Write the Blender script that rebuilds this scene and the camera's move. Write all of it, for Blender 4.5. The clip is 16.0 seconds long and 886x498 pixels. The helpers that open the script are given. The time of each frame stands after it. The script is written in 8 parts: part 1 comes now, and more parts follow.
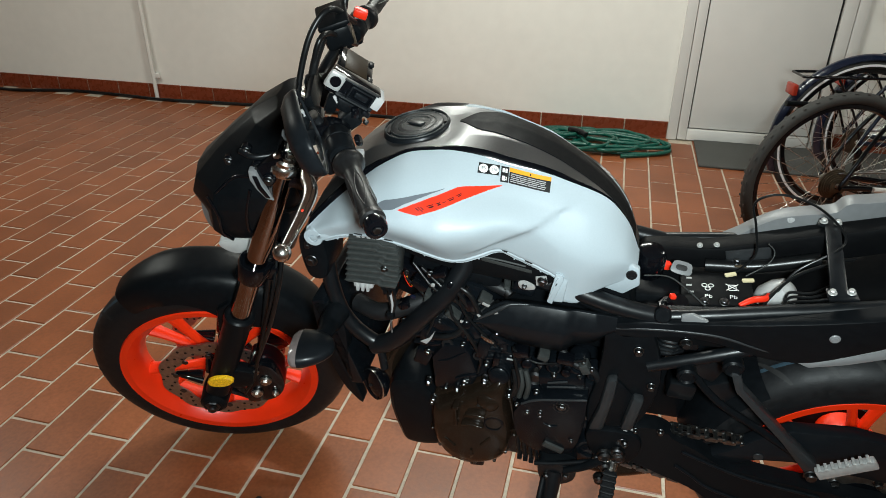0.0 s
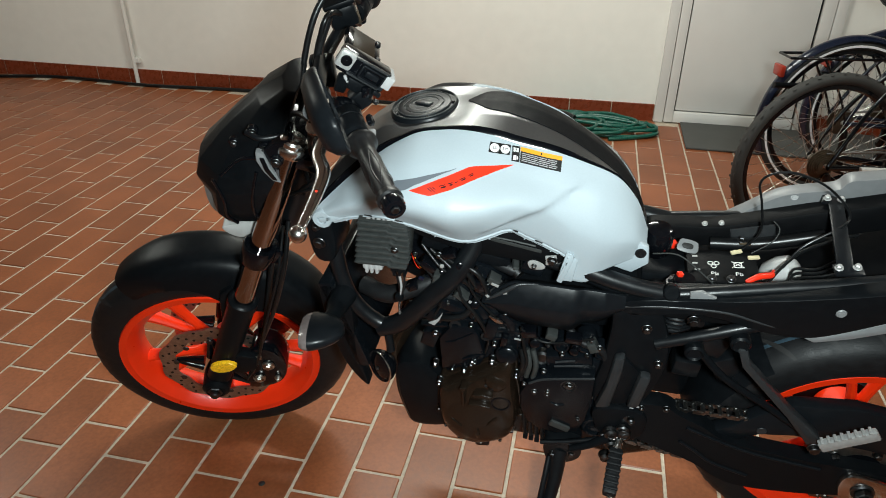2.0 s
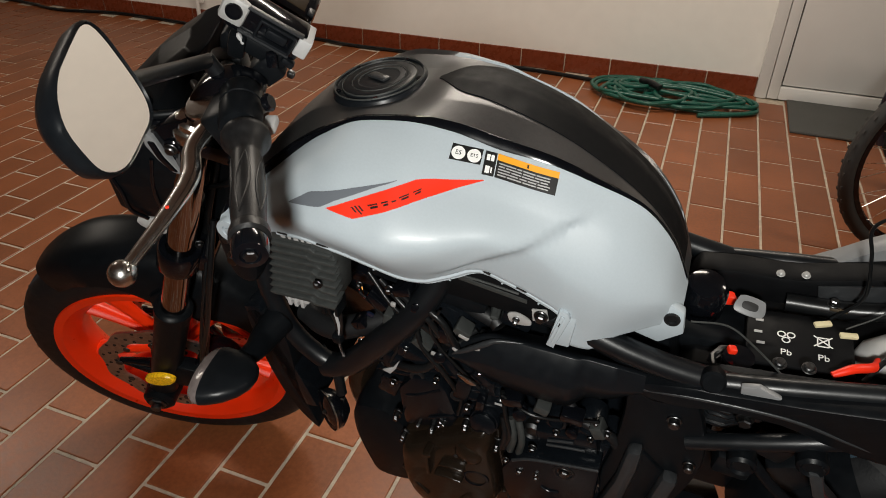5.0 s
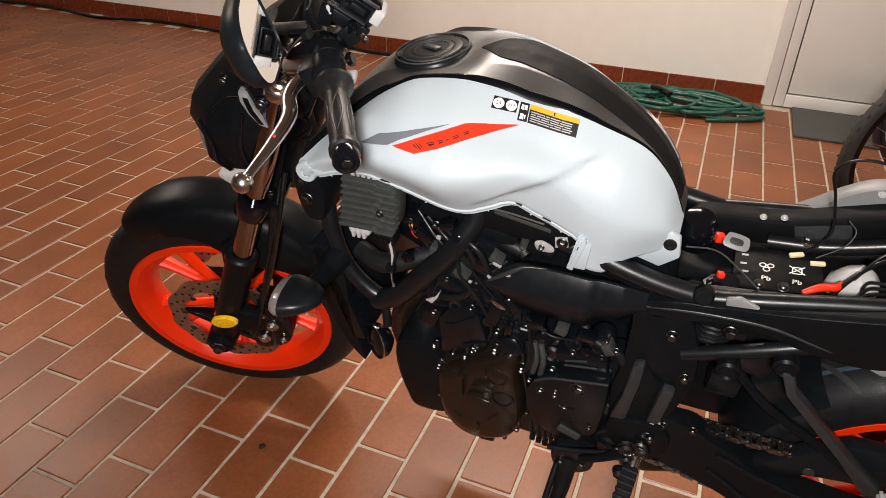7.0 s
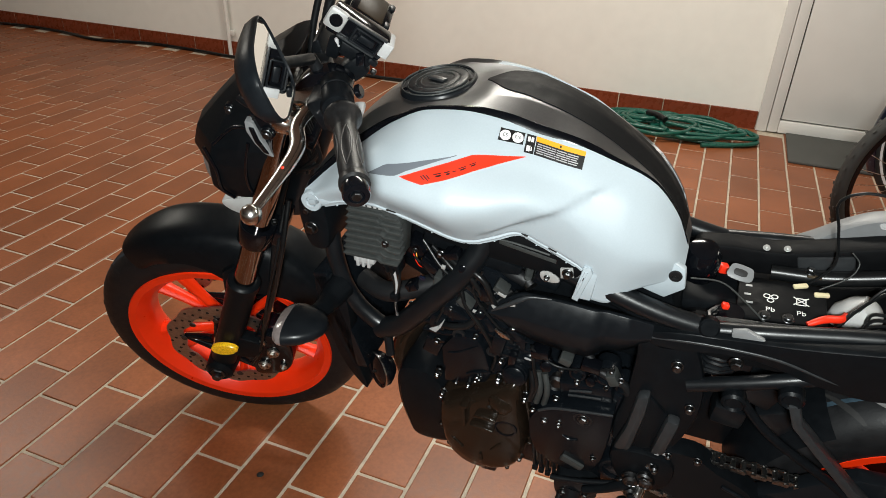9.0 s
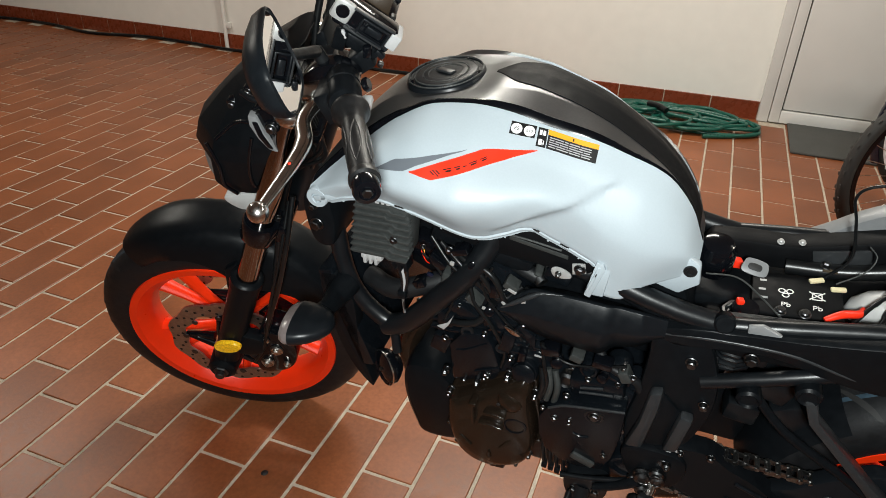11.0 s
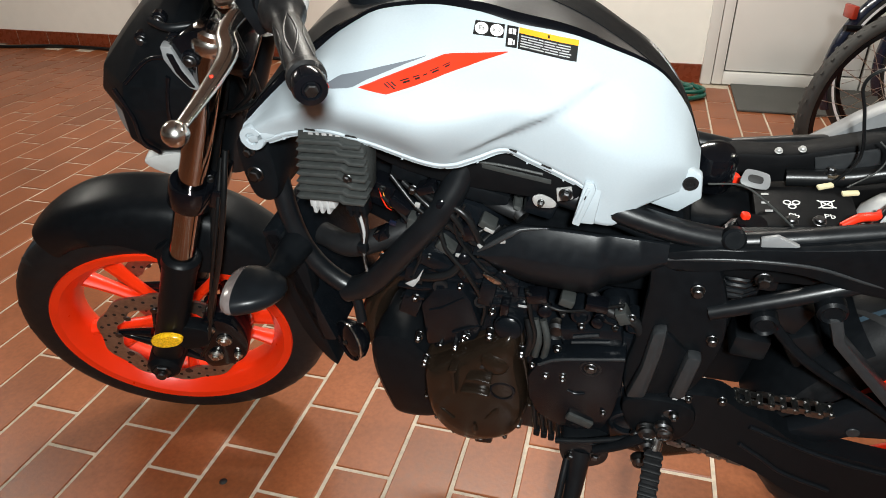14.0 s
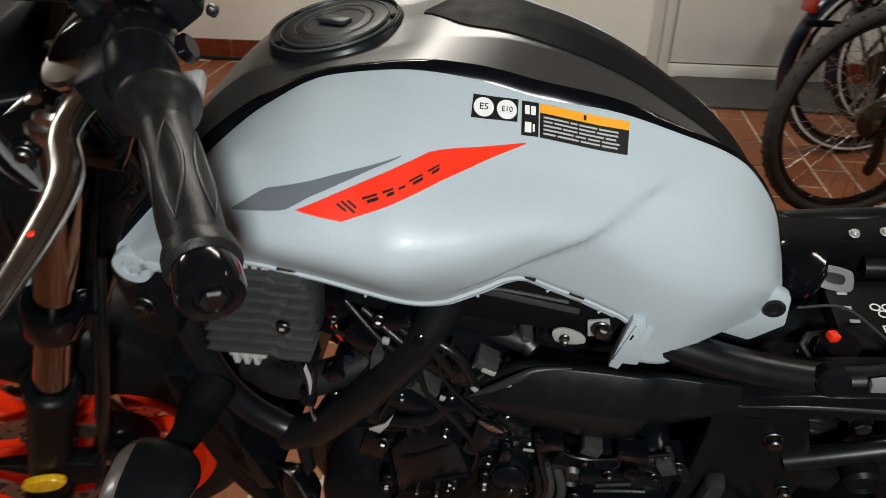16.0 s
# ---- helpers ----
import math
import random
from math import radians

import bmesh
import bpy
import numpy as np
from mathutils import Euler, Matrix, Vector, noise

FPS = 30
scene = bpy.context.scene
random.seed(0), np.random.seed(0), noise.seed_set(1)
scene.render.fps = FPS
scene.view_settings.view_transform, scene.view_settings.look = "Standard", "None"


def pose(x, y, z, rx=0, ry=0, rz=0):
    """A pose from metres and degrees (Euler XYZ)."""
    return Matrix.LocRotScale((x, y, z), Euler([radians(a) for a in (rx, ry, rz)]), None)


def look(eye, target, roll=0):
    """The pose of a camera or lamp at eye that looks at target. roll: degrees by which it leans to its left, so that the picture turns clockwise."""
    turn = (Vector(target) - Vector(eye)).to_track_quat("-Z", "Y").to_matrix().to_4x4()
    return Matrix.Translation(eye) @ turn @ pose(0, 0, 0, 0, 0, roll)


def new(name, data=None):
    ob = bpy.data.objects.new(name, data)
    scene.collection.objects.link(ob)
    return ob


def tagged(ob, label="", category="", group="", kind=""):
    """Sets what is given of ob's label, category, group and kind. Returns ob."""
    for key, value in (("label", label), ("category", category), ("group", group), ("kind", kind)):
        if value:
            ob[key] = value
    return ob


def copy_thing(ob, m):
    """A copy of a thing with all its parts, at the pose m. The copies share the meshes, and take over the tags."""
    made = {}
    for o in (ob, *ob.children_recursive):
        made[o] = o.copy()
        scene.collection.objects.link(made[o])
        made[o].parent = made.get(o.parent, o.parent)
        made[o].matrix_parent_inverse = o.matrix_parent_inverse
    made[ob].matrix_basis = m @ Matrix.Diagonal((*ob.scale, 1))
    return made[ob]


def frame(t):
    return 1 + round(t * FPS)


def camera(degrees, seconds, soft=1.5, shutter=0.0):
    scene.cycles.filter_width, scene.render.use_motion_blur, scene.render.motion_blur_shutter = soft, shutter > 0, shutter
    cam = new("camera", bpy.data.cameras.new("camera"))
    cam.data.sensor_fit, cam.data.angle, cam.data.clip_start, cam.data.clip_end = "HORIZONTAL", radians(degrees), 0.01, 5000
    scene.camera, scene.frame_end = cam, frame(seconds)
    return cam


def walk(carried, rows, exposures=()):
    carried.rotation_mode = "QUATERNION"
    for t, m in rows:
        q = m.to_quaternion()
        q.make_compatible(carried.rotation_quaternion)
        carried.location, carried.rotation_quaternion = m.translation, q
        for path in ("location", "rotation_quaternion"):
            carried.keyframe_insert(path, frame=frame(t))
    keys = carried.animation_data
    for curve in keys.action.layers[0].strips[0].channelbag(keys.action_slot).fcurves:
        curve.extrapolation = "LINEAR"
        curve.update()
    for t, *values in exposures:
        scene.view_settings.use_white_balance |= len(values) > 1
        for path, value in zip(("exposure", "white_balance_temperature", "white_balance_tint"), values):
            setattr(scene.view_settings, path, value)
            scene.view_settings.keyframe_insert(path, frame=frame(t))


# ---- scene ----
cam = camera(66.1, 16.0, soft=0.8, shutter=0.35)
PATH = [
    (0, (1.013, -1.123, 1.297), (0.586, 0.595, 0.367), 0.3),
    (0.5, (1.019, -1.118, 1.298), (0.616, 0.608, 0.37), 0.0),
    (1, (1.02, -1.119, 1.295), (0.641, 0.608, 0.359), -0.2),
    (1.5, (1.004, -1.125, 1.29), (0.636, 0.591, 0.331), 0.6),
    (2, (0.967, -1.136, 1.288), (0.599, 0.576, 0.322), 0.5),
    (2.5, (0.92, -1.119, 1.266), (0.654, 0.594, 0.27), 2.2),
    (3, (0.938, -0.968, 1.25), (0.619, 0.719, 0.225), 1.8),
    (3.5, (0.962, -0.847, 1.244), (0.476, 0.813, 0.24), 0.9),
    (3.7, (0.967, -0.816, 1.247), (0.485, 0.838, 0.232), -0.2),
    (5.8, (1.086, -0.759, 1.202), (0.401, 0.776, 0.118), -0.2),
    (6, (1.088, -0.785, 1.209), (0.382, 0.77, 0.168), -0.7),
    (6.5, (1.081, -0.907, 1.222), (0.424, 0.684, 0.203), 0.5),
    (7, (1.083, -0.968, 1.216), (0.459, 0.621, 0.174), 1.3),
    (7.5, (1.081, -0.98, 1.226), (0.449, 0.641, 0.24), 1.9),
    (8, (1.082, -0.976, 1.228), (0.463, 0.651, 0.243), 1.5),
    (8.5, (1.073, -0.967, 1.227), (0.47, 0.662, 0.236), 1.7),
    (9, (1.065, -0.968, 1.227), (0.445, 0.656, 0.238), 1.8),
    (11.5, (1.037, -0.95, 1.218), (0.434, 0.665, 0.204), 1.6),
    (12, (1.034, -0.946, 1.215), (0.439, 0.669, 0.198), 1.8),
    (12.5, (1.041, -0.944, 1.218), (0.47, 0.688, 0.213), 0.6),
    (13, (1.013, -0.927, 1.143), (0.454, 0.733, 0.176), -1.7),
    (13.5, (0.99, -0.908, 1.074), (0.492, 0.753, 0.078), -1.4),
    (14, (0.997, -0.892, 1.08), (0.524, 0.776, 0.084), -1.1),
    (14.5, (1.003, -0.816, 1.074), (0.536, 0.855, 0.079), -1.3),
    (15, (1.013, -0.701, 1.087), (0.488, 0.969, 0.12), -1.1),
    (15.5, (0.965, -0.669, 1.089), (0.447, 0.98, 0.083), -1.6),
    (16, (0.879, -0.608, 1.085), (0.609, 1.074, 0.037), -0.2),
]
EXPOSURES = [
    (0.0, 0.06, 6430, 2), (2.5, 0.15, 6500, 2), (3.0, 0.28, 6500, 3), (3.5, 0.0, 6700, 6), (5.8, -0.45, 7500, 18), (6.0, -0.42, 7500, 19),
    (6.5, -0.15, 7540, 20), (7.0, 0.20, 7540, 20), (8.0, 0.16, 7200, 14), (9.0, 0.14, 6900, 9), (11.5, 0.12, 6850, 9), (12.5, 0.16, 6780, 8),
    (13.0, 0.22, 6800, 9), (13.5, 0.50, 6850, 10), (14.5, 0.44, 6850, 10), (15.0, -0.16, 6800, 9), (15.5, -0.44, 6780, 8), (16.0, -0.50, 6980, 11),
]
LAMPS = [(0.5, 1.60, 47), (3.0, 0.6, 30), (-2.6, 0.9, 30)]
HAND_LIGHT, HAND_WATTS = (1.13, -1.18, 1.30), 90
walk(cam, [(t, look(eye, target, roll)) for t, eye, target, roll in PATH], EXPOSURES)

# ---- light: ceiling lamps of the garage and a stand-in for the phone's light ----
world = bpy.data.worlds.new("world")
scene.world = world
world.use_nodes = True
world.node_tree.nodes["Background"].inputs[0].default_value = (0.97, 0.98, 1.0, 1)
world.node_tree.nodes["Background"].inputs[1].default_value = 0.05


def ceiling_light(x, y, z, sx, sy, watts, colour):
    lamp = bpy.data.lights.new("ceiling_light", "AREA")
    lamp.shape, lamp.size, lamp.size_y, lamp.energy, lamp.color = "RECTANGLE", sx, sy, watts, colour
    ob = new("ceiling_light", lamp)
    ob.matrix_world = look((x, y, z), (x, y + 0.001, 0))
    return ob


WARM = (1.0, 0.985, 0.93)
for lx, ly, lw in LAMPS:
    ceiling_light(lx, ly, 2.44, 1.25, 0.22, lw, WARM)
# stand-in for the phone's small white light, fixed on the motorcycle's near side
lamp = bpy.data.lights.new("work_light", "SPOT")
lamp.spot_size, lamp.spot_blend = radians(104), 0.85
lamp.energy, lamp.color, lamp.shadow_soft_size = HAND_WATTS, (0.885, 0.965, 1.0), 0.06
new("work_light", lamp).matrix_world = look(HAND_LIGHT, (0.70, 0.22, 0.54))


# ---- materials ----
def material(name, colour, rough=0.5, metal=0.0, vary=0.12, scale=30.0, bump=0.05, bump_scale=200.0, coat=0.0, island=0.0, spec=0.5, stain=0.0, stain_scale=3.0, obj=0.0):
    """A surface with colour and gloss that vary at two scales and a fine relief."""
    m = bpy.data.materials.new(name)
    m.use_nodes = True
    nt = m.node_tree
    nodes, links = nt.nodes, nt.links
    b = nodes["Principled BSDF"]
    tc = nodes.new("ShaderNodeTexCoord")
    big = nodes.new("ShaderNodeTexNoise")
    big.inputs["Scale"].default_value = stain_scale
    big.inputs["Detail"].default_value = 4
    fine = nodes.new("ShaderNodeTexNoise")
    fine.inputs["Scale"].default_value = scale
    fine.inputs["Detail"].default_value = 6
    for n in (big, fine):
        links.new(tc.outputs["Object"], n.inputs["Vector"])
    ramp = nodes.new("ShaderNodeMapRange")
    ramp.inputs[1].default_value, ramp.inputs[2].default_value = 0.3, 0.7
    ramp.inputs[3].default_value, ramp.inputs[4].default_value = 1 - vary, 1 + vary
    links.new(fine.outputs["Fac"], ramp.inputs[0])
    ramp2 = nodes.new("ShaderNodeMapRange")
    ramp2.inputs[1].default_value, ramp2.inputs[2].default_value = 0.3, 0.7
    ramp2.inputs[3].default_value, ramp2.inputs[4].default_value = 1 - stain, 1 + stain
    links.new(big.outputs["Fac"], ramp2.inputs[0])
    mul = nodes.new("ShaderNodeMath")
    mul.operation = "MULTIPLY"
    links.new(ramp.outputs[0], mul.inputs[0])
    links.new(ramp2.outputs[0], mul.inputs[1])
    last = mul.outputs[0]
    for amount, node, out in ((island, "ShaderNodeNewGeometry", "Random Per Island"), (obj, "ShaderNodeObjectInfo", "Random")):
        if amount:
            g = nodes.new(node)
            r = nodes.new("ShaderNodeMapRange")
            r.inputs[3].default_value, r.inputs[4].default_value = 1 - amount, 1 + amount
            links.new(g.outputs[out], r.inputs[0])
            k = nodes.new("ShaderNodeMath")
            k.operation = "MULTIPLY"
            links.new(last, k.inputs[0])
            links.new(r.outputs[0], k.inputs[1])
            last = k.outputs[0]
    hue = nodes.new("ShaderNodeHueSaturation")
    hue.inputs["Color"].default_value = (*colour, 1)
    links.new(last, hue.inputs["Value"])
    links.new(hue.outputs[0], b.inputs["Base Color"])
    rr = nodes.new("ShaderNodeMapRange")
    rr.inputs[1].default_value, rr.inputs[2].default_value = 0.3, 0.7
    rr.inputs[3].default_value, rr.inputs[4].default_value = max(0.02, rough * 0.85), min(1, rough * 1.15)
    links.new(fine.outputs["Fac"], rr.inputs[0])
    links.new(rr.outputs[0], b.inputs["Roughness"])
    b.inputs["Metallic"].default_value = metal
    b.inputs["Coat Weight"].default_value = coat
    b.inputs["Coat Roughness"].default_value = 0.08
    b.inputs["Specular IOR Level"].default_value = spec
    if bump:
        grain = nodes.new("ShaderNodeTexNoise")
        grain.inputs["Scale"].default_value = bump_scale
        grain.inputs["Detail"].default_value = 3
        links.new(tc.outputs["Object"], grain.inputs["Vector"])
        bp = nodes.new("ShaderNodeBump")
        bp.inputs["Strength"].default_value = bump
        bp.inputs["Distance"].default_value = 0.002
        links.new(grain.outputs["Fac"], bp.inputs["Height"])
        links.new(bp.outputs[0], b.inputs["Normal"])
    return m


M = {
    "tile": material("terracotta_tile", (0.268, 0.083, 0.031), 0.38, vary=0.14, scale=100, bump=0.12, bump_scale=120, obj=0.13, island=0.13, stain=0.14, stain_scale=5.0, spec=0.42),
    "skirt": material("glazed_skirting_tile", (0.20, 0.040, 0.016), 0.28, vary=0.08, scale=35, bump=0.06, bump_scale=60, obj=0.06, spec=0.5),
    "grout": material("cement_grout", (0.50, 0.425, 0.335), 0.9, vary=0.18, scale=60, bump=0.5, bump_scale=260, stain=0.15, stain_scale=4),
    "wall": material("white_wall_paint", (0.86, 0.845, 0.79), 0.75, vary=0.02, scale=14, bump=0.10, bump_scale=160, stain=0.03, stain_scale=1.1),
    "ceiling": material("concrete_ceiling", (0.30, 0.29, 0.27), 0.9, vary=0.08, scale=10, bump=0.2, bump_scale=40, stain=0.1),
    "door": material("white_door_paint", (0.76, 0.75, 0.72), 0.38, vary=0.015, scale=9, bump=0.03, bump_scale=60, stain=0.03, stain_scale=1.5),
    "gasket": material("black_gasket", (0.012, 0.012, 0.012), 0.6, bump=0),
    "pvc": material("white_pvc", (0.74, 0.72, 0.68), 0.45, vary=0.03),
    "mat": material("grey_rubber_mat", (0.075, 0.075, 0.070), 0.9, vary=0.3, scale=220, bump=0.7, bump_scale=420, stain=0.15),
    "hose": material("green_pvc_hose", (0.007, 0.085, 0.060), 0.30, vary=0.12, scale=60, bump=0.04),
    "cable": material("black_rubber_cable", (0.006, 0.0066, 0.0072), 0.32, vary=0.2, bump=0.03, spec=0.38),
    "silver": material("ice_grey_tank_paint", (0.415, 0.474, 0.512), 0.42, vary=0.02, scale=420, bump=0.015, bump_scale=900, coat=0.04, stain=0.012, spec=0.42),
    "dgrey": material("dark_grey_decal", (0.13, 0.145, 0.165), 0.35, vary=0.03, bump=0),
    "red": material("fluorescent_red_decal", (0.90, 0.032, 0.010), 0.35, vary=0.02, bump=0),
    "rim": material("fluorescent_red_rim_paint", (0.93, 0.036, 0.005), 0.32, vary=0.04, scale=20, bump=0.02, coat=0.15),
    "plastic": material("matt_black_plastic", (0.0046, 0.0056, 0.0068), 0.36, vary=0.16, scale=90, bump=0.05, bump_scale=700, spec=0.12),
    "gloss": material("gloss_black_plastic", (0.003, 0.0036, 0.005), 0.13, vary=0.15, scale=30, bump=0.0, coat=0.2, spec=0.35),
    "cover": material("satin_charcoal_paint", (0.17, 0.171, 0.174), 0.34, metal=0.9, vary=0.05, scale=300, bump=0.02, bump_scale=800, spec=0.4),
    "pad": material("matt_charcoal_plastic", (0.0045, 0.0048, 0.0055), 0.55, vary=0.08, scale=60, bump=0.05, bump_scale=900, spec=0.09),
    "frame": material("black_frame_paint", (0.0050, 0.0062, 0.0076), 0.34, vary=0.10, scale=50, bump=0.03, bump_scale=500, spec=0.42),
    "engine": material("black_engine_paint", (0.0042, 0.0056, 0.0074), 0.22, vary=0.16, scale=80, bump=0.07, bump_scale=420, spec=0.27),
    "bronze": material("bronze_brown_cover_paint", (0.015, 0.0098, 0.0066), 0.22, metal=0.1, vary=0.14, scale=70, bump=0.03, bump_scale=450, spec=0.36),
    "satin": material("satin_black_plastic", (0.0062, 0.0076, 0.0094), 0.34, vary=0.10, scale=70, bump=0.03, bump_scale=600, spec=0.22),
    # for dark grey parts, and for light painted onto black ribs and edges
    "cast": material("dark_grey_lit_black_paint", (0.024, 0.026, 0.028), 0.34, vary=0.12, scale=120, bump=0.08, bump_scale=500, spec=0.38),
    "lcd": material("unlit_brown_display", (0.024, 0.015, 0.008), 0.40, vary=0.06, bump=0, spec=0.12),
    "rubber": material("tyre_rubber", (0.007, 0.0075, 0.0085), 0.52, vary=0.2, scale=60, bump=0.15, bump_scale=300, spec=0.35),
    "grip": material("grip_rubber", (0.009, 0.009, 0.0095), 0.38, vary=0.2, scale=120, bump=0.12, bump_scale=500, spec=0.35),
    "steel": material("brushed_steel", (0.56, 0.54, 0.51), 0.28, metal=1.0, vary=0.10, scale=90, bump=0.04),
    "disc": material("brake_disc_steel", (0.50, 0.45, 0.40), 0.40, metal=1.0, vary=0.20, scale=120, bump=0.12),
    "chrome": material("hard_chrome", (0.34, 0.32, 0.315), 0.08, metal=1.0, vary=0.02, bump=0.0),
    "alu": material("polished_aluminium", (0.74, 0.72, 0.69), 0.22, metal=1.0, vary=0.06, scale=100, bump=0.03),
    "bolt": material("zinc_bolt", (0.120, 0.122, 0.125), 0.36, metal=1.0, vary=0.18, scale=120, bump=0.05),
    "zinc": material("zinc_plated_tab", (0.46, 0.46, 0.45), 0.42, metal=0.35, vary=0.10, scale=120, bump=0.05, bump_scale=500),
    "lens_grey": material("pale_grey_lens", (0.17, 0.14, 0.135), 0.22, vary=0.10, scale=160, bump=0.05, bump_scale=600, coat=0.4),
    "heat": material("grey_cast_heatsink", (0.036, 0.039, 0.038), 0.46, vary=0.16, scale=150, bump=0.2, bump_scale=500, spec=0.36),
    "plug": material("grey_nylon_plug", (0.42, 0.42, 0.42), 0.5, vary=0.05, bump=0.05),
    "mirror": material("mirror_glass", (0.86, 0.86, 0.86), 0.02, metal=1.0, vary=0.0, bump=0.0),
    "orange": material("orange_label", (0.90, 0.36, 0.02), 0.4, vary=0.02, bump=0),
    "black": material("black_label", (0.010, 0.010, 0.010), 0.35, vary=0.05, bump=0),
    "white": material("white_print", (0.80, 0.80, 0.78), 0.5, vary=0.02, bump=0),
    "greyprint": material("pale_print", (0.40, 0.40, 0.40), 0.5, vary=0.02, bump=0),
    "chain": material("oiled_chain_steel", (0.24, 0.238, 0.232), 0.34, metal=1.0, vary=0.25, scale=200, bump=0.1),
    "yellow": material("cream_connector", (0.62, 0.55, 0.34), 0.5, vary=0.05),
    "tail": material("grey_tail_plastic", (0.20, 0.205, 0.21), 0.40, vary=0.05, scale=80, bump=0.05),
    "blue": material("dark_blue_paint", (0.006, 0.010, 0.024), 0.22, vary=0.05, coat=0.3, bump=0),
    "reflect": material("reflective_strip", (0.95, 0.96, 0.98), 0.30, vary=0.02, bump=0),
    "redlens": material("red_rear_reflector", (0.30, 0.025, 0.012), 0.2, vary=0.1, scale=300, bump=0.3, bump_scale=400),
    "tyretan": material("bicycle_tyre_rubber", (0.030, 0.029, 0.027), 0.75, vary=0.2, scale=90, bump=0.3, bump_scale=250),
    "rust": material("worn_brown_sprocket", (0.10, 0.075, 0.05), 0.5, metal=0.6, vary=0.25, scale=60),
    "mark": material("blue_tyre_marking", (0.030, 0.060, 0.085), 0.6, vary=0.35, scale=40, bump=0.1, stain=0.3, stain_scale=12),
    "bag": material("translucent_grey_sleeve", (0.45, 0.45, 0.44), 0.35, vary=0.08, scale=40, bump=0.3, bump_scale=60),
}


def lens_material(name, colour, rough, ior=1.5, transmission=1.0):
    m = bpy.data.materials.new(name)
    m.use_nodes = True
    b = m.node_tree.nodes["Principled BSDF"]
    b.inputs["Base Color"].default_value = (*colour, 1)
    b.inputs["Roughness"].default_value = rough
    b.inputs["IOR"].default_value = ior
    b.inputs["Transmission Weight"].default_value = transmission
    return m


M["clear"] = lens_material("clear_lens", (0.42, 0.39, 0.37), 0.30, 1.3, 0.75)
M["amber"] = material("amber_reflector_lens", (1.0, 0.56, 0.020), 0.20, vary=0.30, scale=260, bump=0.5, bump_scale=320, coat=0.6)


# ---- mesh helpers ----
def smooth_path(pts, steps=8):
    """Catmull-Rom points through pts."""
    p = [Vector(a) for a in pts]
    if len(p) < 3:
        return p
    p = [2 * p[0] - p[1]] + p + [2 * p[-1] - p[-2]]
    out = []
    for i in range(1, len(p) - 2):
        for k in range(steps):
            t = k / steps
            a, b, c, d = p[i - 1:i + 3]
            out.append(0.5 * (2 * b + (c - a) * t + (2 * a - 5 * b + 4 * c - d) * t * t + (3 * b - 3 * c + d - a) * t ** 3))
    out.append(p[-2])
    return out


def skin(bm, rings, closed=True, caps=True, mat=0):
    """Faces between rings of equal length."""
    vs = [[bm.verts.new(v) for v in r] for r in rings]
    n = len(vs[0])
    for a, b in zip(vs, vs[1:]):
        for i in range(n if closed else n - 1):
            j = (i + 1) % n
            try:
                f = bm.faces.new((a[i], a[j], b[j], b[i]))
                f.material_index = mat
            except ValueError:
                pass
    if caps and closed and n > 2:
        bm.faces.new(vs[0][::-1])
        bm.faces.new(vs[-1])
    return vs


def sweep(bm, pts, r, seg=12, steps=8, flat=1.0, up=(0, 0, 1)):
    """A pipe along a smooth line; r may be one radius or one for each given point."""
    path = smooth_path(pts, steps)
    n = len(path)
    seg = max(seg, 16) if (r if isinstance(r, (int, float)) else max(r)) > 0.0025 and n < 80 else seg
    radii = [float(r)] * n if isinstance(r, (int, float)) else [float(a) for a in np.interp(np.linspace(0, len(r) - 1, n), range(len(r)), r)]
    rings = []
    side = None
    for i, p in enumerate(path):
        d = (path[min(i + 1, n - 1)] - path[max(i - 1, 0)]).normalized()
        if side is None:
            side = d.cross(Vector(up))
            if side.length < 0.1:
                side = d.cross(Vector((1, 0, 0)))
        side = (side - d * side.dot(d)).normalized()
        other = d.cross(side)
        rings.append([p + radii[i] * (math.cos(a) * side + flat * math.sin(a) * other) for a in (2 * math.pi * k / seg for k in range(seg))])
    skin(bm, rings)
    return bm


def turned(bm, origin, axis, profile, seg=32, caps=False):
    """A turned body: profile of (radius, distance along the axis)."""
    o, d = Vector(origin), Vector(axis).normalized()
    s = d.orthogonal().normalized()
    t = d.cross(s)
    rings = [[o + d * h + r * (math.cos(a) * s + math.sin(a) * t) for a in (2 * math.pi * k / seg for k in range(seg))] for r, h in profile]
    skin(bm, rings, caps=caps)
    return bm


def disc_body(bm, origin, axis, r, h, bevel=0.002, seg=28):
    """A short cylinder with eased edges, from origin along axis."""
    b = min(bevel, r * 0.4, abs(h) * 0.4)
    s = 1 if h > 0 else -1
    return turned(bm, origin, axis, [(1e-4, 0), (r - b, 0), (r, s * b), (r, h - s * b), (r - b, h), (1e-4, h)], seg)


def eased(bm, width, segments=2, angle=25):
    """Bevels the sharp edges."""
    bmesh.ops.remove_doubles(bm, verts=bm.verts, dist=1e-5)
    bm.normal_update()
    edges = [e for e in bm.edges if len(e.link_faces) == 2 and e.calc_face_angle(0) > radians(angle)]
    if edges and width:
        bmesh.ops.bevel(bm, geom=edges, offset=width, segments=segments, affect="EDGES", profile=0.5, clamp_overlap=True)
    return bm


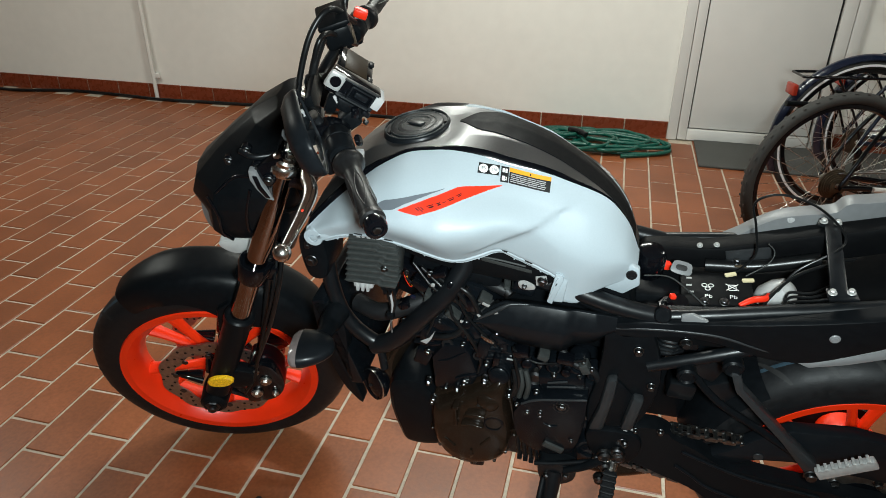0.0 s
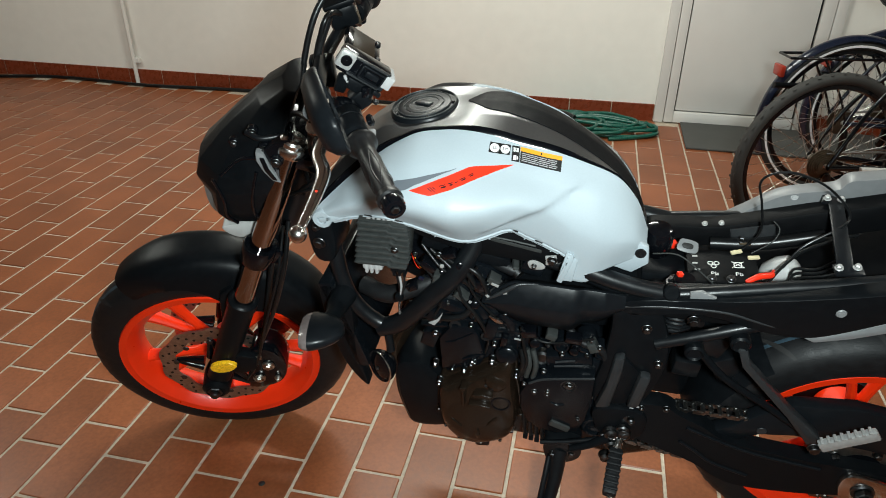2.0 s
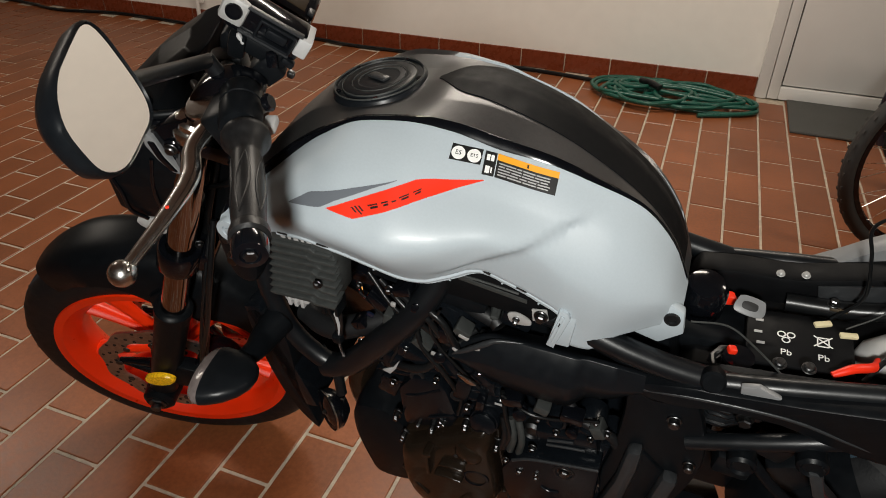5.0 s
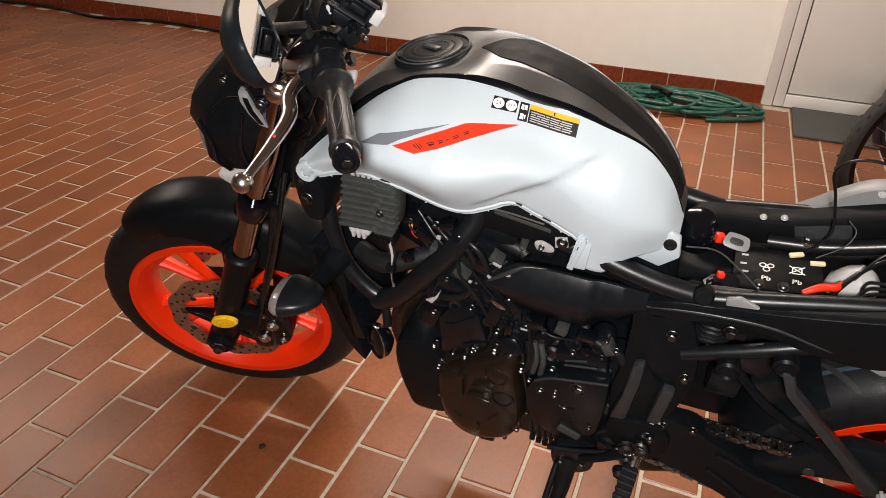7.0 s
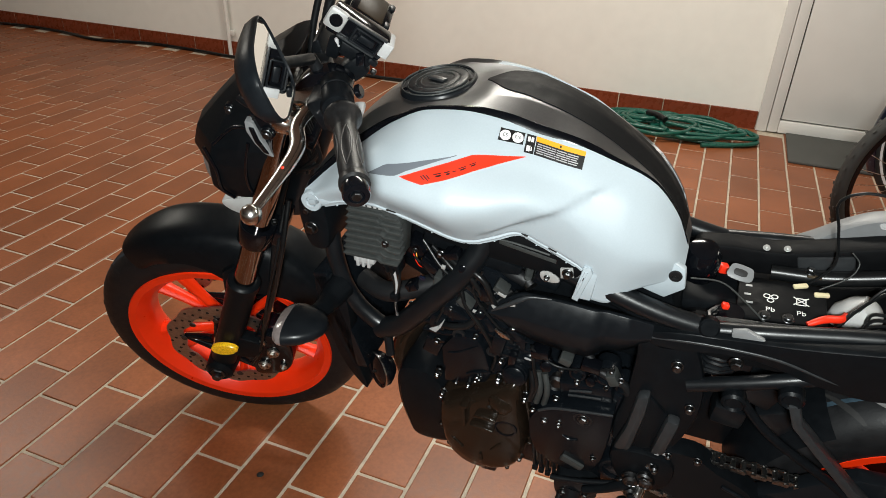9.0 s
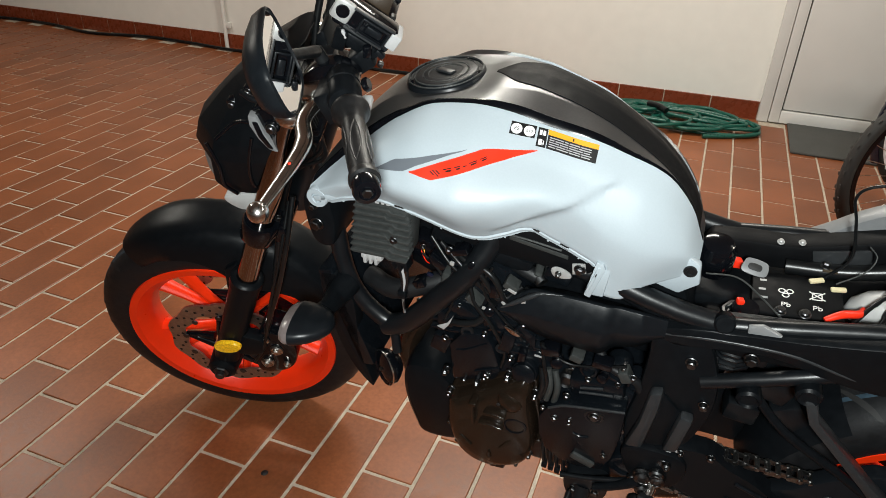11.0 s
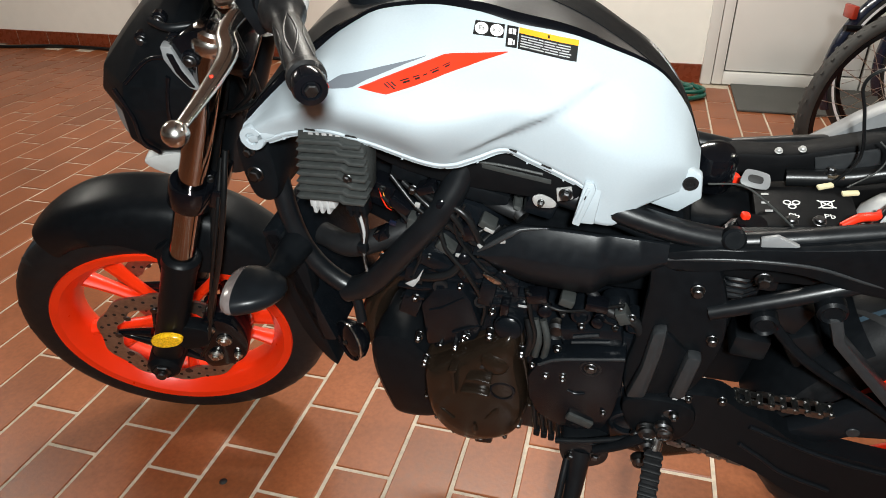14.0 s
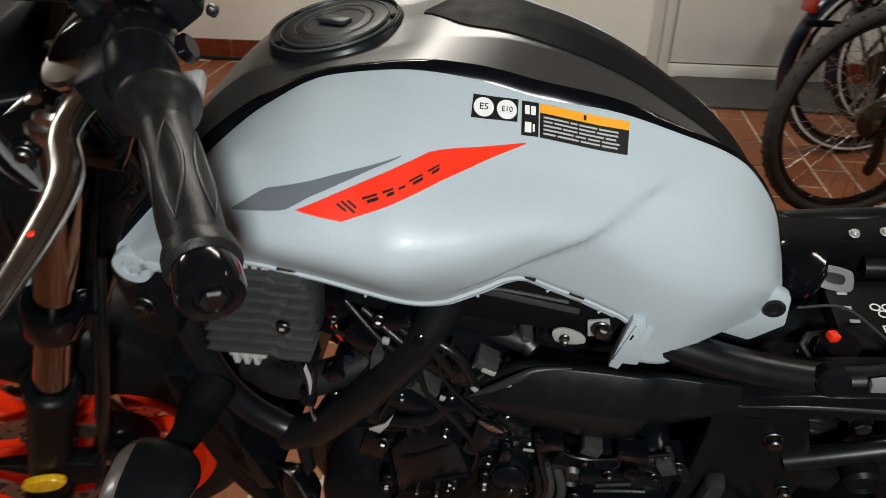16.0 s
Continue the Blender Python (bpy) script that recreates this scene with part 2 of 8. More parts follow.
def block(sx, sy, sz, at=(0, 0, 0), turn=(0, 0, 0), bevel=0.003, taper=1.0):
    """A box with eased edges as a new bmesh; taper narrows its top."""
    bm = bmesh.new()
    bmesh.ops.create_cube(bm, size=1)
    for v in bm.verts:
        k = taper if v.co.z > 0 else 1
        v.co = Vector((v.co.x * sx * k, v.co.y * sy * k, v.co.z * sz))
    eased(bm, bevel)
    bm.transform(pose(*at, *turn))
    return bm


def plate(outline, y0, y1, bevel=0.003, segments=2):
    """A slab with an outline in x and z, between two values of y, with eased edges."""
    bm = bmesh.new()
    a = [bm.verts.new((x, y0, z)) for x, z in outline]
    b = [bm.verts.new((x, y1, z)) for x, z in outline]
    n = len(a)
    bm.faces.new(a)
    bm.faces.new(b[::-1])
    for i in range(n):
        bm.faces.new((a[i], b[i], b[(i + 1) % n], a[(i + 1) % n]))
    bmesh.ops.recalc_face_normals(bm, faces=bm.faces)
    return eased(bm, bevel, segments)


def rounded(outline, steps=5):
    """A closed outline smoothed through its points."""
    n = len(outline)
    pts = [Vector((*outline[i % n], 0)) for i in range(-1, n + 2)]
    out = []
    for i in range(1, n + 1):
        a, b, c, d = pts[i - 1:i + 3]
        for k in range(steps):
            t = k / steps
            q = 0.5 * (2 * b + (c - a) * t + (2 * a - 5 * b + 4 * c - d) * t * t + (3 * b - 3 * c + d - a) * t ** 3)
            out.append((q.x, q.y))
    return out


def merge(*many):
    """Joins bmeshes into the first."""
    base = many[0]
    for other in many[1:]:
        tmp = bpy.data.meshes.new("tmp")
        other.to_mesh(tmp)
        base.from_mesh(tmp)
        other.free()
        bpy.data.meshes.remove(tmp)
    return base


def part(name, bm, mat, parent=None, label="", sharp=35, smooth=True):
    """Links a bmesh as one mesh object under a thing or a part."""
    bmesh.ops.recalc_face_normals(bm, faces=bm.faces)
    me = bpy.data.meshes.new(name)
    bm.to_mesh(me)
    bm.free()
    for m in (mat if isinstance(mat, (list, tuple)) else [mat]):
        me.materials.append(m)
    if smooth:
        me.polygons.foreach_set("use_smooth", [True] * len(me.polygons))
        me.set_sharp_from_angle(angle=radians(sharp))
    ob = new(name, me)
    ob.parent = parent
    if label:
        ob["label"] = label
    return ob


def thing(name, m, label, category, group="", kind=""):
    """An empty at the base of a thing that parents its parts."""
    ob = new(name)
    ob.empty_display_size = 0.05
    ob.matrix_world = m
    return tagged(ob, label, category, group, kind)


def lettering(name, text, size, m, mat, parent):
    """A word in the built-in font as a thin mesh."""
    cu = bpy.data.curves.new("text", "FONT")
    cu.body, cu.size, cu.align_x, cu.align_y, cu.extrude = text, size, "CENTER", "CENTER", 0.0002
    tmp = bpy.data.objects.new("text", cu)
    scene.collection.objects.link(tmp)
    bpy.context.view_layer.update()
    me = bpy.data.meshes.new_from_object(tmp.evaluated_get(bpy.context.evaluated_depsgraph_get()))
    bpy.data.objects.remove(tmp)
    me.transform(m)
    me.materials.clear()
    me.materials.append(mat)
    me.name = name
    ob = new(name, me)
    ob.parent = parent
    return ob


# ---- the room ----
WALL_Y, X0, X1, Y0, TOP = 3.0, -7.0, 6.0, -7.0, 2.5


def structure(ob, label, category):
    return tagged(ob, label, category, kind="structure")


def slab(name, a, b, mat, label, category, bevel=0.0):
    size = [b[i] - a[i] for i in range(3)]
    mid = [(a[i] + b[i]) / 2 for i in range(3)]
    return structure(part(name, block(*size, at=mid, bevel=bevel), mat), label, category)


floor = slab("floor", (X0 - 0.2, Y0 - 0.2, -0.2), (X1 + 0.2, WALL_Y + 0.2, -0.003), M["grout"], "terracotta brick-shaped floor tiles with pale cement joints", "floor")
DOOR_A, DOOR_B, DOOR_TOP = 1.358, 2.25, 2.1
wall_north = slab("wall_north", (X0, WALL_Y, 0), (DOOR_A, WALL_Y + 0.2, TOP), M["wall"], "smooth off-white painted garage wall above a tile skirting", "wall")
slab("wall_north_east", (DOOR_B, WALL_Y, 0), (X1, WALL_Y + 0.2, TOP), M["wall"], "smooth off-white painted garage wall beside the door", "wall")
slab("wall_north_over_door", (DOOR_A, WALL_Y, DOOR_TOP), (DOOR_B, WALL_Y + 0.2, TOP), M["wall"], "off-white painted wall above the door", "wall")
slab("wall_south", (X0, Y0 - 0.2, 0), (X1, Y0, TOP), M["wall"], "smooth off-white painted garage wall", "wall")
slab("wall_west", (X0 - 0.2, Y0 - 0.2, 0), (X0, WALL_Y + 0.2, TOP), M["wall"], "smooth off-white painted garage wall", "wall")
slab("wall_east", (X1, Y0 - 0.2, 0), (X1 + 0.2, WALL_Y + 0.2, TOP), M["wall"], "smooth off-white painted garage wall", "wall")
slab("ceiling", (X0 - 0.2, Y0 - 0.2, TOP), (X1 + 0.2, WALL_Y + 0.2, TOP + 0.2), M["ceiling"], "plain grey concrete garage ceiling", "ceiling")

# white door with a flat panel in a wide frame
door = structure(new("door_1"), "closed white panelled side door in a wide white frame", "door")
fy0, fy1 = WALL_Y - 0.03, WALL_Y + 0.12
part("door_frame", block(0.055, fy1 - fy0, DOOR_TOP, at=(DOOR_A + 0.0275, (fy0 + fy1) / 2, DOOR_TOP / 2), bevel=0.004), M["door"], door)
part("door_frame", block(0.055, fy1 - fy0, DOOR_TOP, at=(DOOR_B - 0.0275, (fy0 + fy1) / 2, DOOR_TOP / 2), bevel=0.004), M["door"], door)
part("door_frame", block(DOOR_B - DOOR_A - 0.11, fy1 - fy0, 0.045, at=((DOOR_A + DOOR_B) / 2, (fy0 + fy1) / 2, DOOR_TOP - 0.0225), bevel=0.004), M["door"], door)
LEAF_A, LEAF_B, PANEL_A, PANEL_B = DOOR_A + 0.058, DOOR_B - 0.058, 1.473, 2.116
part("door_stile", block(PANEL_A - 0.006 - LEAF_A, 0.06, 2.03, at=((LEAF_A + PANEL_A - 0.006) / 2, WALL_Y - 0.005, 1.020), bevel=0.004), M["door"], door)
part("door_stile", block(LEAF_B - PANEL_B - 0.014, 0.06, 2.03, at=((LEAF_B + PANEL_B + 0.014) / 2, WALL_Y - 0.005, 1.020), bevel=0.004), M["door"], door)
part("door_rail", block(PANEL_B - PANEL_A + 0.010, 0.06, 0.066, at=((PANEL_A + PANEL_B) / 2, WALL_Y - 0.005, 0.038), bevel=0.004), M["door"], door)
part("door_rail", block(PANEL_B - PANEL_A + 0.010, 0.06, 0.066, at=((PANEL_A + PANEL_B) / 2, WALL_Y - 0.005, 2.002), bevel=0.004), M["door"], door)
part("door_gasket", block(PANEL_B - PANEL_A + 0.026, 0.02, 1.91, at=((PANEL_A + PANEL_B) / 2, WALL_Y + 0.006, 1.022), bevel=0), M["gasket"], door, "thin black rubber seal")
part("door_panel", block(PANEL_B - PANEL_A, 0.03, 1.885, at=((PANEL_A + PANEL_B) / 2, WALL_Y - 0.012, 1.021), bevel=0.003), M["door"], door)

# tile skirting, one tile at a time
skirting = structure(new("skirting"), "row of glazed dark red skirting tiles along the wall", "skirting")
SK_H = 0.098


def tile_mesh(name, sx, sy, sz, mat, bevel=0.003):
    bm = block(sx, sy, sz, bevel=bevel)
    me = bpy.data.meshes.new(name)
    bm.to_mesh(me)
    bm.free()
    me.materials.append(mat)
    return me


sk_me = tile_mesh("skirting_tile", 0.244, 0.012, SK_H, M["skirt"], 0.002)
x = DOOR_A - 0.003 - 0.122
while x > X0:
    t = new("skirting_tile", sk_me)
    t.parent = skirting
    t.location = (x, WALL_Y - 0.006, SK_H / 2)
    x -= 0.25
x = DOOR_B + 0.003 + 0.122
while x < X1:
    t = new("skirting_tile", sk_me)
    t.parent = skirting
    t.location = (x, WALL_Y - 0.006, SK_H / 2)
    x += 0.25
part("skirting_bed", block(DOOR_A - X0, 0.007, SK_H - 0.003, at=((DOOR_A + X0) / 2, WALL_Y - 0.0035, SK_H / 2 - 0.001), bevel=0), M["grout"], skirting, "pale cement joints")
part("skirting_bed", block(X1 - DOOR_B, 0.007, SK_H - 0.003, at=((DOOR_B + X1) / 2, WALL_Y - 0.0035, SK_H / 2 - 0.001), bevel=0), M["grout"], skirting, "pale cement joints")

# white conduit with its clip
bm = bmesh.new()
sweep(bm, [(-2.075, WALL_Y - 0.028, 0.0), (-2.075, WALL_Y - 0.028, 1.2), (-2.075, WALL_Y - 0.028, TOP - 0.005)], 0.0135, 12, 2)
conduit = structure(part("conduit", bm, M["pvc"]), "thin white plastic conduit running up the wall", "conduit")
part("clip", block(0.05, 0.03, 0.035, at=(-2.06, WALL_Y - 0.016, 0.16), bevel=0.004), M["pvc"], conduit)


import functools

# ---- the motorcycle: x to its rear, y to its right, z up, leaning on its side stand, bars turned left ----
bike = thing("motorcycle", pose(0.1743, 0.1149, 0, 9.916, 0, 0), "part-stripped black and ice-grey motorcycle with fluorescent red wheels", "motorcycle")
RAKE, STEER, SIZE = radians(24.8), radians(16.7), 0.983
AXIS = Vector((math.sin(RAKE), 0, math.cos(RAKE)))
PIVOT = Vector((-0.09 * SIZE, 0, 0))
TURN = Matrix.Translation(PIVOT) @ Matrix.Rotation(STEER, 4, AXIS) @ Matrix.Translation(-PIVOT)


def steered(name, bm, mat, parent=bike, label="", sharp=35):
    """A part that turns with the bars."""
    bm.transform(TURN)
    return part(name, bm, mat, parent, label, sharp)


def bolt(bm, at, axis, r=0.006, h=0.005, hexed=True):
    r = r * 0.80
    disc_body(bm, at, axis, r * 1.35, h * 0.3, 0.0008, 16)
    a = Vector(at) + Vector(axis).normalized() * h * 0.3
    disc_body(bm, a, axis, r, h * 0.8, 0.0015, 6 if hexed else 14)
    return bm


LEFT, RIGHT = Vector((0, -1, 0)), Vector((0, 1, 0))


# wheels
def tyre(width, outer, bead):
    """A tyre about the y axis at the origin, with cut grooves left to the second function."""
    h = outer - bead
    prof = []
    for k in range(25):
        a = math.pi * k / 24
        y = -math.cos(a) * width / 2
        r = bead + h * (math.sin(a) ** 0.62)
        prof.append((r, y * (0.80 + 0.20 * math.sin(a) ** 0.5)))
    prof = [(bead - 0.012, -width * 0.30)] + prof + [(bead - 0.012, width * 0.30)]
    bm = bmesh.new()
    turned(bm, (0, 0, 0), (0, 1, 0), prof, 96)
    return bm


def tread(width, outer, bead, count, length, lean):
    """Curved grooves of the tread as thin dark slivers let into the crown."""
    bm = bmesh.new()
    h = outer - bead
    for i in range(count):
        base = 2 * math.pi * i / count
        for side in (-1, 1):
            start = base + (math.pi / count if side > 0 else 0)
            pts = []
            for k in range(7):
                u = k / 6
                a = math.pi / 2 + side * radians(6 + 46 * u)
                y = -math.cos(a) * width / 2 * (0.80 + 0.20 * math.sin(a) ** 0.5)
                r = bead + h * (math.sin(a) ** 0.62) + 0.0011
                th = start + length * u * (1 - 0.35 * u) * lean
                w = 0.0050 * math.sin(math.pi * (0.08 + 0.84 * u)) + 0.0012
                pts.append([Vector((math.cos(th + s * w / r) * r, y, math.sin(th + s * w / r) * r)) for s in (-1, 1)])
            vs = [[bm.verts.new(v) for v in p] for p in pts]
            for p, q in zip(vs, vs[1:]):
                bm.faces.new((p[0], p[1], q[1], q[0]))
    return bm


def cast_rim(width, bead, hub_r, hub_w):
    """A rim with deep well and flared flanges, and twin-ribbed cast spokes."""
    w = width / 2
    prof = [(bead + 0.011, -w), (bead + 0.013, -w + 0.004), (bead + 0.002, -w + 0.010), (bead - 0.010, -w + 0.022), (bead - 0.020, -w * 0.3), (bead - 0.020, w * 0.3), (bead - 0.010, w - 0.022), (bead + 0.002, w - 0.010), (bead + 0.013, w - 0.004), (bead + 0.011, w),
            (bead - 0.004, w - 0.002), (bead - 0.018, w - 0.016), (bead - 0.028, w * 0.35), (bead - 0.028, -w * 0.35), (bead - 0.018, -w + 0.016), (bead - 0.004, -w + 0.002), (bead + 0.011, -w)]
    bm = bmesh.new()
    turned(bm, (0, 0, 0), (0, 1, 0), prof, 96)
    turned(bm, (0, 0, 0), (0, 1, 0), [(1e-4, -hub_w / 2), (hub_r * 0.75, -hub_w / 2), (hub_r, -hub_w / 4), (hub_r, hub_w / 4), (hub_r * 0.75, hub_w / 2), (1e-4, hub_w / 2)], 40)
    return bm


def cast_spoke(bead, hub_r, a):
    """One forked spoke of a wheel."""
    bm = bmesh.new()
    for off in (-1, 1):
        rings = []
        for u in np.linspace(0, 1, 9):
            r = hub_r * 0.8 + (bead - 0.022 - hub_r * 0.8) * u
            spread = off * (0.006 + 0.034 * u ** 1.5)
            ww = 0.0080 + 0.005 * u ** 3 + 0.004 * (1 - u) ** 2
            hh = 0.012 + 0.008 * u ** 3
            c = Vector((math.cos(a) * r - math.sin(a) * spread, 0, math.sin(a) * r + math.cos(a) * spread))
            tang = Vector((-math.sin(a), 0, math.cos(a)))
            rings.append([c + tang * float(ww * math.cos(q)) + Vector((0, hh * math.sin(q), 0)) for q in (2 * math.pi * j / 10 for j in range(10))])
        skin(bm, rings)
    return bm


def at_axle(bm, m):
    bm.transform(m)
    return bm


FRONT = TURN @ pose(0, 0, 0.300 * SIZE)
front_wheel = part("front_wheel", at_axle(cast_rim(0.100, 0.2165, 0.036, 0.10), FRONT), M["rim"], bike, "fluorescent red ten-spoke cast front wheel")
for k in range(5):
    part("spoke", at_axle(cast_spoke(0.2165, 0.036, radians(54 + 72 * k)), FRONT), M["rim"], front_wheel)
front_tyre = part("tyre", at_axle(tyre(0.110, 0.2975, 0.2165), FRONT), M["rubber"], front_wheel, "black sport tyre")
part("tread_groove", at_axle(tread(0.110, 0.2975, 0.2165, 26, 0.20, -1), FRONT), M["gasket"], front_tyre)
REAR = pose(1.376, 0, 0.310)
rear_wheel = part("rear_wheel", at_axle(cast_rim(0.150, 0.2165, 0.060, 0.13), REAR), M["rim"], bike, "fluorescent red cast rear wheel")
for k in range(5):
    part("spoke", at_axle(cast_spoke(0.2165, 0.060, radians(20 + 72 * k)), REAR), M["rim"], rear_wheel)
rear_tyre = part("tyre", at_axle(tyre(0.178, 0.3120, 0.2165), REAR), M["rubber"], rear_wheel, "wide black sport tyre")
def tyre_mark(width, outer, bead, ang, span):
    bm = bmesh.new()
    prof = []
    for k in range(4):
        a = radians(ang + span * k / 3)
        prof.append((bead + (outer - bead) * (math.sin(a) ** 0.62) + 0.0004, -math.cos(a) * width / 2 * (0.80 + 0.20 * math.sin(a) ** 0.5)))
    return turned(bm, (0, 0, 0), (0, 1, 0), prof, 96)


part("marking_line", at_axle(tyre_mark(0.178, 0.3120, 0.2165, 66, 5), REAR), M["mark"], rear_tyre, "faint blue marking line")
part("marking_line", at_axle(tyre_mark(0.110, 0.2975, 0.2165, 70, 9), FRONT), M["mark"], front_tyre, "faint blue marking line")
part("tread_groove", at_axle(tread(0.178, 0.3120, 0.2165, 24, 0.26, -1), REAR), M["gasket"], rear_tyre)


def brake_disc(r_out, r_in, lobes):
    """A wave disc with rows of drilled holes."""
    bm = bmesh.new()
    n = 160
    outer = [r_out + 0.0035 * math.sin(lobes * 2 * math.pi * k / n) for k in range(n)]
    inner = [r_in + 0.004 * math.sin(lobes * 2 * math.pi * k / n) for k in range(n)]
    def ring(rs, y):
        return [Vector((math.cos(2 * math.pi * k / n) * rs[k], y, math.sin(2 * math.pi * k / n) * rs[k])) for k in range(n)]
    loops = [ring(inner, -0.0023), ring(outer, -0.0023), ring(outer, 0.0023), ring(inner, 0.0023), ring(inner, -0.0023)]
    skin(bm, loops, caps=False)
    return bm


def drilled(r_a, r_b, y):
    bm = bmesh.new()
    for k in range(60):
        a = 2 * math.pi * k / 60
        r = r_a + (r_b - r_a) * (k % 3) / 2
        disc_body(bm, (math.cos(a) * r, y, math.sin(a) * r), (0, -1, 0), 0.0034, 0.0006, 0.0001, 10)
    return bm


for side in (-1, 1):
    dm = FRONT @ Matrix.Translation((0, side * 0.060, 0))
    disc = part("brake_disc", at_axle(brake_disc(0.136, 0.100, 10), dm), M["disc"], front_wheel, "drilled wave brake disc")
    part("drill_hole", at_axle(drilled(0.107, 0.130, side * 0.0026 if side < 0 else -0.0026), dm), M["gasket"], disc)
    for k in range(5):
        bm = bmesh.new()
        a = 2 * math.pi * k / 5 + 0.3
        pts = [(math.cos(a + da) * r, 0, math.sin(a + da) * r) for da, r in ((-0.35, 0.040), (-0.1, 0.072), (0.0, 0.098))]
        sweep(bm, pts, [0.010, 0.007, 0.006], 8, 6)
        pts = [(math.cos(a + da) * r, 0, math.sin(a + da) * r) for da, r in ((0.35, 0.040), (0.1, 0.072), (0.0, 0.098))]
        sweep(bm, pts, [0.010, 0.007, 0.006], 8, 6)
        part("disc_carrier", at_axle(bm, dm), M["gloss"], disc, "black disc carrier")
    for k in range(10):
        bm = bmesh.new()
        a = 2 * math.pi * k / 10 + 0.3
        disc_body(bm, (math.cos(a) * 0.098, side * 0.006, math.sin(a) * 0.098), (0, side, 0), 0.007, 0.003, 0.001, 12)
        part("disc_button", at_axle(bm, dm), M["bolt"], disc)

# fork legs: black sliders, chromed stanchions
FY = 0.1005
for side in (-1, 1):
    foot = Vector((0, side * FY, 0.300 * SIZE))
    bm = bmesh.new()
    turned(bm, foot - AXIS * 0.045, AXIS, [(1e-4, 0), (0.018, 0), (0.024, 0.006), (0.026, 0.05), (0.027, 0.12), (0.0285, 0.30), (0.0285, 0.325), (0.031, 0.328), (0.031, 0.345), (0.027, 0.349), (0.0215, 0.351), (1e-4, 0.351)], 36)
    turned(bm, foot + Vector((0, -side * 0.018, 0)), (0, side, 0), [(1e-4, -0.02), (0.030, -0.02), (0.033, 0), (0.030, 0.045), (0.022, 0.052), (1e-4, 0.052)], 28)
    leg = steered("fork_leg", bm, M["plastic"], bike, "black fork slider" if side < 0 else "")
    bm = bmesh.new()
    turned(bm, foot + AXIS * 0.30, AXIS, [(0.0205, 0), (0.0205, 0.40), (1e-4, 0.40)], 36)
    steered("stanchion", bm, M["chrome"], leg, "hard-chromed fork tube")
    bm = bmesh.new()
    turned(bm, foot + AXIS * 0.712, AXIS, [(0.0255, -0.014), (0.0265, -0.012), (0.0265, 0.0), (0.024, 0.004), (0.0225, 0.004), (0.0225, 0.012), (0.019, 0.016), (0.012, 0.017), (0.011, 0.012), (1e-4, 0.012)], 36)
    steered("fork_cap", bm, M["alu"], leg, "bare metal fork top cap")
    bm = bmesh.new()
    turned(bm, foot + AXIS * 0.425, AXIS, [(0.021, 0), (0.030, 0), (0.032, 0.004), (0.032, 0.040), (0.030, 0.044), (0.021, 0.044)], 32)
    steered("clamp_collar", bm, M["gloss"], leg)
# axle nut
bm = bmesh.new()
disc_body(bm, (0, -FY - 0.030, 0.295), LEFT, 0.017, 0.008, 0.002, 6)
disc_body(bm, (0, -FY - 0.038, 0.295), LEFT, 0.010, 0.010, 0.002, 20)
steered("axle_nut", bm, M["bolt"], bike)

# tank side covers: rows of (x, y, z) run from the top edge over the shoulder and flank to the foot
TX = [0.372, 0.40, 0.44, 0.50, 0.55, 0.60, 0.65, 0.70, 0.75, 0.80, 0.85, 0.89, 0.914]
TOPY = [0.160, 0.140, 0.118, 0.103, 0.095, 0.090, 0.085, 0.083, 0.080, 0.075, 0.068, 0.060, 0.052]
TOPZ = [0.842, 0.868, 0.901, 0.946, 0.968, 0.972, 0.965, 0.951, 0.942, 0.924, 0.900, 0.852, 0.792]
UPY = [0.166, 0.158, 0.154, 0.157, 0.158, 0.150, 0.134, 0.124, 0.117, 0.112, 0.104, 0.086, 0.066]
UPZ = [0.836, 0.858, 0.890, 0.928, 0.940, 0.940, 0.932, 0.920, 0.906, 0.886, 0.862, 0.828, 0.784]
FLY = [0.169, 0.172, 0.182, 0.196, 0.203, 0.204, 0.190, 0.165, 0.148, 0.139, 0.126, 0.103, 0.078]
FLZ = [0.830, 0.846, 0.868, 0.894, 0.892, 0.884, 0.883, 0.884, 0.862, 0.825, 0.806, 0.797, 0.774]
FOY = [0.168, 0.170, 0.174, 0.178, 0.174, 0.166, 0.148, 0.136, 0.131, 0.127, 0.115, 0.096, 0.084]
FX = [0.372, 0.40, 0.44, 0.49, 0.535, 0.573, 0.60, 0.625, 0.66, 0.69, 0.726, 0.762, 0.784, 0.787, 0.790, 0.82, 0.852, 0.90, 0.914]
FZ = [0.824, 0.830, 0.846, 0.855, 0.844, 0.829, 0.819, 0.813, 0.820, 0.827, 0.807, 0.790, 0.778, 0.760, 0.724, 0.719, 0.746, 0.760, 0.764]


def curve(xs, ys, x):
    """Smooth interpolation with no overshoot."""
    xs, ys = np.array(xs), np.array(ys)
    h, d = np.diff(xs), np.diff(ys) / np.diff(xs)
    m = np.zeros(len(xs))
    for i in range(1, len(xs) - 1):
        if d[i - 1] * d[i] > 0:
            m[i] = 2 * d[i - 1] * d[i] / (d[i - 1] + d[i])
    m[0], m[-1] = d[0], d[-1]
    i = int(np.clip(np.searchsorted(xs, x) - 1, 0, len(xs) - 2))
    t = np.clip((x - xs[i]) / h[i], 0, 1)
    return ((2 * t ** 3 - 3 * t ** 2 + 1) * ys[i] + (t ** 3 - 2 * t ** 2 + t) * h[i] * m[i] + (3 * t ** 2 - 2 * t ** 3) * ys[i + 1] + (t ** 3 - t ** 2) * h[i] * m[i + 1])


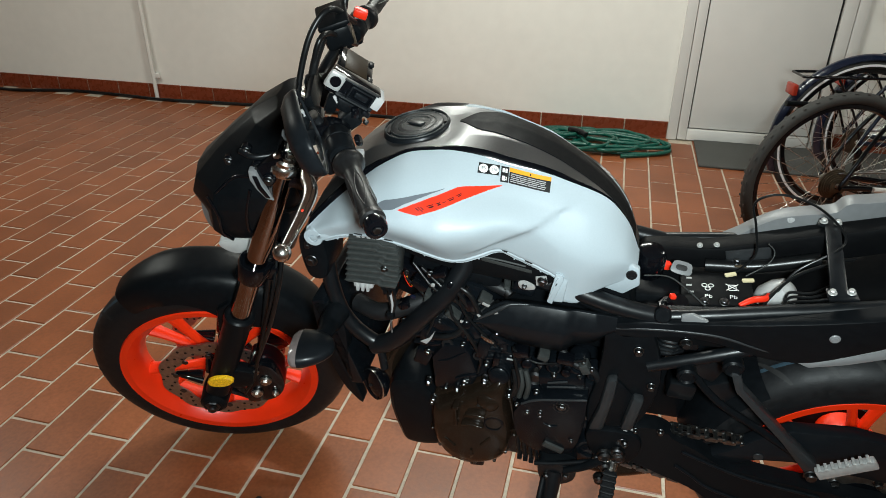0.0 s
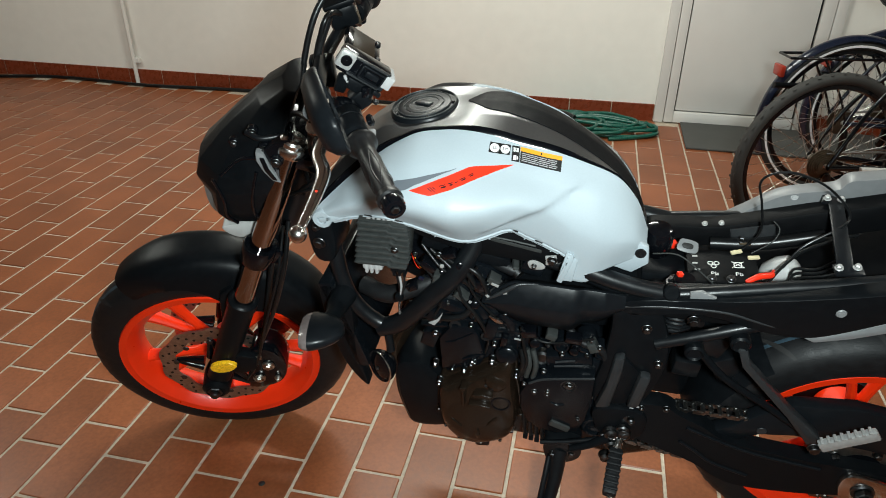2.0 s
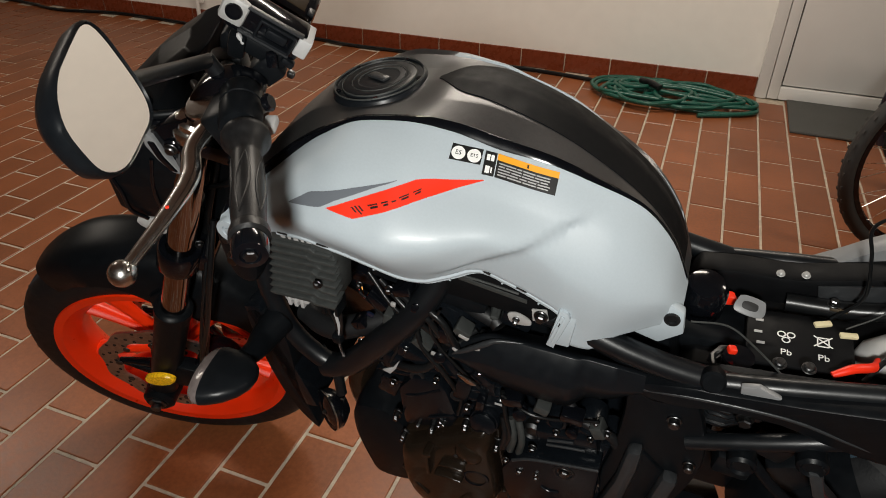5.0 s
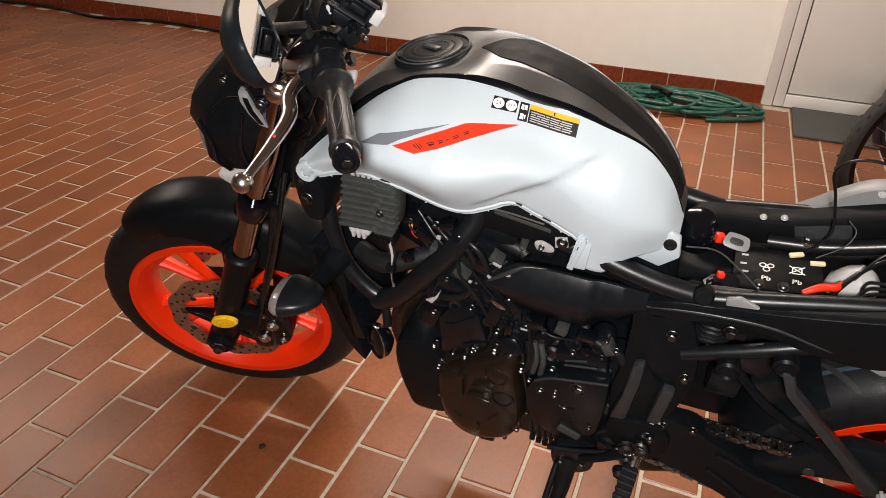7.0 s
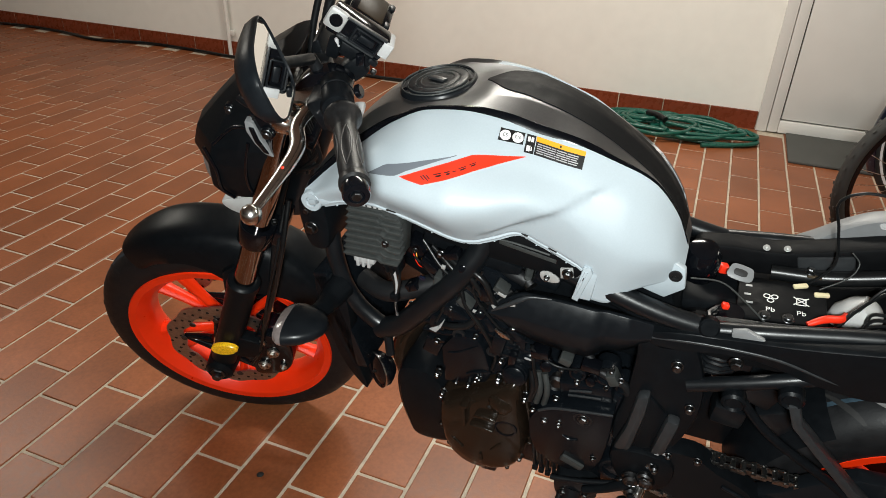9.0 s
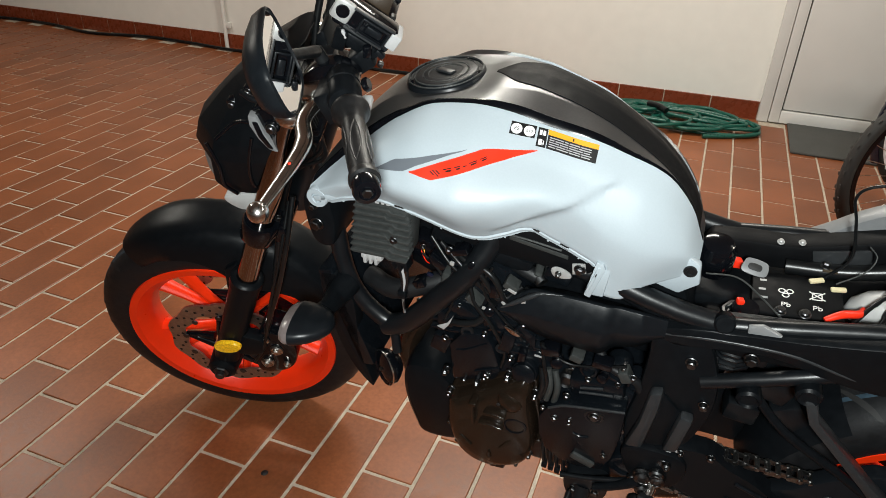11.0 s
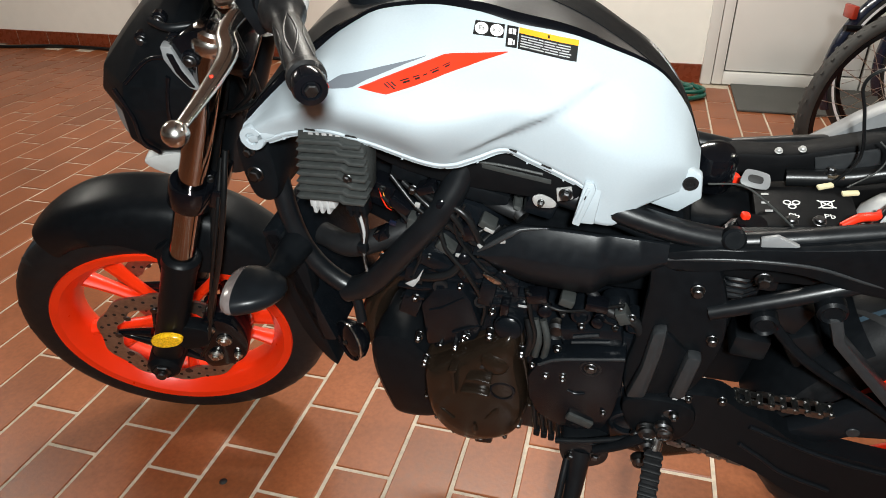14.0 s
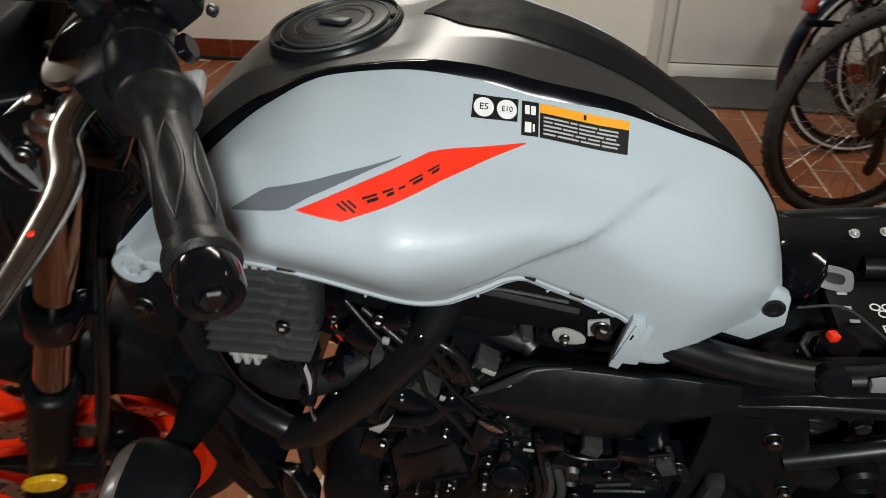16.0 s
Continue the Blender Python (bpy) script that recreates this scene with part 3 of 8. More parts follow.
BX = [0.372, 0.40, 0.44, 0.49, 0.535, 0.573, 0.60, 0.625, 0.66, 0.70, 0.74, 0.77, 0.80, 0.82, 0.852, 0.90, 0.914]
BZ = [0.824, 0.830, 0.846, 0.855, 0.844, 0.829, 0.815, 0.803, 0.792, 0.775, 0.752, 0.735, 0.722, 0.719, 0.746, 0.760, 0.764]


@functools.lru_cache(maxsize=None)
def cut_at(x):
    """The share of the full flank at which the shell is cut along its foot."""
    zs = [curve(TX, TOPZ, x), curve(TX, UPZ, x), curve(TX, FLZ, x), curve(BX, BZ, x)]
    goal, lo, hi = curve(FX, FZ, x), 0.5, 1.0
    for _ in range(18):
        mid = (lo + hi) / 2
        if curve([0, 0.33, 0.66, 1.0], zs, mid) > goal:
            lo = mid
        else:
            hi = mid
    return hi


def flank(x, v, lift=0.0):
    """A point of the left tank side: v runs from 0 at the top edge to 1 at the foot."""
    zs = [curve(TX, TOPZ, x), curve(TX, UPZ, x), curve(TX, FLZ, x), curve(BX, BZ, x)]
    v = v * cut_at(float(x))
    ys = [curve(TX, TOPY, x), curve(TX, UPY, x), curve(TX, FLY, x), curve(TX, FOY, x)]
    t = [0, 0.33, 0.66, 1.0]
    y, z = curve(t, ys, v), curve(t, zs, v)
    # crease that sinks the rear lower flank
    cz = 0.838 + (x - 0.665) / 0.135 * 0.062
    if 0.64 < x < 0.93:
        depth = 0.013 * np.clip((x - 0.64) / 0.04, 0, 1) * np.clip((0.83 - x) / 0.10, 0, 1)
        y -= depth * (lambda q: q * q * (3 - 2 * q))(np.clip((cz - z) / 0.011 + 0.5, 0, 1)) * np.clip((z - 0.70) / 0.06, 0.4, 1)
    return Vector((x, -(y + lift), z))


def far_drop(x):
    """How far the far side of the tank lies below the near side."""
    return 0.030 * float(np.clip((x - 0.66) / 0.20, 0, 1)) ** 1.3


COLS = sorted(set(list(np.linspace(0.372, 0.914, 84)) + [0.783, 0.7845, 0.786, 0.788, 0.790]))
for side in (-1, 1):
    bm = bmesh.new()
    grid = []
    for x in COLS:
        row = [flank(x, v) for v in np.linspace(0, 1, 64)]
        # folded foot and top lip give the shell its thickness
        foot, lip = row[-1], row[0]
        row = [lip + Vector((0, 0.010, -0.012)), lip + Vector((0, 0.004, -0.001))] + row + [foot + Vector((0, 0.003, -0.003)), foot + Vector((0, 0.012, -0.002)), foot + Vector((0, 0.014, 0.012))]
        grid.append([Vector((p.x, -side * p.y * (0.80 if side > 0 else 1.0), p.z - (far_drop(p.x) if side > 0 else 0.0))) for p in row])
    skin(bm, grid, closed=False)
    tank_side = part("tank_cover", bm, M["silver"], bike, "ice-grey tank side cover with decals", sharp=50)
    lip = [flank(x, 1.0) for x in np.linspace(0.395, 0.784, 60)]
    bm = bmesh.new()
    sweep(bm, [(p.x, -side * (p.y + 0.004) * (0.88 if side > 0 else 1.0), p.z - 0.0035) for p in lip], 0.0040, 8, 2)
    part("folded_lip", bm, M["silver"], tank_side)

# flange that runs along the foot of the near cover, with pressed slots
bm = bmesh.new()
rows = []
for x in np.linspace(0.402, 0.782, 90):
    p = flank(x, 1.0)
    q, w = flank(x - 0.004, 1.0), flank(x + 0.004, 1.0)
    n = Vector((w.z - q.z, 0, q.x - w.x)).normalized()
    rows.append([p + Vector((0, 0.002, 0.002)), p + n * 0.0035 + Vector((0, 0.0035, 0)), p + n * 0.0105 + Vector((0, 0.005, 0)), p + n * 0.0115 + Vector((0, 0.009, 0))])
skin(bm, rows, closed=False)
near_cover = next(o for o in bike.children if o.name == "tank_cover")
flange = part("edge_flange", bm, M["silver"], near_cover, sharp=30)
for k, x in enumerate((0.425, 0.462, 0.500, 0.540, 0.580, 0.622, 0.660, 0.700, 0.722, 0.744, 0.764)):
    p = flank(x, 1.0)
    q, w = flank(x - 0.004, 1.0), flank(x + 0.004, 1.0)
    n = Vector((w.z - q.z, 0, q.x - w.x)).normalized()
    tilt = math.degrees(math.atan2(q.z - w.z, w.x - q.x))
    c = p + n * 0.007 + Vector((0, 0.0036, 0))
    part("flange_slot", block(0.010 if k % 2 else 0.002, 0.0016, 0.0022 if k % 2 else 0.008, at=c, turn=(0, tilt, 0), bevel=0), M["gasket"] if k % 2 else M["silver"], flange)

# black top cover with the filler
def crown(x):
    return curve([0.372, 0.40, 0.44, 0.47, 0.50, 0.53, 0.585, 0.63, 0.66, 0.70, 0.75, 0.80, 0.85, 0.89, 0.914], [0.858, 0.890, 0.926, 0.944, 0.951, 0.956, 0.964, 0.973, 0.973, 0.966, 0.948, 0.920, 0.882, 0.832, 0.778], x)


def top_point(x, s, lift=0.0):
    """A point of the top cover: s runs from -1 at the left edge to 1 at the right one."""
    ye, ze, zc = curve(TX, TOPY, x), curve(TX, TOPZ, x), crown(x)
    a = abs(s)
    # steep rim, sloping shoulder, level middle
    k = float(np.interp(a, [0, 0.50, 0.90, 1.0], [1.0, 0.94, 0.42, 0.0]))
    drop = far_drop(x) * max(0.0, s) ** 1.5
    return Vector((x, s * ye * (0.80 if s > 0 else 1.0), ze + (zc - ze) * k + lift + 0.004 * (1 - a) - drop))


def pad_edges(x):
    a = curve([0.600, 0.640, 0.70, 0.80, 0.906], [0.05, -0.30, -0.42, -0.50, -0.62], x)
    return a, curve([0.600, 0.640, 0.70, 0.80, 0.906], [0.12, 0.60, 0.78, 0.80, 0.80], x)


bm = bmesh.new()
svals = sorted(set(list(np.linspace(-1, 1, 41)) + [-0.895, 0.895, -0.505, 0.505]))
skin(bm, [[top_point(x, s, 0.001) for s in svals] for x in np.linspace(0.372, 0.914, 70)], closed=False)
top_cover = part("tank_top_cover", bm, M["cover"], bike, "satin charcoal plastic tank top cover", sharp=14)
bm = bmesh.new()
rows = []
for x in np.linspace(0.600, 0.906, 44):
    a, b = pad_edges(x)
    ring = [top_point(x, s, 0.0022) for s in np.linspace(a, b, 24)]
    rows.append([top_point(x, a, 0.0005)] + ring + [top_point(x, b, 0.0005)])
skin(bm, rows, closed=False)
part("tank_pad", bm, M["pad"], top_cover, "matt dark tank panel", sharp=60)
bm = bmesh.new()
rows = []
for x in np.linspace(0.376, 0.912, 70):
    rows.append([top_point(x, -1.0, 0.0005) + Vector((0, -0.0015, -0.001)), top_point(x, -0.985, 0.0035), top_point(x, -0.93, 0.0042), top_point(x, -0.90, 0.0012)])
skin(bm, rows, closed=False)
part("seam_strip", bm, M["gloss"], top_cover, "glossy black strip along the tank cover edge", sharp=60)

bm = bmesh.new()
rows = []
for x in np.linspace(0.590, 0.790, 36):
    h = 0.0045 * math.sin(math.pi * min(1.0, (x - 0.585) / 0.09) / 2) * min(1.0, (0.795 - x) / 0.05)
    rows.append([top_point(x, a, b * h) for a, b in ((0.84, 0.2), (0.87, 0.8), (0.93, 1.0), (0.99, 0.9), (1.03, -0.6))])
skin(bm, rows, closed=False)
part("far_edge", bm, M["silver"], top_cover, "ice-grey edge of the far tank cover", sharp=50)

CAP = Vector((0.526, -0.002, 0.9645))
UPN = Vector((-0.14, 0, 1)).normalized()
bm = bmesh.new()
turned(bm, CAP, UPN, [(0.060, -0.016), (0.057, -0.002), (0.0555, 0.0), (0.0545, 0.0004), (0.0528, 0.0004), (0.0524, -0.001), (0.0466, -0.001), (0.0462, 0.0005), (0.044, 0.0014), (0.034, 0.0014), (0.0336, 0.0), (0.0320, 0.0), (0.0316, 0.0016), (0.026, 0.0022), (0.025, 0.0012), (1e-4, 0.0012)], 64)
cap = part("fuel_cap", bm, M["satin"], bike, "round satin black fuel filler cap with key flap")
for k in range(5):
    a = 2 * math.pi * k / 5 + 0.5
    s = UPN.orthogonal().normalized()
    p = CAP + 0.0508 * (math.cos(a) * s + math.sin(a) * UPN.cross(s)) + UPN * -0.001
    bm = bmesh.new()
    disc_body(bm, p, UPN, 0.0036, 0.0024, 0.0008, 14)
    part("cap_bolt", bm, M["gloss"], cap)
for r, w in ((0.0542, 0.0008), (0.0453, 0.0007), (0.0331, 0.0006), (0.0254, 0.0006)):
    bm = bmesh.new()
    turned(bm, CAP, UPN, [(r - w, 0.0008), (r - w * 0.5, 0.0021), (r + w * 0.5, 0.0021), (r + w, 0.0006)], 64)
    part("cap_ring", bm, M["heat"], cap)
bm = block(0.030, 0.012, 0.0034, bevel=0.0015)
bm.transform(Matrix.Translation(CAP + UPN * 0.003) @ pose(0, 0, 0, 0, -6, -25))
part("key_flap", bm, M["cast"], cap)


# ---- front of the motorcycle ----
def yoke(along, thick, width, depth):
    bm = block(depth, width, thick, bevel=0.006)
    m = Matrix.Translation(Vector((0, 0, 0.300 * SIZE)) + AXIS * along) @ Matrix.Rotation(RAKE, 4, "Y")
    bm.transform(m @ pose(0.018, 0, 0))
    return bm


steered("triple_clamp", yoke(0.447, 0.036, 0.215, 0.060), M["gloss"], bike, "black lower fork yoke")
steered("triple_clamp", yoke(0.688, 0.026, 0.230, 0.070), M["gloss"], bike, "black upper fork yoke")
bm = bmesh.new()
turned(bm, Vector((0.044, 0, 0.300 * SIZE)) + AXIS * 0.42, AXIS, [(1e-4, 0), (0.030, 0), (0.030, 0.25), (1e-4, 0.25)], 28)
part("steering_head", bm, M["frame"], bike)
for k, (dx, dz) in enumerate(((0.0, 0.012), (0.008, -0.010))):
    bm = bmesh.new()
    p = Vector((0.03, -0.052, 0.300 * SIZE)) + AXIS * 0.447 + Vector((dx, -0.036, dz))
    bolt(bm, p, (0.5, -1, 0), 0.0065, 0.007)
    steered("clamp_bolt", bm, M["bolt"])

# front fender: an arched shell over the tyre with side skirts at the fork
def fender_shell():
    bm = bmesh.new()
    rings = []
    for a in np.linspace(radians(119), radians(26), 44):
        u = (radians(124) - a) / radians(98)
        r = 0.312 + 0.034 * math.sin(math.pi * min(1, u * 1.02)) ** 0.8
        drop = 0.060 + 0.055 * math.exp(-((u - 0.60) / 0.20) ** 2)
        half = 0.065 * (0.62 + 0.38 * min(1, u * 4)) * (1.0 + 0.08 * math.exp(-((u - 0.62) / 0.2) ** 2))
        row = []
        for s in np.linspace(-1, 1, 21):
            y = half * math.sin(s * math.pi / 2) if abs(s) < 1 else half * s
            rr = r - drop * abs(s) ** 3.2
            row.append(Vector((math.cos(a) * rr, y, 0.300 * SIZE + math.sin(a) * rr)))
        rings.append(row)
    inner = [[Vector((p.x * 0.985, p.y * 0.93, 0.295 + (p.z - 0.295) * 0.985)) for p in r] for r in rings]
    a = skin(bm, rings, closed=False)
    b = skin(bm, [r[::-1] for r in inner], closed=False)
    n = len(rings[0])
    for i in range(len(rings) - 1):
        bm.faces.new((a[i][0], a[i + 1][0], b[i + 1][n - 1], b[i][n - 1]))
        bm.faces.new((a[i][n - 1], b[i][0], b[i + 1][0], a[i + 1][n - 1]))
    for i in (0, len(rings) - 1):
        for k in range(n - 1):
            bm.faces.new((a[i][k], a[i][k + 1], b[i][n - 2 - k], b[i][n - 1 - k]))
    return bm


fender = steered("front_fender", fender_shell(), M["plastic"], bike, "matt black plastic front mudguard", 50)
for side in (-1, 1):
    bm = plate([(0.052, 0.470), (0.080, 0.478), (0.108, 0.545), (0.096, 0.575), (0.070, 0.560)], side * 0.062, side * 0.078, 0.004)
    steered("fender_bracket", bm, M["plastic"], fender)

# brake calipers and hose brackets
for side in (-1, 1):
    y = side * 0.085
    bm = plate(rounded([(0.070, 0.262), (0.135, 0.270), (0.165, 0.320), (0.150, 0.385), (0.105, 0.400), (0.085, 0.345)]), y - side * 0.045, y + side * 0.020, 0.008)
    caliper = steered("brake_caliper", bm, M["gloss"], bike, "black four-piston brake caliper")
    for px, pz, r in ((0.098, 0.300, 0.014), (0.128, 0.345, 0.014), (0.140, 0.296, 0.008), (0.112, 0.378, 0.009)):
        bm = bmesh.new()
        disc_body(bm, (px, y + side * 0.018, pz), (0, side, 0), r, 0.010, 0.003, 20)
        disc_body(bm, (px, y + side * 0.028, pz), (0, side, 0), r * 0.55, 0.004, 0.001, 6)
        steered("caliper_bolt", bm, M["steel"], caliper)
bm = plate(rounded([(0.050, 0.340), (0.100, 0.345), (0.112, 0.385), (0.060, 0.400)]), -0.118, -0.090, 0.005)
steered("caliper_bracket", bm, M["plastic"])

# amber reflector on the fork
bm = bmesh.new()
rc = Vector((0.0, -FY - 0.030, 0.300 * SIZE)) + AXIS * 0.105
rings = []
for h, k in ((0.0, 1.0), (0.006, 1.0), (0.009, 0.9), (0.0095, 0.0)):
    rings.append([rc + Vector((0.029 * k * math.cos(a) + 0.004 * math.sin(a), -h, 0.017 * k * math.sin(a))) for a in (2 * math.pi * j / 28 for j in range(28))])
skin(bm, rings)
steered("reflector", bm, M["amber"], bike, "oval amber reflector")

# headlight unit: a faceted black wedge, wide at the cheeks and narrow at the nose, with a pale side blade and clear lens
def shell(outline, stations):
    """A closed body from scaled and shifted copies of an outline at given y: (y, scale, dx, dz)."""
    cx, cz = sum(p[0] for p in outline) / len(outline), sum(p[1] for p in outline) / len(outline)
    bm = bmesh.new()
    skin(bm, [[Vector((cx + (x - cx) * k + dx, y, cz + (z - cz) * k + dz)) for x, z in outline] for y, k, dx, dz in stations])
    return bm


def cowl_shell(levels):
    """Level sections of a lamp body: height, nose, corner and its half width, rear and its half width."""
    bm = bmesh.new()
    rings = []
    for z, nose, cx, cy, rx, ry in levels:
        half = [(nose, 0.0), (nose + 0.006, 0.45 * cy), (cx, cy), (cx + 0.45 * (rx - cx), cy + 0.72 * (ry - cy)), (rx, ry), (rx + 0.006, 0.55 * ry)]
        rings.append([Vector((x, -y, z)) for x, y in half] + [Vector((x, y, z)) for x, y in half[:0:-1]])
    skin(bm, rings)
    return eased(bm, 0.0025, 2, 10)


cowl = steered("headlight_cowl", cowl_shell([(0.760, 0.138, 0.168, 0.076, 0.205, 0.080), (0.772, 0.122, 0.148, 0.088, 0.222, 0.094), (0.800, 0.110, 0.138, 0.097, 0.238, 0.104), (0.852, 0.098, 0.150, 0.104, 0.256, 0.116), (0.884, 0.112, 0.162, 0.096, 0.266, 0.119), (0.926, 0.158, 0.192, 0.060, 0.270, 0.112), (0.950, 0.186, 0.216, 0.056, 0.284, 0.098), (0.988, 0.236, 0.252, 0.050, 0.302, 0.078), (1.012, 0.285, 0.292, 0.042, 0.314, 0.056)]), M["plastic"], bike, "black angular headlight cowl", 24)
for pts in ([(0.152, -0.104, 0.884), (0.160, -0.106, 0.840), (0.156, -0.104, 0.800), (0.166, -0.094, 0.772)], [(0.232, -0.113, 0.900), (0.214, -0.113, 0.850), (0.206, -0.107, 0.806), (0.212, -0.096, 0.776)], [(0.166, -0.098, 0.886), (0.205, -0.094, 0.914), (0.240, -0.106, 0.922)]):
    bm = bmesh.new()
    sweep(bm, pts, 0.0030, 12, 4)
    steered("cowl_fold", bm, M["gloss"], cowl)
bm = plate([(0.242, 0.947), (0.254, 0.945), (0.258, 0.924), (0.261, 0.908), (0.271, 0.881), (0.258, 0.887), (0.247, 0.907), (0.240, 0.930)], -0.124, -0.108, 0.002)
steered("side_blade", bm, M["tail"], cowl, "pale grey trim blade")
bm = plate([(0.247, 0.938), (0.254, 0.936), (0.257, 0.914), (0.266, 0.889), (0.259, 0.892), (0.250, 0.912)], -0.127, -0.120, 0.001)
steered("blade_face", bm, M["gloss"], cowl)
bm = plate(rounded([(0.252, 0.945), (0.300, 0.960), (0.300, 0.915), (0.272, 0.900)]), -0.118, -0.060, 0.006)
steered("lamp_bracket", bm, M["gloss"], cowl)
bm = shell(rounded([(0.130, 0.880), (0.110, 0.845), (0.104, 0.790), (0.118, 0.756), (0.160, 0.760), (0.170, 0.860)], 4), [(-0.060, 0.5, 0.012, 0), (-0.056, 0.85, 0.004, 0), (-0.035, 1.0, 0, 0), (0.035, 1.0, 0, 0), (0.056, 0.85, 0.004, 0), (0.060, 0.5, 0.012, 0)])
steered("headlight_lens", bm, M["clear"], cowl, "clear headlight lens")
bm = plate(rounded([(0.125, 0.742), (0.205, 0.748), (0.200, 0.722), (0.150, 0.712)]), -0.070, -0.010, 0.004)
steered("lower_tab", bm, M["bag"], cowl, "pale plastic tab under the lamp")
for p, r in (((0.193, -0.062, 0.925), 0.0065), ((0.256, -0.110, 0.942), 0.0080), ((0.271, -0.123, 0.925), 0.0075), ((0.236, -0.086, 0.962), 0.0060)):
    bm = bmesh.new()
    disc_body(bm, Vector(p) + Vector((0, 0.012, 0)), LEFT, r * 1.5, 0.012, 0.002, 20)
    steered("bolt_collar", bm, M["gloss"], cowl)
    bm = bmesh.new()
    bolt(bm, p, LEFT, r, 0.007, False)
    steered("cowl_bolt", bm, M["bolt"], cowl)
bm = bmesh.new()
sweep(bm, [(0.226, -0.086, 0.962), (0.250, -0.100, 0.958), (0.285, -0.092, 0.955)], 0.005, 8, 5)
steered("cowl_stay", bm, M["frame"], cowl)
bm = plate([(0.326, 0.982), (0.341, 1.028), (0.352, 1.034), (0.358, 0.995), (0.340, 0.972)], -0.045, 0.050, 0.004)
steered("meter_bracket", bm, M["plastic"], bike)

# handlebar with grips, levers and switch gear
bar_pts = [(0.466, -0.352, 1.033), (0.429, -0.236, 1.030), (0.395, -0.150, 1.034), (0.352, -0.075, 1.000), (0.345, 0, 0.995), (0.352, 0.075, 1.000), (0.395, 0.150, 1.034), (0.429, 0.236, 1.030), (0.466, 0.352, 1.033)]
bm = bmesh.new()
sweep(bm, bar_pts, 0.0112, 16, 8)
handlebar = steered("handlebar", bm, M["frame"], bike, "black tubular handlebar")
for side in (-1, 1):
    bm = plate([(0.325, 0.955), (0.368, 0.955), (0.368, 1.012), (0.325, 1.012)], side * 0.040, side * 0.068, 0.006)
    steered("bar_clamp", bm, M["frame"], handlebar)
    a, b = Vector((0.429, side * 0.236, 1.030)), Vector((0.472, side * 0.370, 1.0335))
    d = (b - a).normalized()
    bm = bmesh.new()
    prof = [(0.0115, -0.012), (0.021, -0.012), (0.0235, -0.008), (0.0235, -0.002), (0.020, 0.003), (0.0165, 0.010), (0.0145, 0.020)]
    for k in range(34):
        prof.append((0.0140 + 0.0012 * math.sin(math.pi * k / 33), 0.022 + 0.096 * k / 33))
    prof += [(0.0165, 0.120), (0.0175, 0.124), (0.0175, 0.130), (0.015, 0.133), (0.0115, 0.133)]
    turned(bm, a, d, prof, 30)
    grip = steered("grip", bm, M["grip"], handlebar, "black rubber grip with curved ridges")
    e1 = d.orthogonal().normalized()
    e2 = d.cross(e1)
    for q in range(5):
        for bend in (1, -1):
            pts = []
            for k in range(7):
                u = k / 6
                ang = 2 * math.pi * q / 5 + bend * 0.42 * math.sin(math.pi * u) + 0.5 * u
                pts.append(a + d * (0.030 + 0.080 * u) + 0.0148 * (math.cos(ang) * e1 + math.sin(ang) * e2))
            bm = bmesh.new()
            sweep(bm, pts, [0.0004, 0.0010, 0.0013, 0.0013, 0.0013, 0.0010, 0.0004], 8, 3)
            steered("grip_ridge", bm, M["grip"], grip)
    bm = bmesh.new()
    turned(bm, a + d * 0.132, d, [(0.011, 0), (0.0150, 0.001), (0.0155, 0.004), (0.0155, 0.015), (0.0142, 0.018), (0.009, 0.019), (0.0075, 0.017), (1e-4, 0.017)], 26)
    be = steered("bar_end", bm, M["gloss"], grip, "glossy black bar-end weight")
    bm = bmesh.new()
    disc_body(bm, a + d * 0.149, d, 0.0060, 0.004, 0.001, 6)
    steered("bar_end_screw", bm, M["bolt"], be)
# left switch box, right switch box with the red stop switch
for side in (-1, 1):
    c = Vector((0.412, side * 0.192, 1.033))
    bm = bmesh.new()
    turned(bm, c, (0.25, side, -0.01), [(0.012, -0.034), (0.019, -0.032), (0.0215, -0.027), (0.0215, -0.008), (0.0205, -0.007), (0.0205, -0.004), (0.0215, -0.003), (0.0215, 0.022), (0.019, 0.027), (0.012, 0.028)], 28)
    bm = merge(bm, block(0.034, 0.046, 0.044, at=(c.x - 0.012, c.y, c.z - 0.010), turn=(0, -20, 0), bevel=0.004))
    sw = steered("switch_box", bm, M["plastic"], handlebar, "black plastic switch box")
    if side > 0:
        steered("stop_switch", block(0.026, 0.020, 0.016, at=(c.x + 0.012, c.y - 0.012, c.z + 0.030), turn=(0, 25, 0), bevel=0.004), M["red"], sw, "red engine stop switch")
    else:
        bm = bmesh.new()
        disc_body(bm, (c.x + 0.024, c.y + 0.006, c.z + 0.004), (1, 0, 0.35), 0.009, 0.008, 0.002, 20)
        steered("horn_button", bm, M["gloss"], sw)
        steered("indicator_switch", block(0.014, 0.022, 0.010, at=(c.x + 0.027, c.y - 0.004, c.z - 0.014), bevel=0.003), M["greyprint"], sw)
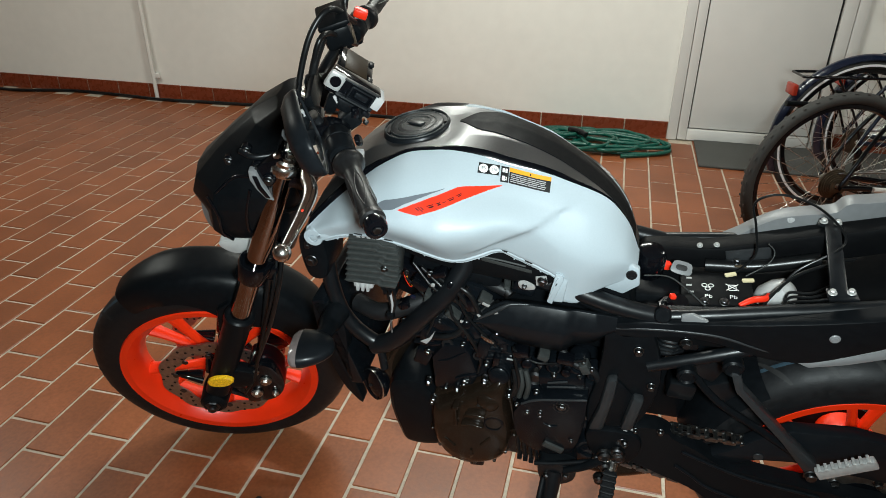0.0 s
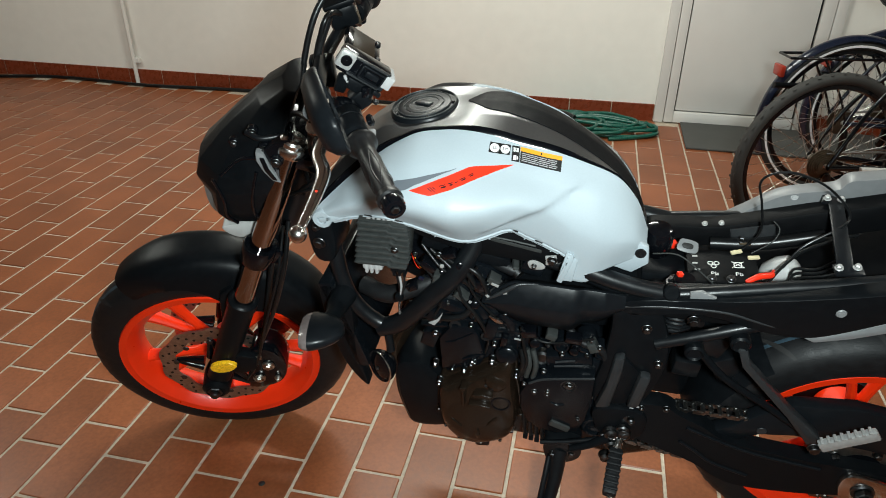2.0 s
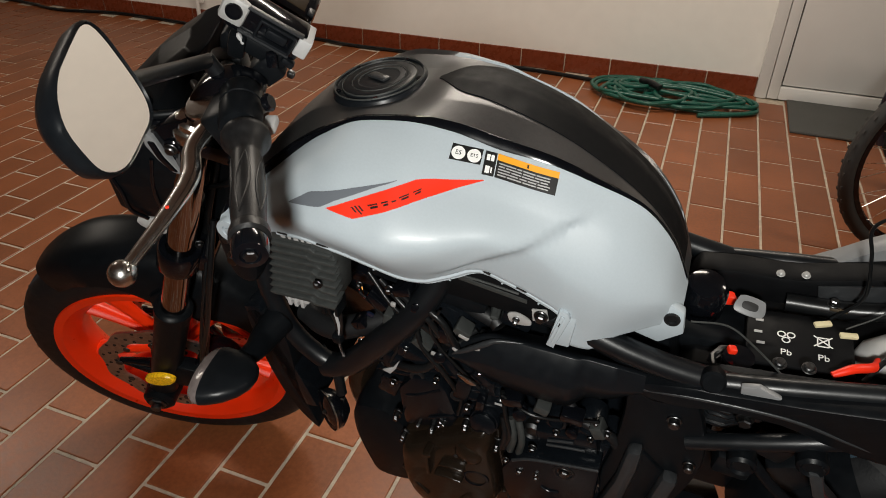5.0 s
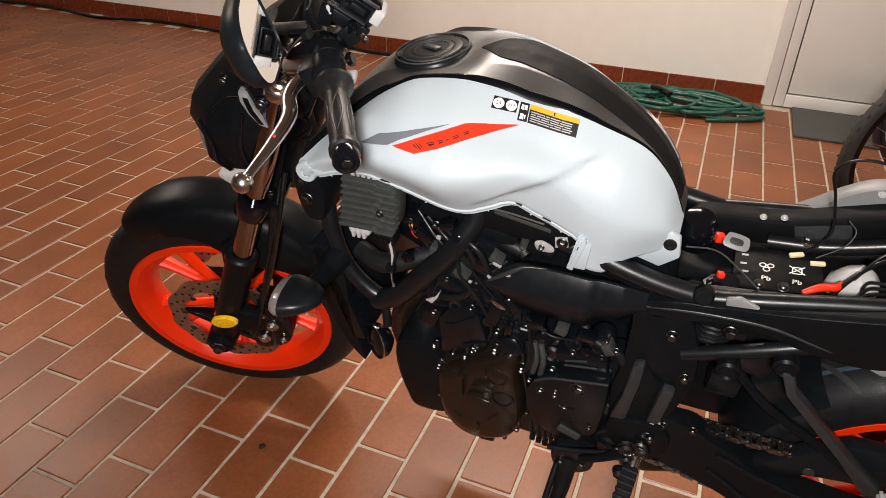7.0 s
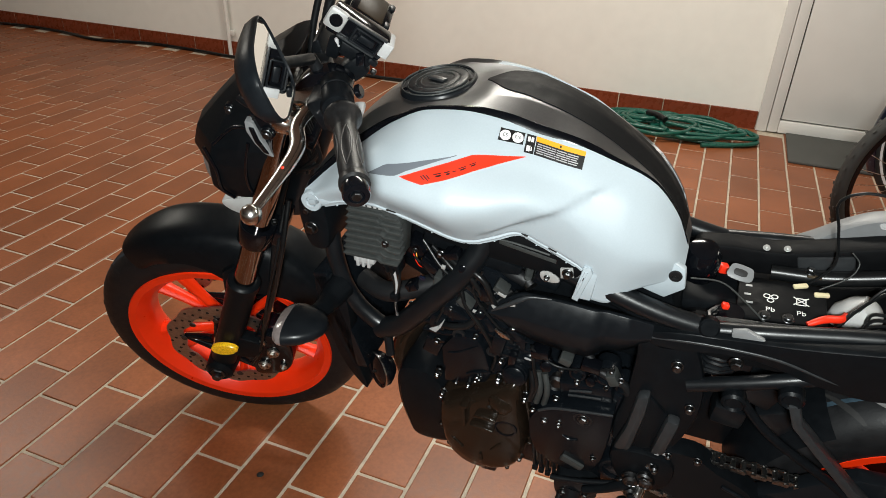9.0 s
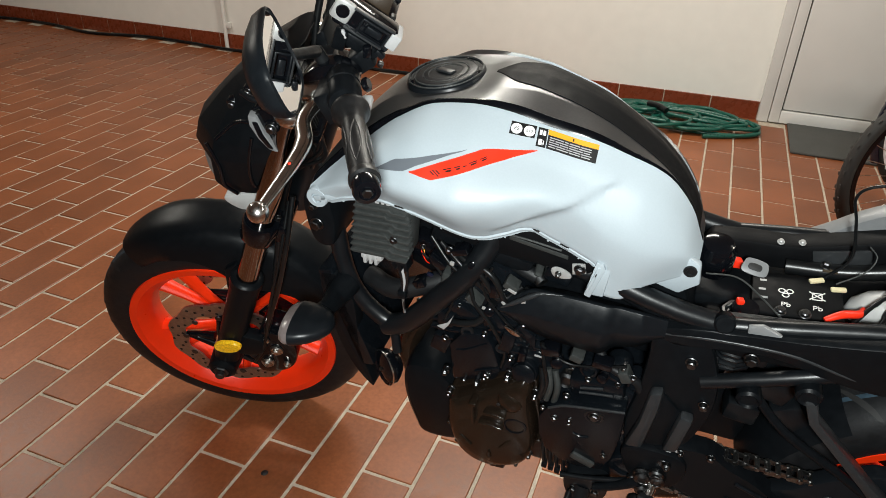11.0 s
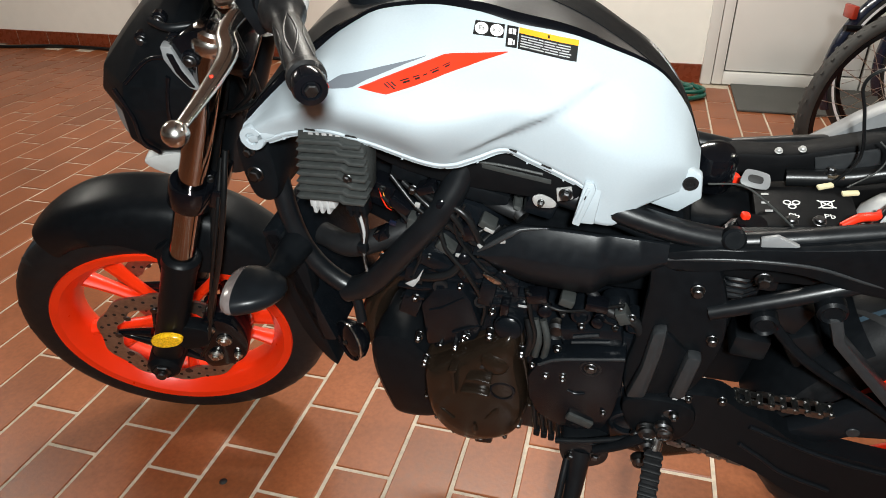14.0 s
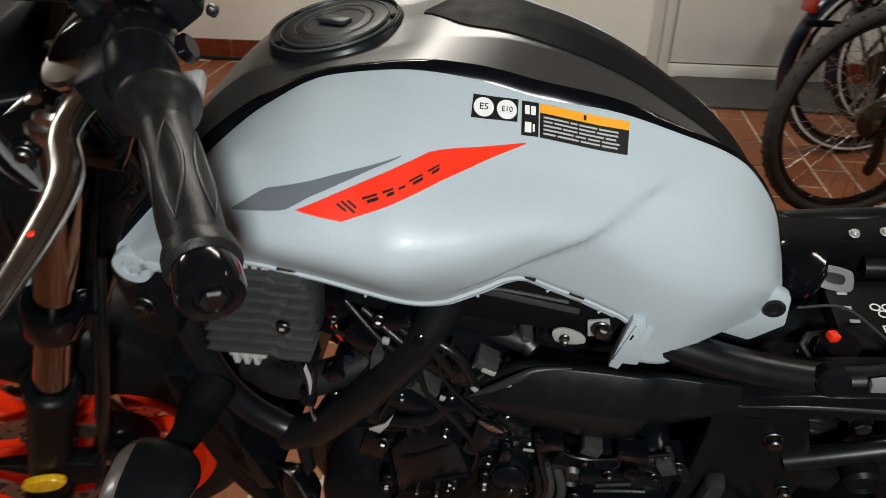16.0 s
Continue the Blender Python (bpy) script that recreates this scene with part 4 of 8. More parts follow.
# clutch lever and its perch
bm = plate(rounded([(0.345, 1.000), (0.400, 1.005), (0.425, 1.030), (0.400, 1.052), (0.365, 1.045), (0.345, 1.025)]), -0.165, -0.138, 0.006)
perch = steered("lever_perch", bm, M["gloss"], handlebar, "black clutch lever perch")
bm = bmesh.new()
sweep(bm, [(0.380, -0.168, 1.012), (0.368, -0.196, 1.012), (0.362, -0.222, 1.008), (0.371, -0.258, 1.005), (0.364, -0.300, 1.001), (0.346, -0.358, 0.994)], [0.0125, 0.0110, 0.0098, 0.0108, 0.0094, 0.0070], 14, 8, 0.62)
turned(bm, (0.343, -0.368, 0.993), (0, 1, 0), [(1e-4, -0.012)] + [(0.0125 * math.sin(math.pi * k / 12), -0.0125 * math.cos(math.pi * k / 12)) for k in range(1, 12)] + [(1e-4, 0.012)], 20)
lever = steered("clutch_lever", bm, M["alu"], perch, "polished aluminium clutch lever with ball end", 50)
bm = block(0.004, 0.003, 0.002, at=(0.3645, -0.300, 1.0072), turn=(0, 0, 15), bevel=0.001)
steered("lever_mark", bm, M["red"], lever)
bm = bmesh.new()
turned(bm, (0.361, -0.167, 1.020), (-0.25, -0.25, 1), [(1e-4, -0.008), (0.008, -0.008), (0.008, 0.0), (0.0185, 0.001), (0.0195, 0.003), (0.0195, 0.006), (0.017, 0.008), (0.008, 0.0085), (1e-4, 0.0085)], 30)
steered("cable_adjuster", bm, M["alu"], perch, "knurled bare cable adjuster wheel")
# front brake lever and master cylinder
bm = bmesh.new()
sweep(bm, [(0.382, 0.172, 1.014), (0.360, 0.215, 1.012), (0.350, 0.270, 1.002), (0.335, 0.350, 0.989)], [0.010, 0.009, 0.008, 0.006], 12, 8, 0.62)
steered("brake_lever", bm, M["alu"], handlebar, "polished brake lever", 50)
bm = merge(block(0.050, 0.085, 0.040, at=(0.385, 0.125, 1.062), turn=(0, -12, 10), bevel=0.008), block(0.056, 0.090, 0.010, at=(0.380, 0.125, 1.087), turn=(0, -12, 10), bevel=0.004))
mc = steered("brake_reservoir", bm, M["plastic"], handlebar, "black brake fluid reservoir")
steered("reservoir_window", block(0.006, 0.050, 0.022, at=(0.412, 0.118, 1.058), turn=(0, -12, 10), bevel=0.002), M["rust"], mc, "brown fluid window")

# box-shaped instrument with bright edges, above the bar clamps
IM = Matrix.Translation((0.441, -0.108, 1.079)) @ pose(0, 0, 0, 0, 39, 4)
bm = merge(block(0.080, 0.030, 0.034, at=(-0.010, -0.011, 0), bevel=0.005), block(0.050, 0.030, 0.030, at=(0.0, 0.016, -0.014), bevel=0.008))
bm.transform(IM)
meter = steered("switch_housing", bm, M["gloss"], bike, "boxy black switch housing with a bright ring and pale end cap")
for sx, sz, px, pz in ((0.058, 0.0030, -0.004, 0.0165), (0.054, 0.003, -0.006, -0.012)):
    bm = block(sx, 0.007, sz, at=(px, -0.0262, pz), bevel=0.001)
    bm.transform(IM)
    steered("edge_trim", bm, M["cast"], meter)
bm = block(0.014, 0.032, 0.022, at=(0.029, -0.012, 0.004), bevel=0.002)
bm.transform(IM)
steered("end_cap", bm, M["plug"], meter, "pale grey end cap")
bm = block(0.026, 0.010, 0.030, at=(-0.043, -0.0255, 0.005), bevel=0.005)
bm.transform(IM)
steered("ring_housing", bm, M["zinc"], meter)
bm = bmesh.new()
turned(bm, (-0.043, -0.027, 0.006), (0, -1, 0), [(1e-4, 0.0040), (0.0064, 0.0040), (0.0068, 0.0055), (0.0080, 0.0055), (0.0086, 0.0035)], 26)
bm.transform(IM)
steered("ring", bm, M["gloss"], meter, "black key hole ring")
bm = merge(block(0.038, 0.008, 0.003, at=(0.001, -0.028, 0.012), bevel=0.0012), block(0.038, 0.008, 0.003, at=(0.001, -0.028, -0.008), bevel=0.0012), block(0.003, 0.008, 0.020, at=(0.019, -0.028, 0.002), bevel=0.0012), block(0.003, 0.008, 0.020, at=(-0.017, -0.028, 0.002), bevel=0.0012), block(0.022, 0.006, 0.010, at=(0.002, -0.028, 0.002), bevel=0.0025))
bm.transform(IM)
steered("bezel", bm, M["satin"], meter)
bm = merge(block(0.052, 0.036, 0.020, at=(0.0, -0.002, -0.030), bevel=0.005), block(0.030, 0.030, 0.030, at=(0.012, -0.010, -0.046), turn=(0, 20, 0), bevel=0.006), block(0.018, 0.014, 0.030, at=(-0.026, -0.016, -0.036), turn=(10, -15, 0), bevel=0.004))
bm.transform(IM)
steered("instrument_mount", bm, M["plastic"], meter)
for at, size, turn, m in (((-0.026, -0.022, -0.024), (0.013, 0.006, 0.005), 40, "plug"), ((0.010, -0.022, -0.028), (0.012, 0.008, 0.018), -30, "gloss"), ((0.024, -0.024, -0.020), (0.014, 0.010, 0.008), 10, "satin"), ((0.034, -0.018, -0.036), (0.008, 0.008, 0.008), 0, "bolt")):
    bm = block(*size, at=at, turn=(0, turn, 0), bevel=0.0025)
    bm.transform(IM)
    steered("switch_lever", bm, M[m], meter)
# display unit behind the bars, its screen towards the rider
DM = Matrix.Translation((0.424, -0.004, 1.052)) @ pose(0, 0, 0, 0, 39, 0)
bm = merge(block(0.062, 0.080, 0.020, bevel=0.007), block(0.040, 0.056, 0.030, at=(-0.004, 0, -0.022), bevel=0.010))
bm.transform(DM)
dash = steered("display", bm, M["gloss"], bike, "black display unit with an unlit brown screen")
bm = block(0.040, 0.060, 0.003, at=(-0.002, 0, 0.0100), bevel=0.001)
bm.transform(DM)
steered("screen", bm, M["lcd"], dash, "unlit brown screen")
for py in (-0.026, 0.026):
    bm = block(0.008, 0.014, 0.004, at=(0.025, py, 0.0105), bevel=0.0015)
    bm.transform(DM)
    steered("display_button", bm, M["satin"], dash)

# left mirror, its glass turned to the rider
ML = Vector((0.51, -0.86, 0.0)).normalized()
MN = Vector((0.84, 0.455, 0.27)).normalized()
MU = (Vector((0, 0, 1)) - MN * MN.z).normalized()
MC = Vector((0.515, -0.372, 1.134))
ML = MU.cross(MN)


def mirror_ring(k, depth, n=40):
    ring = []
    for j in range(n):
        a = 2 * math.pi * j / n
        c, s = math.cos(a), math.sin(a)
        u = 0.061 * math.copysign(abs(c) ** 0.55, c) * k
        v = 0.040 * math.copysign(abs(s) ** 0.62, s) * k * (0.96 - 0.26 * c)
        ring.append(MC - ML * u + MU * v + MN * depth)
    return ring


bm = bmesh.new()
skin(bm, [mirror_ring(0.30, -0.022), mirror_ring(0.74, -0.018), mirror_ring(0.94, -0.009), mirror_ring(1.0, 0.0), mirror_ring(1.0, 0.004), mirror_ring(0.965, 0.006), mirror_ring(0.95, 0.003)])
mirror = part("mirror", bm, M["plastic"], bike, "black rear-view mirror on a stalk", 45)
bm = bmesh.new()
skin(bm, [mirror_ring(0.94, 0.0032), mirror_ring(0.94, 0.0045)])
part("mirror_glass", bm, M["mirror"], mirror, "silvered mirror glass")
bm = bmesh.new()
p0 = TURN @ Vector((0.385, -0.150, 1.036))
p1 = TURN @ Vector((0.374, -0.150, 1.063))
p2 = MC - MN * 0.018 + MU * 0.012
sweep(bm, [p1 + (p1 - p2) * 0.02, p1 + (p2 - p1) * 0.3, p1 + (p2 - p1) * 0.7, p2], [0.0075, 0.0070, 0.0070, 0.0085], 16, 4)
sweep(bm, [p0, (p0 + p1) / 2, p1 + (p1 - p0) * 0.12], [0.010, 0.0085, 0.0085], 16, 4)
part("mirror_stalk", bm, M["frame"], mirror)
bm = bmesh.new()
p0 = TURN @ Vector((0.385, 0.150, 1.045))
sweep(bm, [p0, p0 + Vector((0.012, 0.020, 0.060)), p0 + Vector((-0.006, 0.060, 0.130)), p0 + Vector((-0.010, 0.120, 0.190))], 0.006, 12, 8)
rm = part("mirror", bm, M["frame"], bike, "black rear-view mirror on a stalk", 45)
bm = bmesh.new()
c2 = p0 + Vector((-0.010, 0.160, 0.200))
skin(bm, [[c2 + Vector((dx * 1.0, 0.080 * k * math.cos(a), 0.050 * k * math.sin(a))) for a in (2 * math.pi * j / 32 for j in range(32))] for dx, k in ((-0.035, 0.3), (-0.028, 0.75), (0.0, 1.0), (0.006, 0.97))])
part("mirror_shell", bm, M["plastic"], rm)

# cables and hoses over the head
def line(name, pts, r, mat, parent=bike, label="", turn=True, steps=8):
    bm = bmesh.new()
    sweep(bm, pts, r, 10, steps)
    return (steered if turn else part)(name, bm, mat, parent, label)


line("brake_hose", [(0.415, 0.150, 1.060), (0.385, 0.100, 1.110), (0.350, 0.070, 1.085), (0.318, 0.045, 1.010), (0.300, 0.020, 0.930), (0.270, -0.020, 0.840), (0.215, -0.060, 0.700), (0.150, -0.095, 0.480), (0.115, -0.095, 0.390)], 0.0055, M["cable"], label="black rubber brake hose")
line("throttle_cable", [(0.410, 0.165, 1.010), (0.375, 0.050, 1.090), (0.345, 0.030, 1.030), (0.325, 0.015, 0.960), (0.330, -0.010, 0.880)], 0.0048, M["cable"], label="black throttle cable")
line("cable_sleeve", [(0.372, 0.048, 1.085), (0.352, 0.034, 1.045), (0.338, 0.024, 1.000)], 0.0075, M["cable"])
line("clutch_cable", [(0.361, -0.160, 1.012), (0.320, -0.100, 1.000), (0.290, -0.050, 0.950), (0.300, -0.060, 0.850), (0.330, -0.090, 0.750)], 0.0045, M["cable"], label="black clutch cable")
for k in range(3):
    line("wiring_lead", [(0.340 + 0.012 * k, -0.125, 1.000), (0.330, -0.105 - 0.006 * k, 0.950), (0.325, -0.080, 0.880 - 0.02 * k), (0.290 - 0.02 * k, -0.060, 0.800)], 0.0035, M["cable"])
line("brake_hose", [(0.255, -0.085, 0.760), (0.235, -0.125, 0.680), (0.190, -0.128, 0.560), (0.135, -0.118, 0.440), (0.120, -0.105, 0.395)], 0.0045, M["cable"])
line("sensor_lead", [(0.240, -0.075, 0.740), (0.215, -0.122, 0.650), (0.165, -0.126, 0.520), (0.110, -0.116, 0.370), (0.070, -0.108, 0.300)], 0.003, M["cable"])


# ---- middle of the motorcycle: frame, engine, radiator ----
def both(make):
    for side in (-1, 1):
        make(side)


def mirrored(pts, side):
    return [(x, -side * y, z) for x, y, z in pts]


def frame_tubes(side):
    line("frame_tube", mirrored([(0.372, -0.105, 0.800), (0.380, -0.125, 0.720), (0.392, -0.132, 0.650), (0.412, -0.134, 0.606), (0.442, -0.134, 0.574), (0.470, -0.134, 0.560)], side), 0.0145, M["frame"], turn=False)
    line("frame_tube", mirrored([(0.452, -0.134, 0.556), (0.494, -0.136, 0.580), (0.553, -0.137, 0.650), (0.602, -0.130, 0.712), (0.630, -0.108, 0.762), (0.645, -0.092, 0.805)], side), 0.0185, M["frame"], turn=False)
    line("frame_tube", mirrored([(0.370, -0.050, 0.830), (0.480, -0.090, 0.800), (0.620, -0.095, 0.775), (0.780, -0.098, 0.735), (0.900, -0.100, 0.690)], side), [0.022, 0.020, 0.018, 0.016, 0.016], M["frame"], turn=False)
    line("frame_tube", mirrored([(0.800, -0.108, 0.742), (0.860, -0.112, 0.724), (0.920, -0.112, 0.710), (0.990, -0.108, 0.700)], side), 0.0155, M["frame"], turn=False)


both(frame_tubes)
bm = plate(rounded([(0.475, 0.830), (0.560, 0.822), (0.650, 0.820), (0.772, 0.784), (0.770, 0.746), (0.690, 0.748), (0.600, 0.758), (0.520, 0.785)]), -0.119, -0.060, 0.004)
under = part("tank_underside", bm, M["pad"], bike, "dark plastic under the tank edge")
bm = bmesh.new()
sweep(bm, [(0.620, -0.1195, 0.792), (0.680, -0.1195, 0.790), (0.735, -0.1195, 0.782)], 0.0018, 6, 5)
part("edge_seal", bm, M["heat"], under)
# frame gusset with bolt at the steering head
bm = plate(rounded([(0.350, 0.815), (0.385, 0.820), (0.395, 0.770), (0.385, 0.725), (0.355, 0.725), (0.345, 0.770)]), -0.152, -0.070, 0.006)
gus = part("frame_gusset", bm, M["plastic"], bike)
for z, r in ((0.765, 0.0105), (0.800, 0.007)):
    bm = bmesh.new()
    bolt(bm, (0.366, -0.153, z), LEFT, r, 0.009)
    part("frame_bolt", bm, M["bolt"], gus)
# mounting ear of the tank cover
bm = bmesh.new()
turned(bm, (0.386, -0.160, 0.829), LEFT, [(0.0075, 0.0), (0.0075, 0.010), (0.0085, 0.012), (0.0155, 0.012), (0.0165, 0.010), (0.0165, 0.0)], 26)
ear = part("tank_ear", bm, M["silver"], bike)
bm = bmesh.new()
disc_body(bm, (0.386, -0.1615, 0.829), LEFT, 0.0074, 0.004, 0.0005, 20)
part("ear_hole", bm, M["gasket"], ear)
bm = block(0.040, 0.012, 0.010, at=(0.400, -0.166, 0.833), turn=(0, -20, 0), bevel=0.002)
part("tank_tab", bm, M["silver"], bike)
# slots pressed into the folded tank edge
for x in (0.470, 0.520, 0.700, 0.740):
    p = flank(x, 1.0)
    part("edge_slot", block(0.013, 0.002, 0.0022, at=(p.x, p.y + 0.0005, p.z - 0.0012), turn=(0, 20 if x > 0.6 else 6, 0), bevel=0), M["gasket"], bike)
# tank bracket with bolt, and the rear tab with its grommet
bm = merge(plate(rounded([(0.724, 0.752), (0.733, 0.757), (0.744, 0.754), (0.752, 0.748), (0.752, 0.741), (0.740, 0.738), (0.728, 0.740)]), -0.1275, -0.1245, 0.001), plate([(0.752, 0.767), (0.770, 0.771), (0.773, 0.754), (0.754, 0.748)], -0.1255, -0.1225, 0.001))
br = part("tank_bracket", bm, M["zinc"], bike, "bare steel tank bracket")
for p, r in (((0.764, -0.127, 0.762), 0.0078), ((0.735, -0.1275, 0.747), 0.0042)):
    bm = bmesh.new()
    bolt(bm, p, LEFT, r, 0.008)
    part("bracket_bolt", bm, M["bolt"], br)
bm = plate([(0.786, 0.782), (0.806, 0.774), (0.800, 0.7225), (0.776, 0.7225)], -0.1305, -0.120, 0.002)
corner = part("tank_corner", bm, M["silver"], bike)
for quad, y0 in (([(0.786, 0.787), (0.796, 0.785), (0.799, 0.776), (0.783, 0.722), (0.774, 0.725)], -0.1365), ([(0.789, 0.781), (0.793, 0.779), (0.780, 0.733), (0.776, 0.735)], -0.1385)):
    part("corner_flange", plate(quad, y0, -0.128, 0.0012), M["silver"], corner)
part("flange_slot", plate([(0.7878, 0.770), (0.7892, 0.7695), (0.7876, 0.764), (0.7862, 0.7645)], -0.1392, -0.138, 0.0002), M["gasket"], corner)
bm = plate([(0.838, 0.744), (0.896, 0.727), (0.921, 0.750), (0.917, 0.782), (0.900, 0.792), (0.858, 0.770)], -0.094, -0.080, 0.003)
tab = part("rear_tab", bm, M["silver"], bike, "ice-grey rear mounting tab")
bm = bmesh.new()
turned(bm, (0.905, -0.094, 0.772), LEFT, [(1e-4, 0.0), (0.0085, 0.0), (0.0092, 0.002), (0.0085, 0.004), (0.005, 0.004), (0.004, 0.002), (1e-4, 0.002)], 24)
part("grommet", bm, M["rubber"], tab)

# air box and wiring mass between the frame tubes
part("air_box", plate([(0.405, 0.800), (0.500, 0.790), (0.700, 0.790), (0.900, 0.735), (0.930, 0.640), (0.880, 0.560), (0.720, 0.560), (0.560, 0.600), (0.440, 0.660)], -0.062, 0.090, 0.010), M["plastic"], bike, "black air box")
for x, z, sx, sz, turn in ((0.520, 0.700, 0.060, 0.040, 20), (0.560, 0.660, 0.040, 0.050, -25), (0.640, 0.720, 0.050, 0.040, 10), (0.450, 0.720, 0.040, 0.060, 0), (0.720, 0.640, 0.060, 0.030, 5)):
    part("wiring_box", block(sx, 0.030, sz, at=(x, -0.076, z), turn=(0, turn, 0), bevel=0.004), M["gloss"], bike)
# voltage regulator: a finned grey casting with plugs
bm = plate([(0.452, 0.850), (0.496, 0.856), (0.530, 0.850), (0.536, 0.812), (0.530, 0.764), (0.520, 0.757), (0.442, 0.762), (0.443, 0.800)], -0.176, -0.142, 0.004)
reg = part("regulator", bm, M["heat"], bike, "grey finned voltage regulator with plugs")
for k in range(8):
    z = 0.765 + 0.0102 * k
    x0, x1 = 0.441 + 0.0012 * k, 0.534 - (0.004 if k in (0, 7) else 0.0)
    notch = 0.498 + 0.006 * (k % 3)
    bm = plate([(x0, 0.0005), (x0 + 0.006, -0.0028), (notch, -0.0028 + 0.0016), (notch + 0.005, -0.0050), (x1, -0.0046), (x1 + 0.002, -0.0004), (notch + 0.006, 0.0000), (notch + 0.001, 0.0048), (x0 + 0.005, 0.0034)], -0.1935 + 0.0018 * k, -0.172, 0.0011)
    bm.transform(pose(0, 0, z))
    part("fin", bm, M["heat"], reg)
for x, z in ((0.515, 0.800),):
    bm = bmesh.new()
    bolt(bm, (x, -0.193, z), LEFT, 0.0055, 0.005)
    part("regulator_screw", bm, M["bolt"], reg)
for k in range(6):
    bm = block(0.004 if k % 2 else 0.006, 0.0006, 0.0035, at=(0.470 + 0.0085 * k, -0.1768, 0.8475), bevel=0)
    bm2 = bm
    part("casting_mark", bm2, M["greyprint"], reg)
for x, w in ((0.468, 0.034), (0.512, 0.026)):
    bm = merge(block(w, 0.022, 0.020, at=(x, -0.170, 0.752), bevel=0.002), *[block(0.005, 0.024, 0.022, at=(x - w / 2 + 0.006 + 0.009 * k, -0.170, 0.745), bevel=0.001) for k in range(3)])
    part("plug", bm, M["plug"] if w > 0.03 else M["plastic"], reg, "pale grey cable plug" if w > 0.03 else "")
for k, dx in enumerate((0, 0.008, 0.02)):
    line("regulator_lead", [(0.500 + dx, -0.168, 0.745), (0.508 + dx * 0.4, -0.166, 0.700), (0.505, -0.164, 0.660), (0.500, -0.155, 0.620)], 0.0022, M["plug"] if k == 1 else M["cable"], turn=False)
part("lead_clip", block(0.014, 0.012, 0.014, at=(0.506, -0.166, 0.672), bevel=0.003), M["plastic"], bike)

# radiator with side panels and fan shroud
bm = block(0.028, 0.300, 0.220, bevel=0.004)
bm.transform(pose(0.385, 0, 0.560, 0, -14, 0))
rad = part("radiator", bm, M["engine"], bike, "black water radiator")
for k in range(24):
    bm = block(0.004, 0.280, 0.0022, at=(-0.015, 0, -0.098 + 0.0085 * k), bevel=0)
    bm.transform(pose(0.385, 0, 0.560, 0, -14, 0))
    part("radiator_fin", bm, M["engine"], rad)
both(lambda side: part("radiator_cover", plate(rounded([(0.350, 0.655), (0.392, 0.650), (0.404, 0.600), (0.402, 0.530), (0.404, 0.470), (0.418, 0.404), (0.408, 0.404), (0.384, 0.440), (0.366, 0.490), (0.352, 0.570)]), side * 0.124, side * 0.150, 0.007), M["plastic"], bike, "matt black radiator side cover"))
line("water_hose", [(0.420, -0.110, 0.640), (0.470, -0.128, 0.640), (0.520, -0.120, 0.655), (0.560, -0.105, 0.670)], 0.017, M["rubber"], label="black rubber water hose", turn=False)

# front turn signals
def turn_signal(side):
    c = Vector((0.386, side * 0.266, 0.662))
    o = Vector((0.22, side * 0.92, 0.28)).normalized()
    d = Vector((-1.0, side * 0.36, 0.0))
    d = (d - o * d.dot(o)).normalized()
    up = d.cross(o)

    def ring(h, k, flat=1.0):
        pts = []
        for j in range(28):
            q = 2 * math.pi * j / 28
            cq, sq = math.cos(q), math.sin(q)
            pts.append(c + d * h + o * 0.050 * k * math.copysign(abs(cq) ** 0.8, cq) + up * 0.0225 * k * flat * math.copysign(abs(sq) ** 0.8, sq) * (1.0 - 0.22 * cq))
        return pts

    bm = bmesh.new()
    skin(bm, [ring(-0.048, 0.20), ring(-0.044, 0.44), ring(-0.034, 0.68), ring(-0.018, 0.88), ring(-0.002, 0.98), ring(0.008, 1.0)])
    sig = part("turn_signal", bm, M["satin"], bike, "black front turn signal with clear lens")
    bm = bmesh.new()
    skin(bm, [ring(0.008, 0.985), ring(0.016, 0.96), ring(0.023, 0.82), ring(0.026, 0.40)])
    part("lens", bm, M["lens_grey"], sig, "pale grey ribbed lens")
    bm = bmesh.new()
    skin(bm, [ring(0.003, 0.90), ring(0.007, 0.88)])
    part("lamp_bowl", bm, M["reflect"], sig)
    root = c - o * 0.042 - d * 0.012
    bm = bmesh.new()
    sweep(bm, [root + o * 0.012, root - o * 0.020 - d * 0.010, root - o * 0.050 - d * 0.012, Vector((0.392, side * 0.140, 0.640))], [0.013, 0.015, 0.020, 0.024], 14, 6)
    part("stalk", bm, M["plastic"], sig)


both(turn_signal)

# horn
bm = bmesh.new()
turned(bm, (0.450, -0.150, 0.464), (-0.55, -0.8, 0.12), [(1e-4, -0.025), (0.018, -0.024), (0.028, -0.014), (0.0335, -0.006), (0.0335, 0.004), (0.031, 0.007), (0.027, 0.005), (0.018, 0.008), (0.008, 0.010), (1e-4, 0.010)], 36)
horn = part("horn", bm, M["gloss"], bike, "round glossy black horn")
bm = bmesh.new()
turned(bm, (0.450, -0.150, 0.464), (-0.55, -0.8, 0.12), [(0.0335, 0.003), (0.0345, 0.004), (0.0345, 0.0055), (0.0335, 0.0065)], 36)
part("horn_ring", bm, M["alu"], horn)
bm = bmesh.new()
bolt(bm, Vector((0.450, -0.150, 0.464)) + Vector((-0.55, -0.8, 0.12)).normalized() * 0.010, (-0.55, -0.8, 0.12), 0.004, 0.004)
part("horn_screw", bm, M["bolt"], horn)
line("horn_stay", [(0.470, -0.140, 0.500), (0.462, -0.130, 0.540), (0.440, -0.125, 0.580)], 0.008, M["frame"], turn=False)

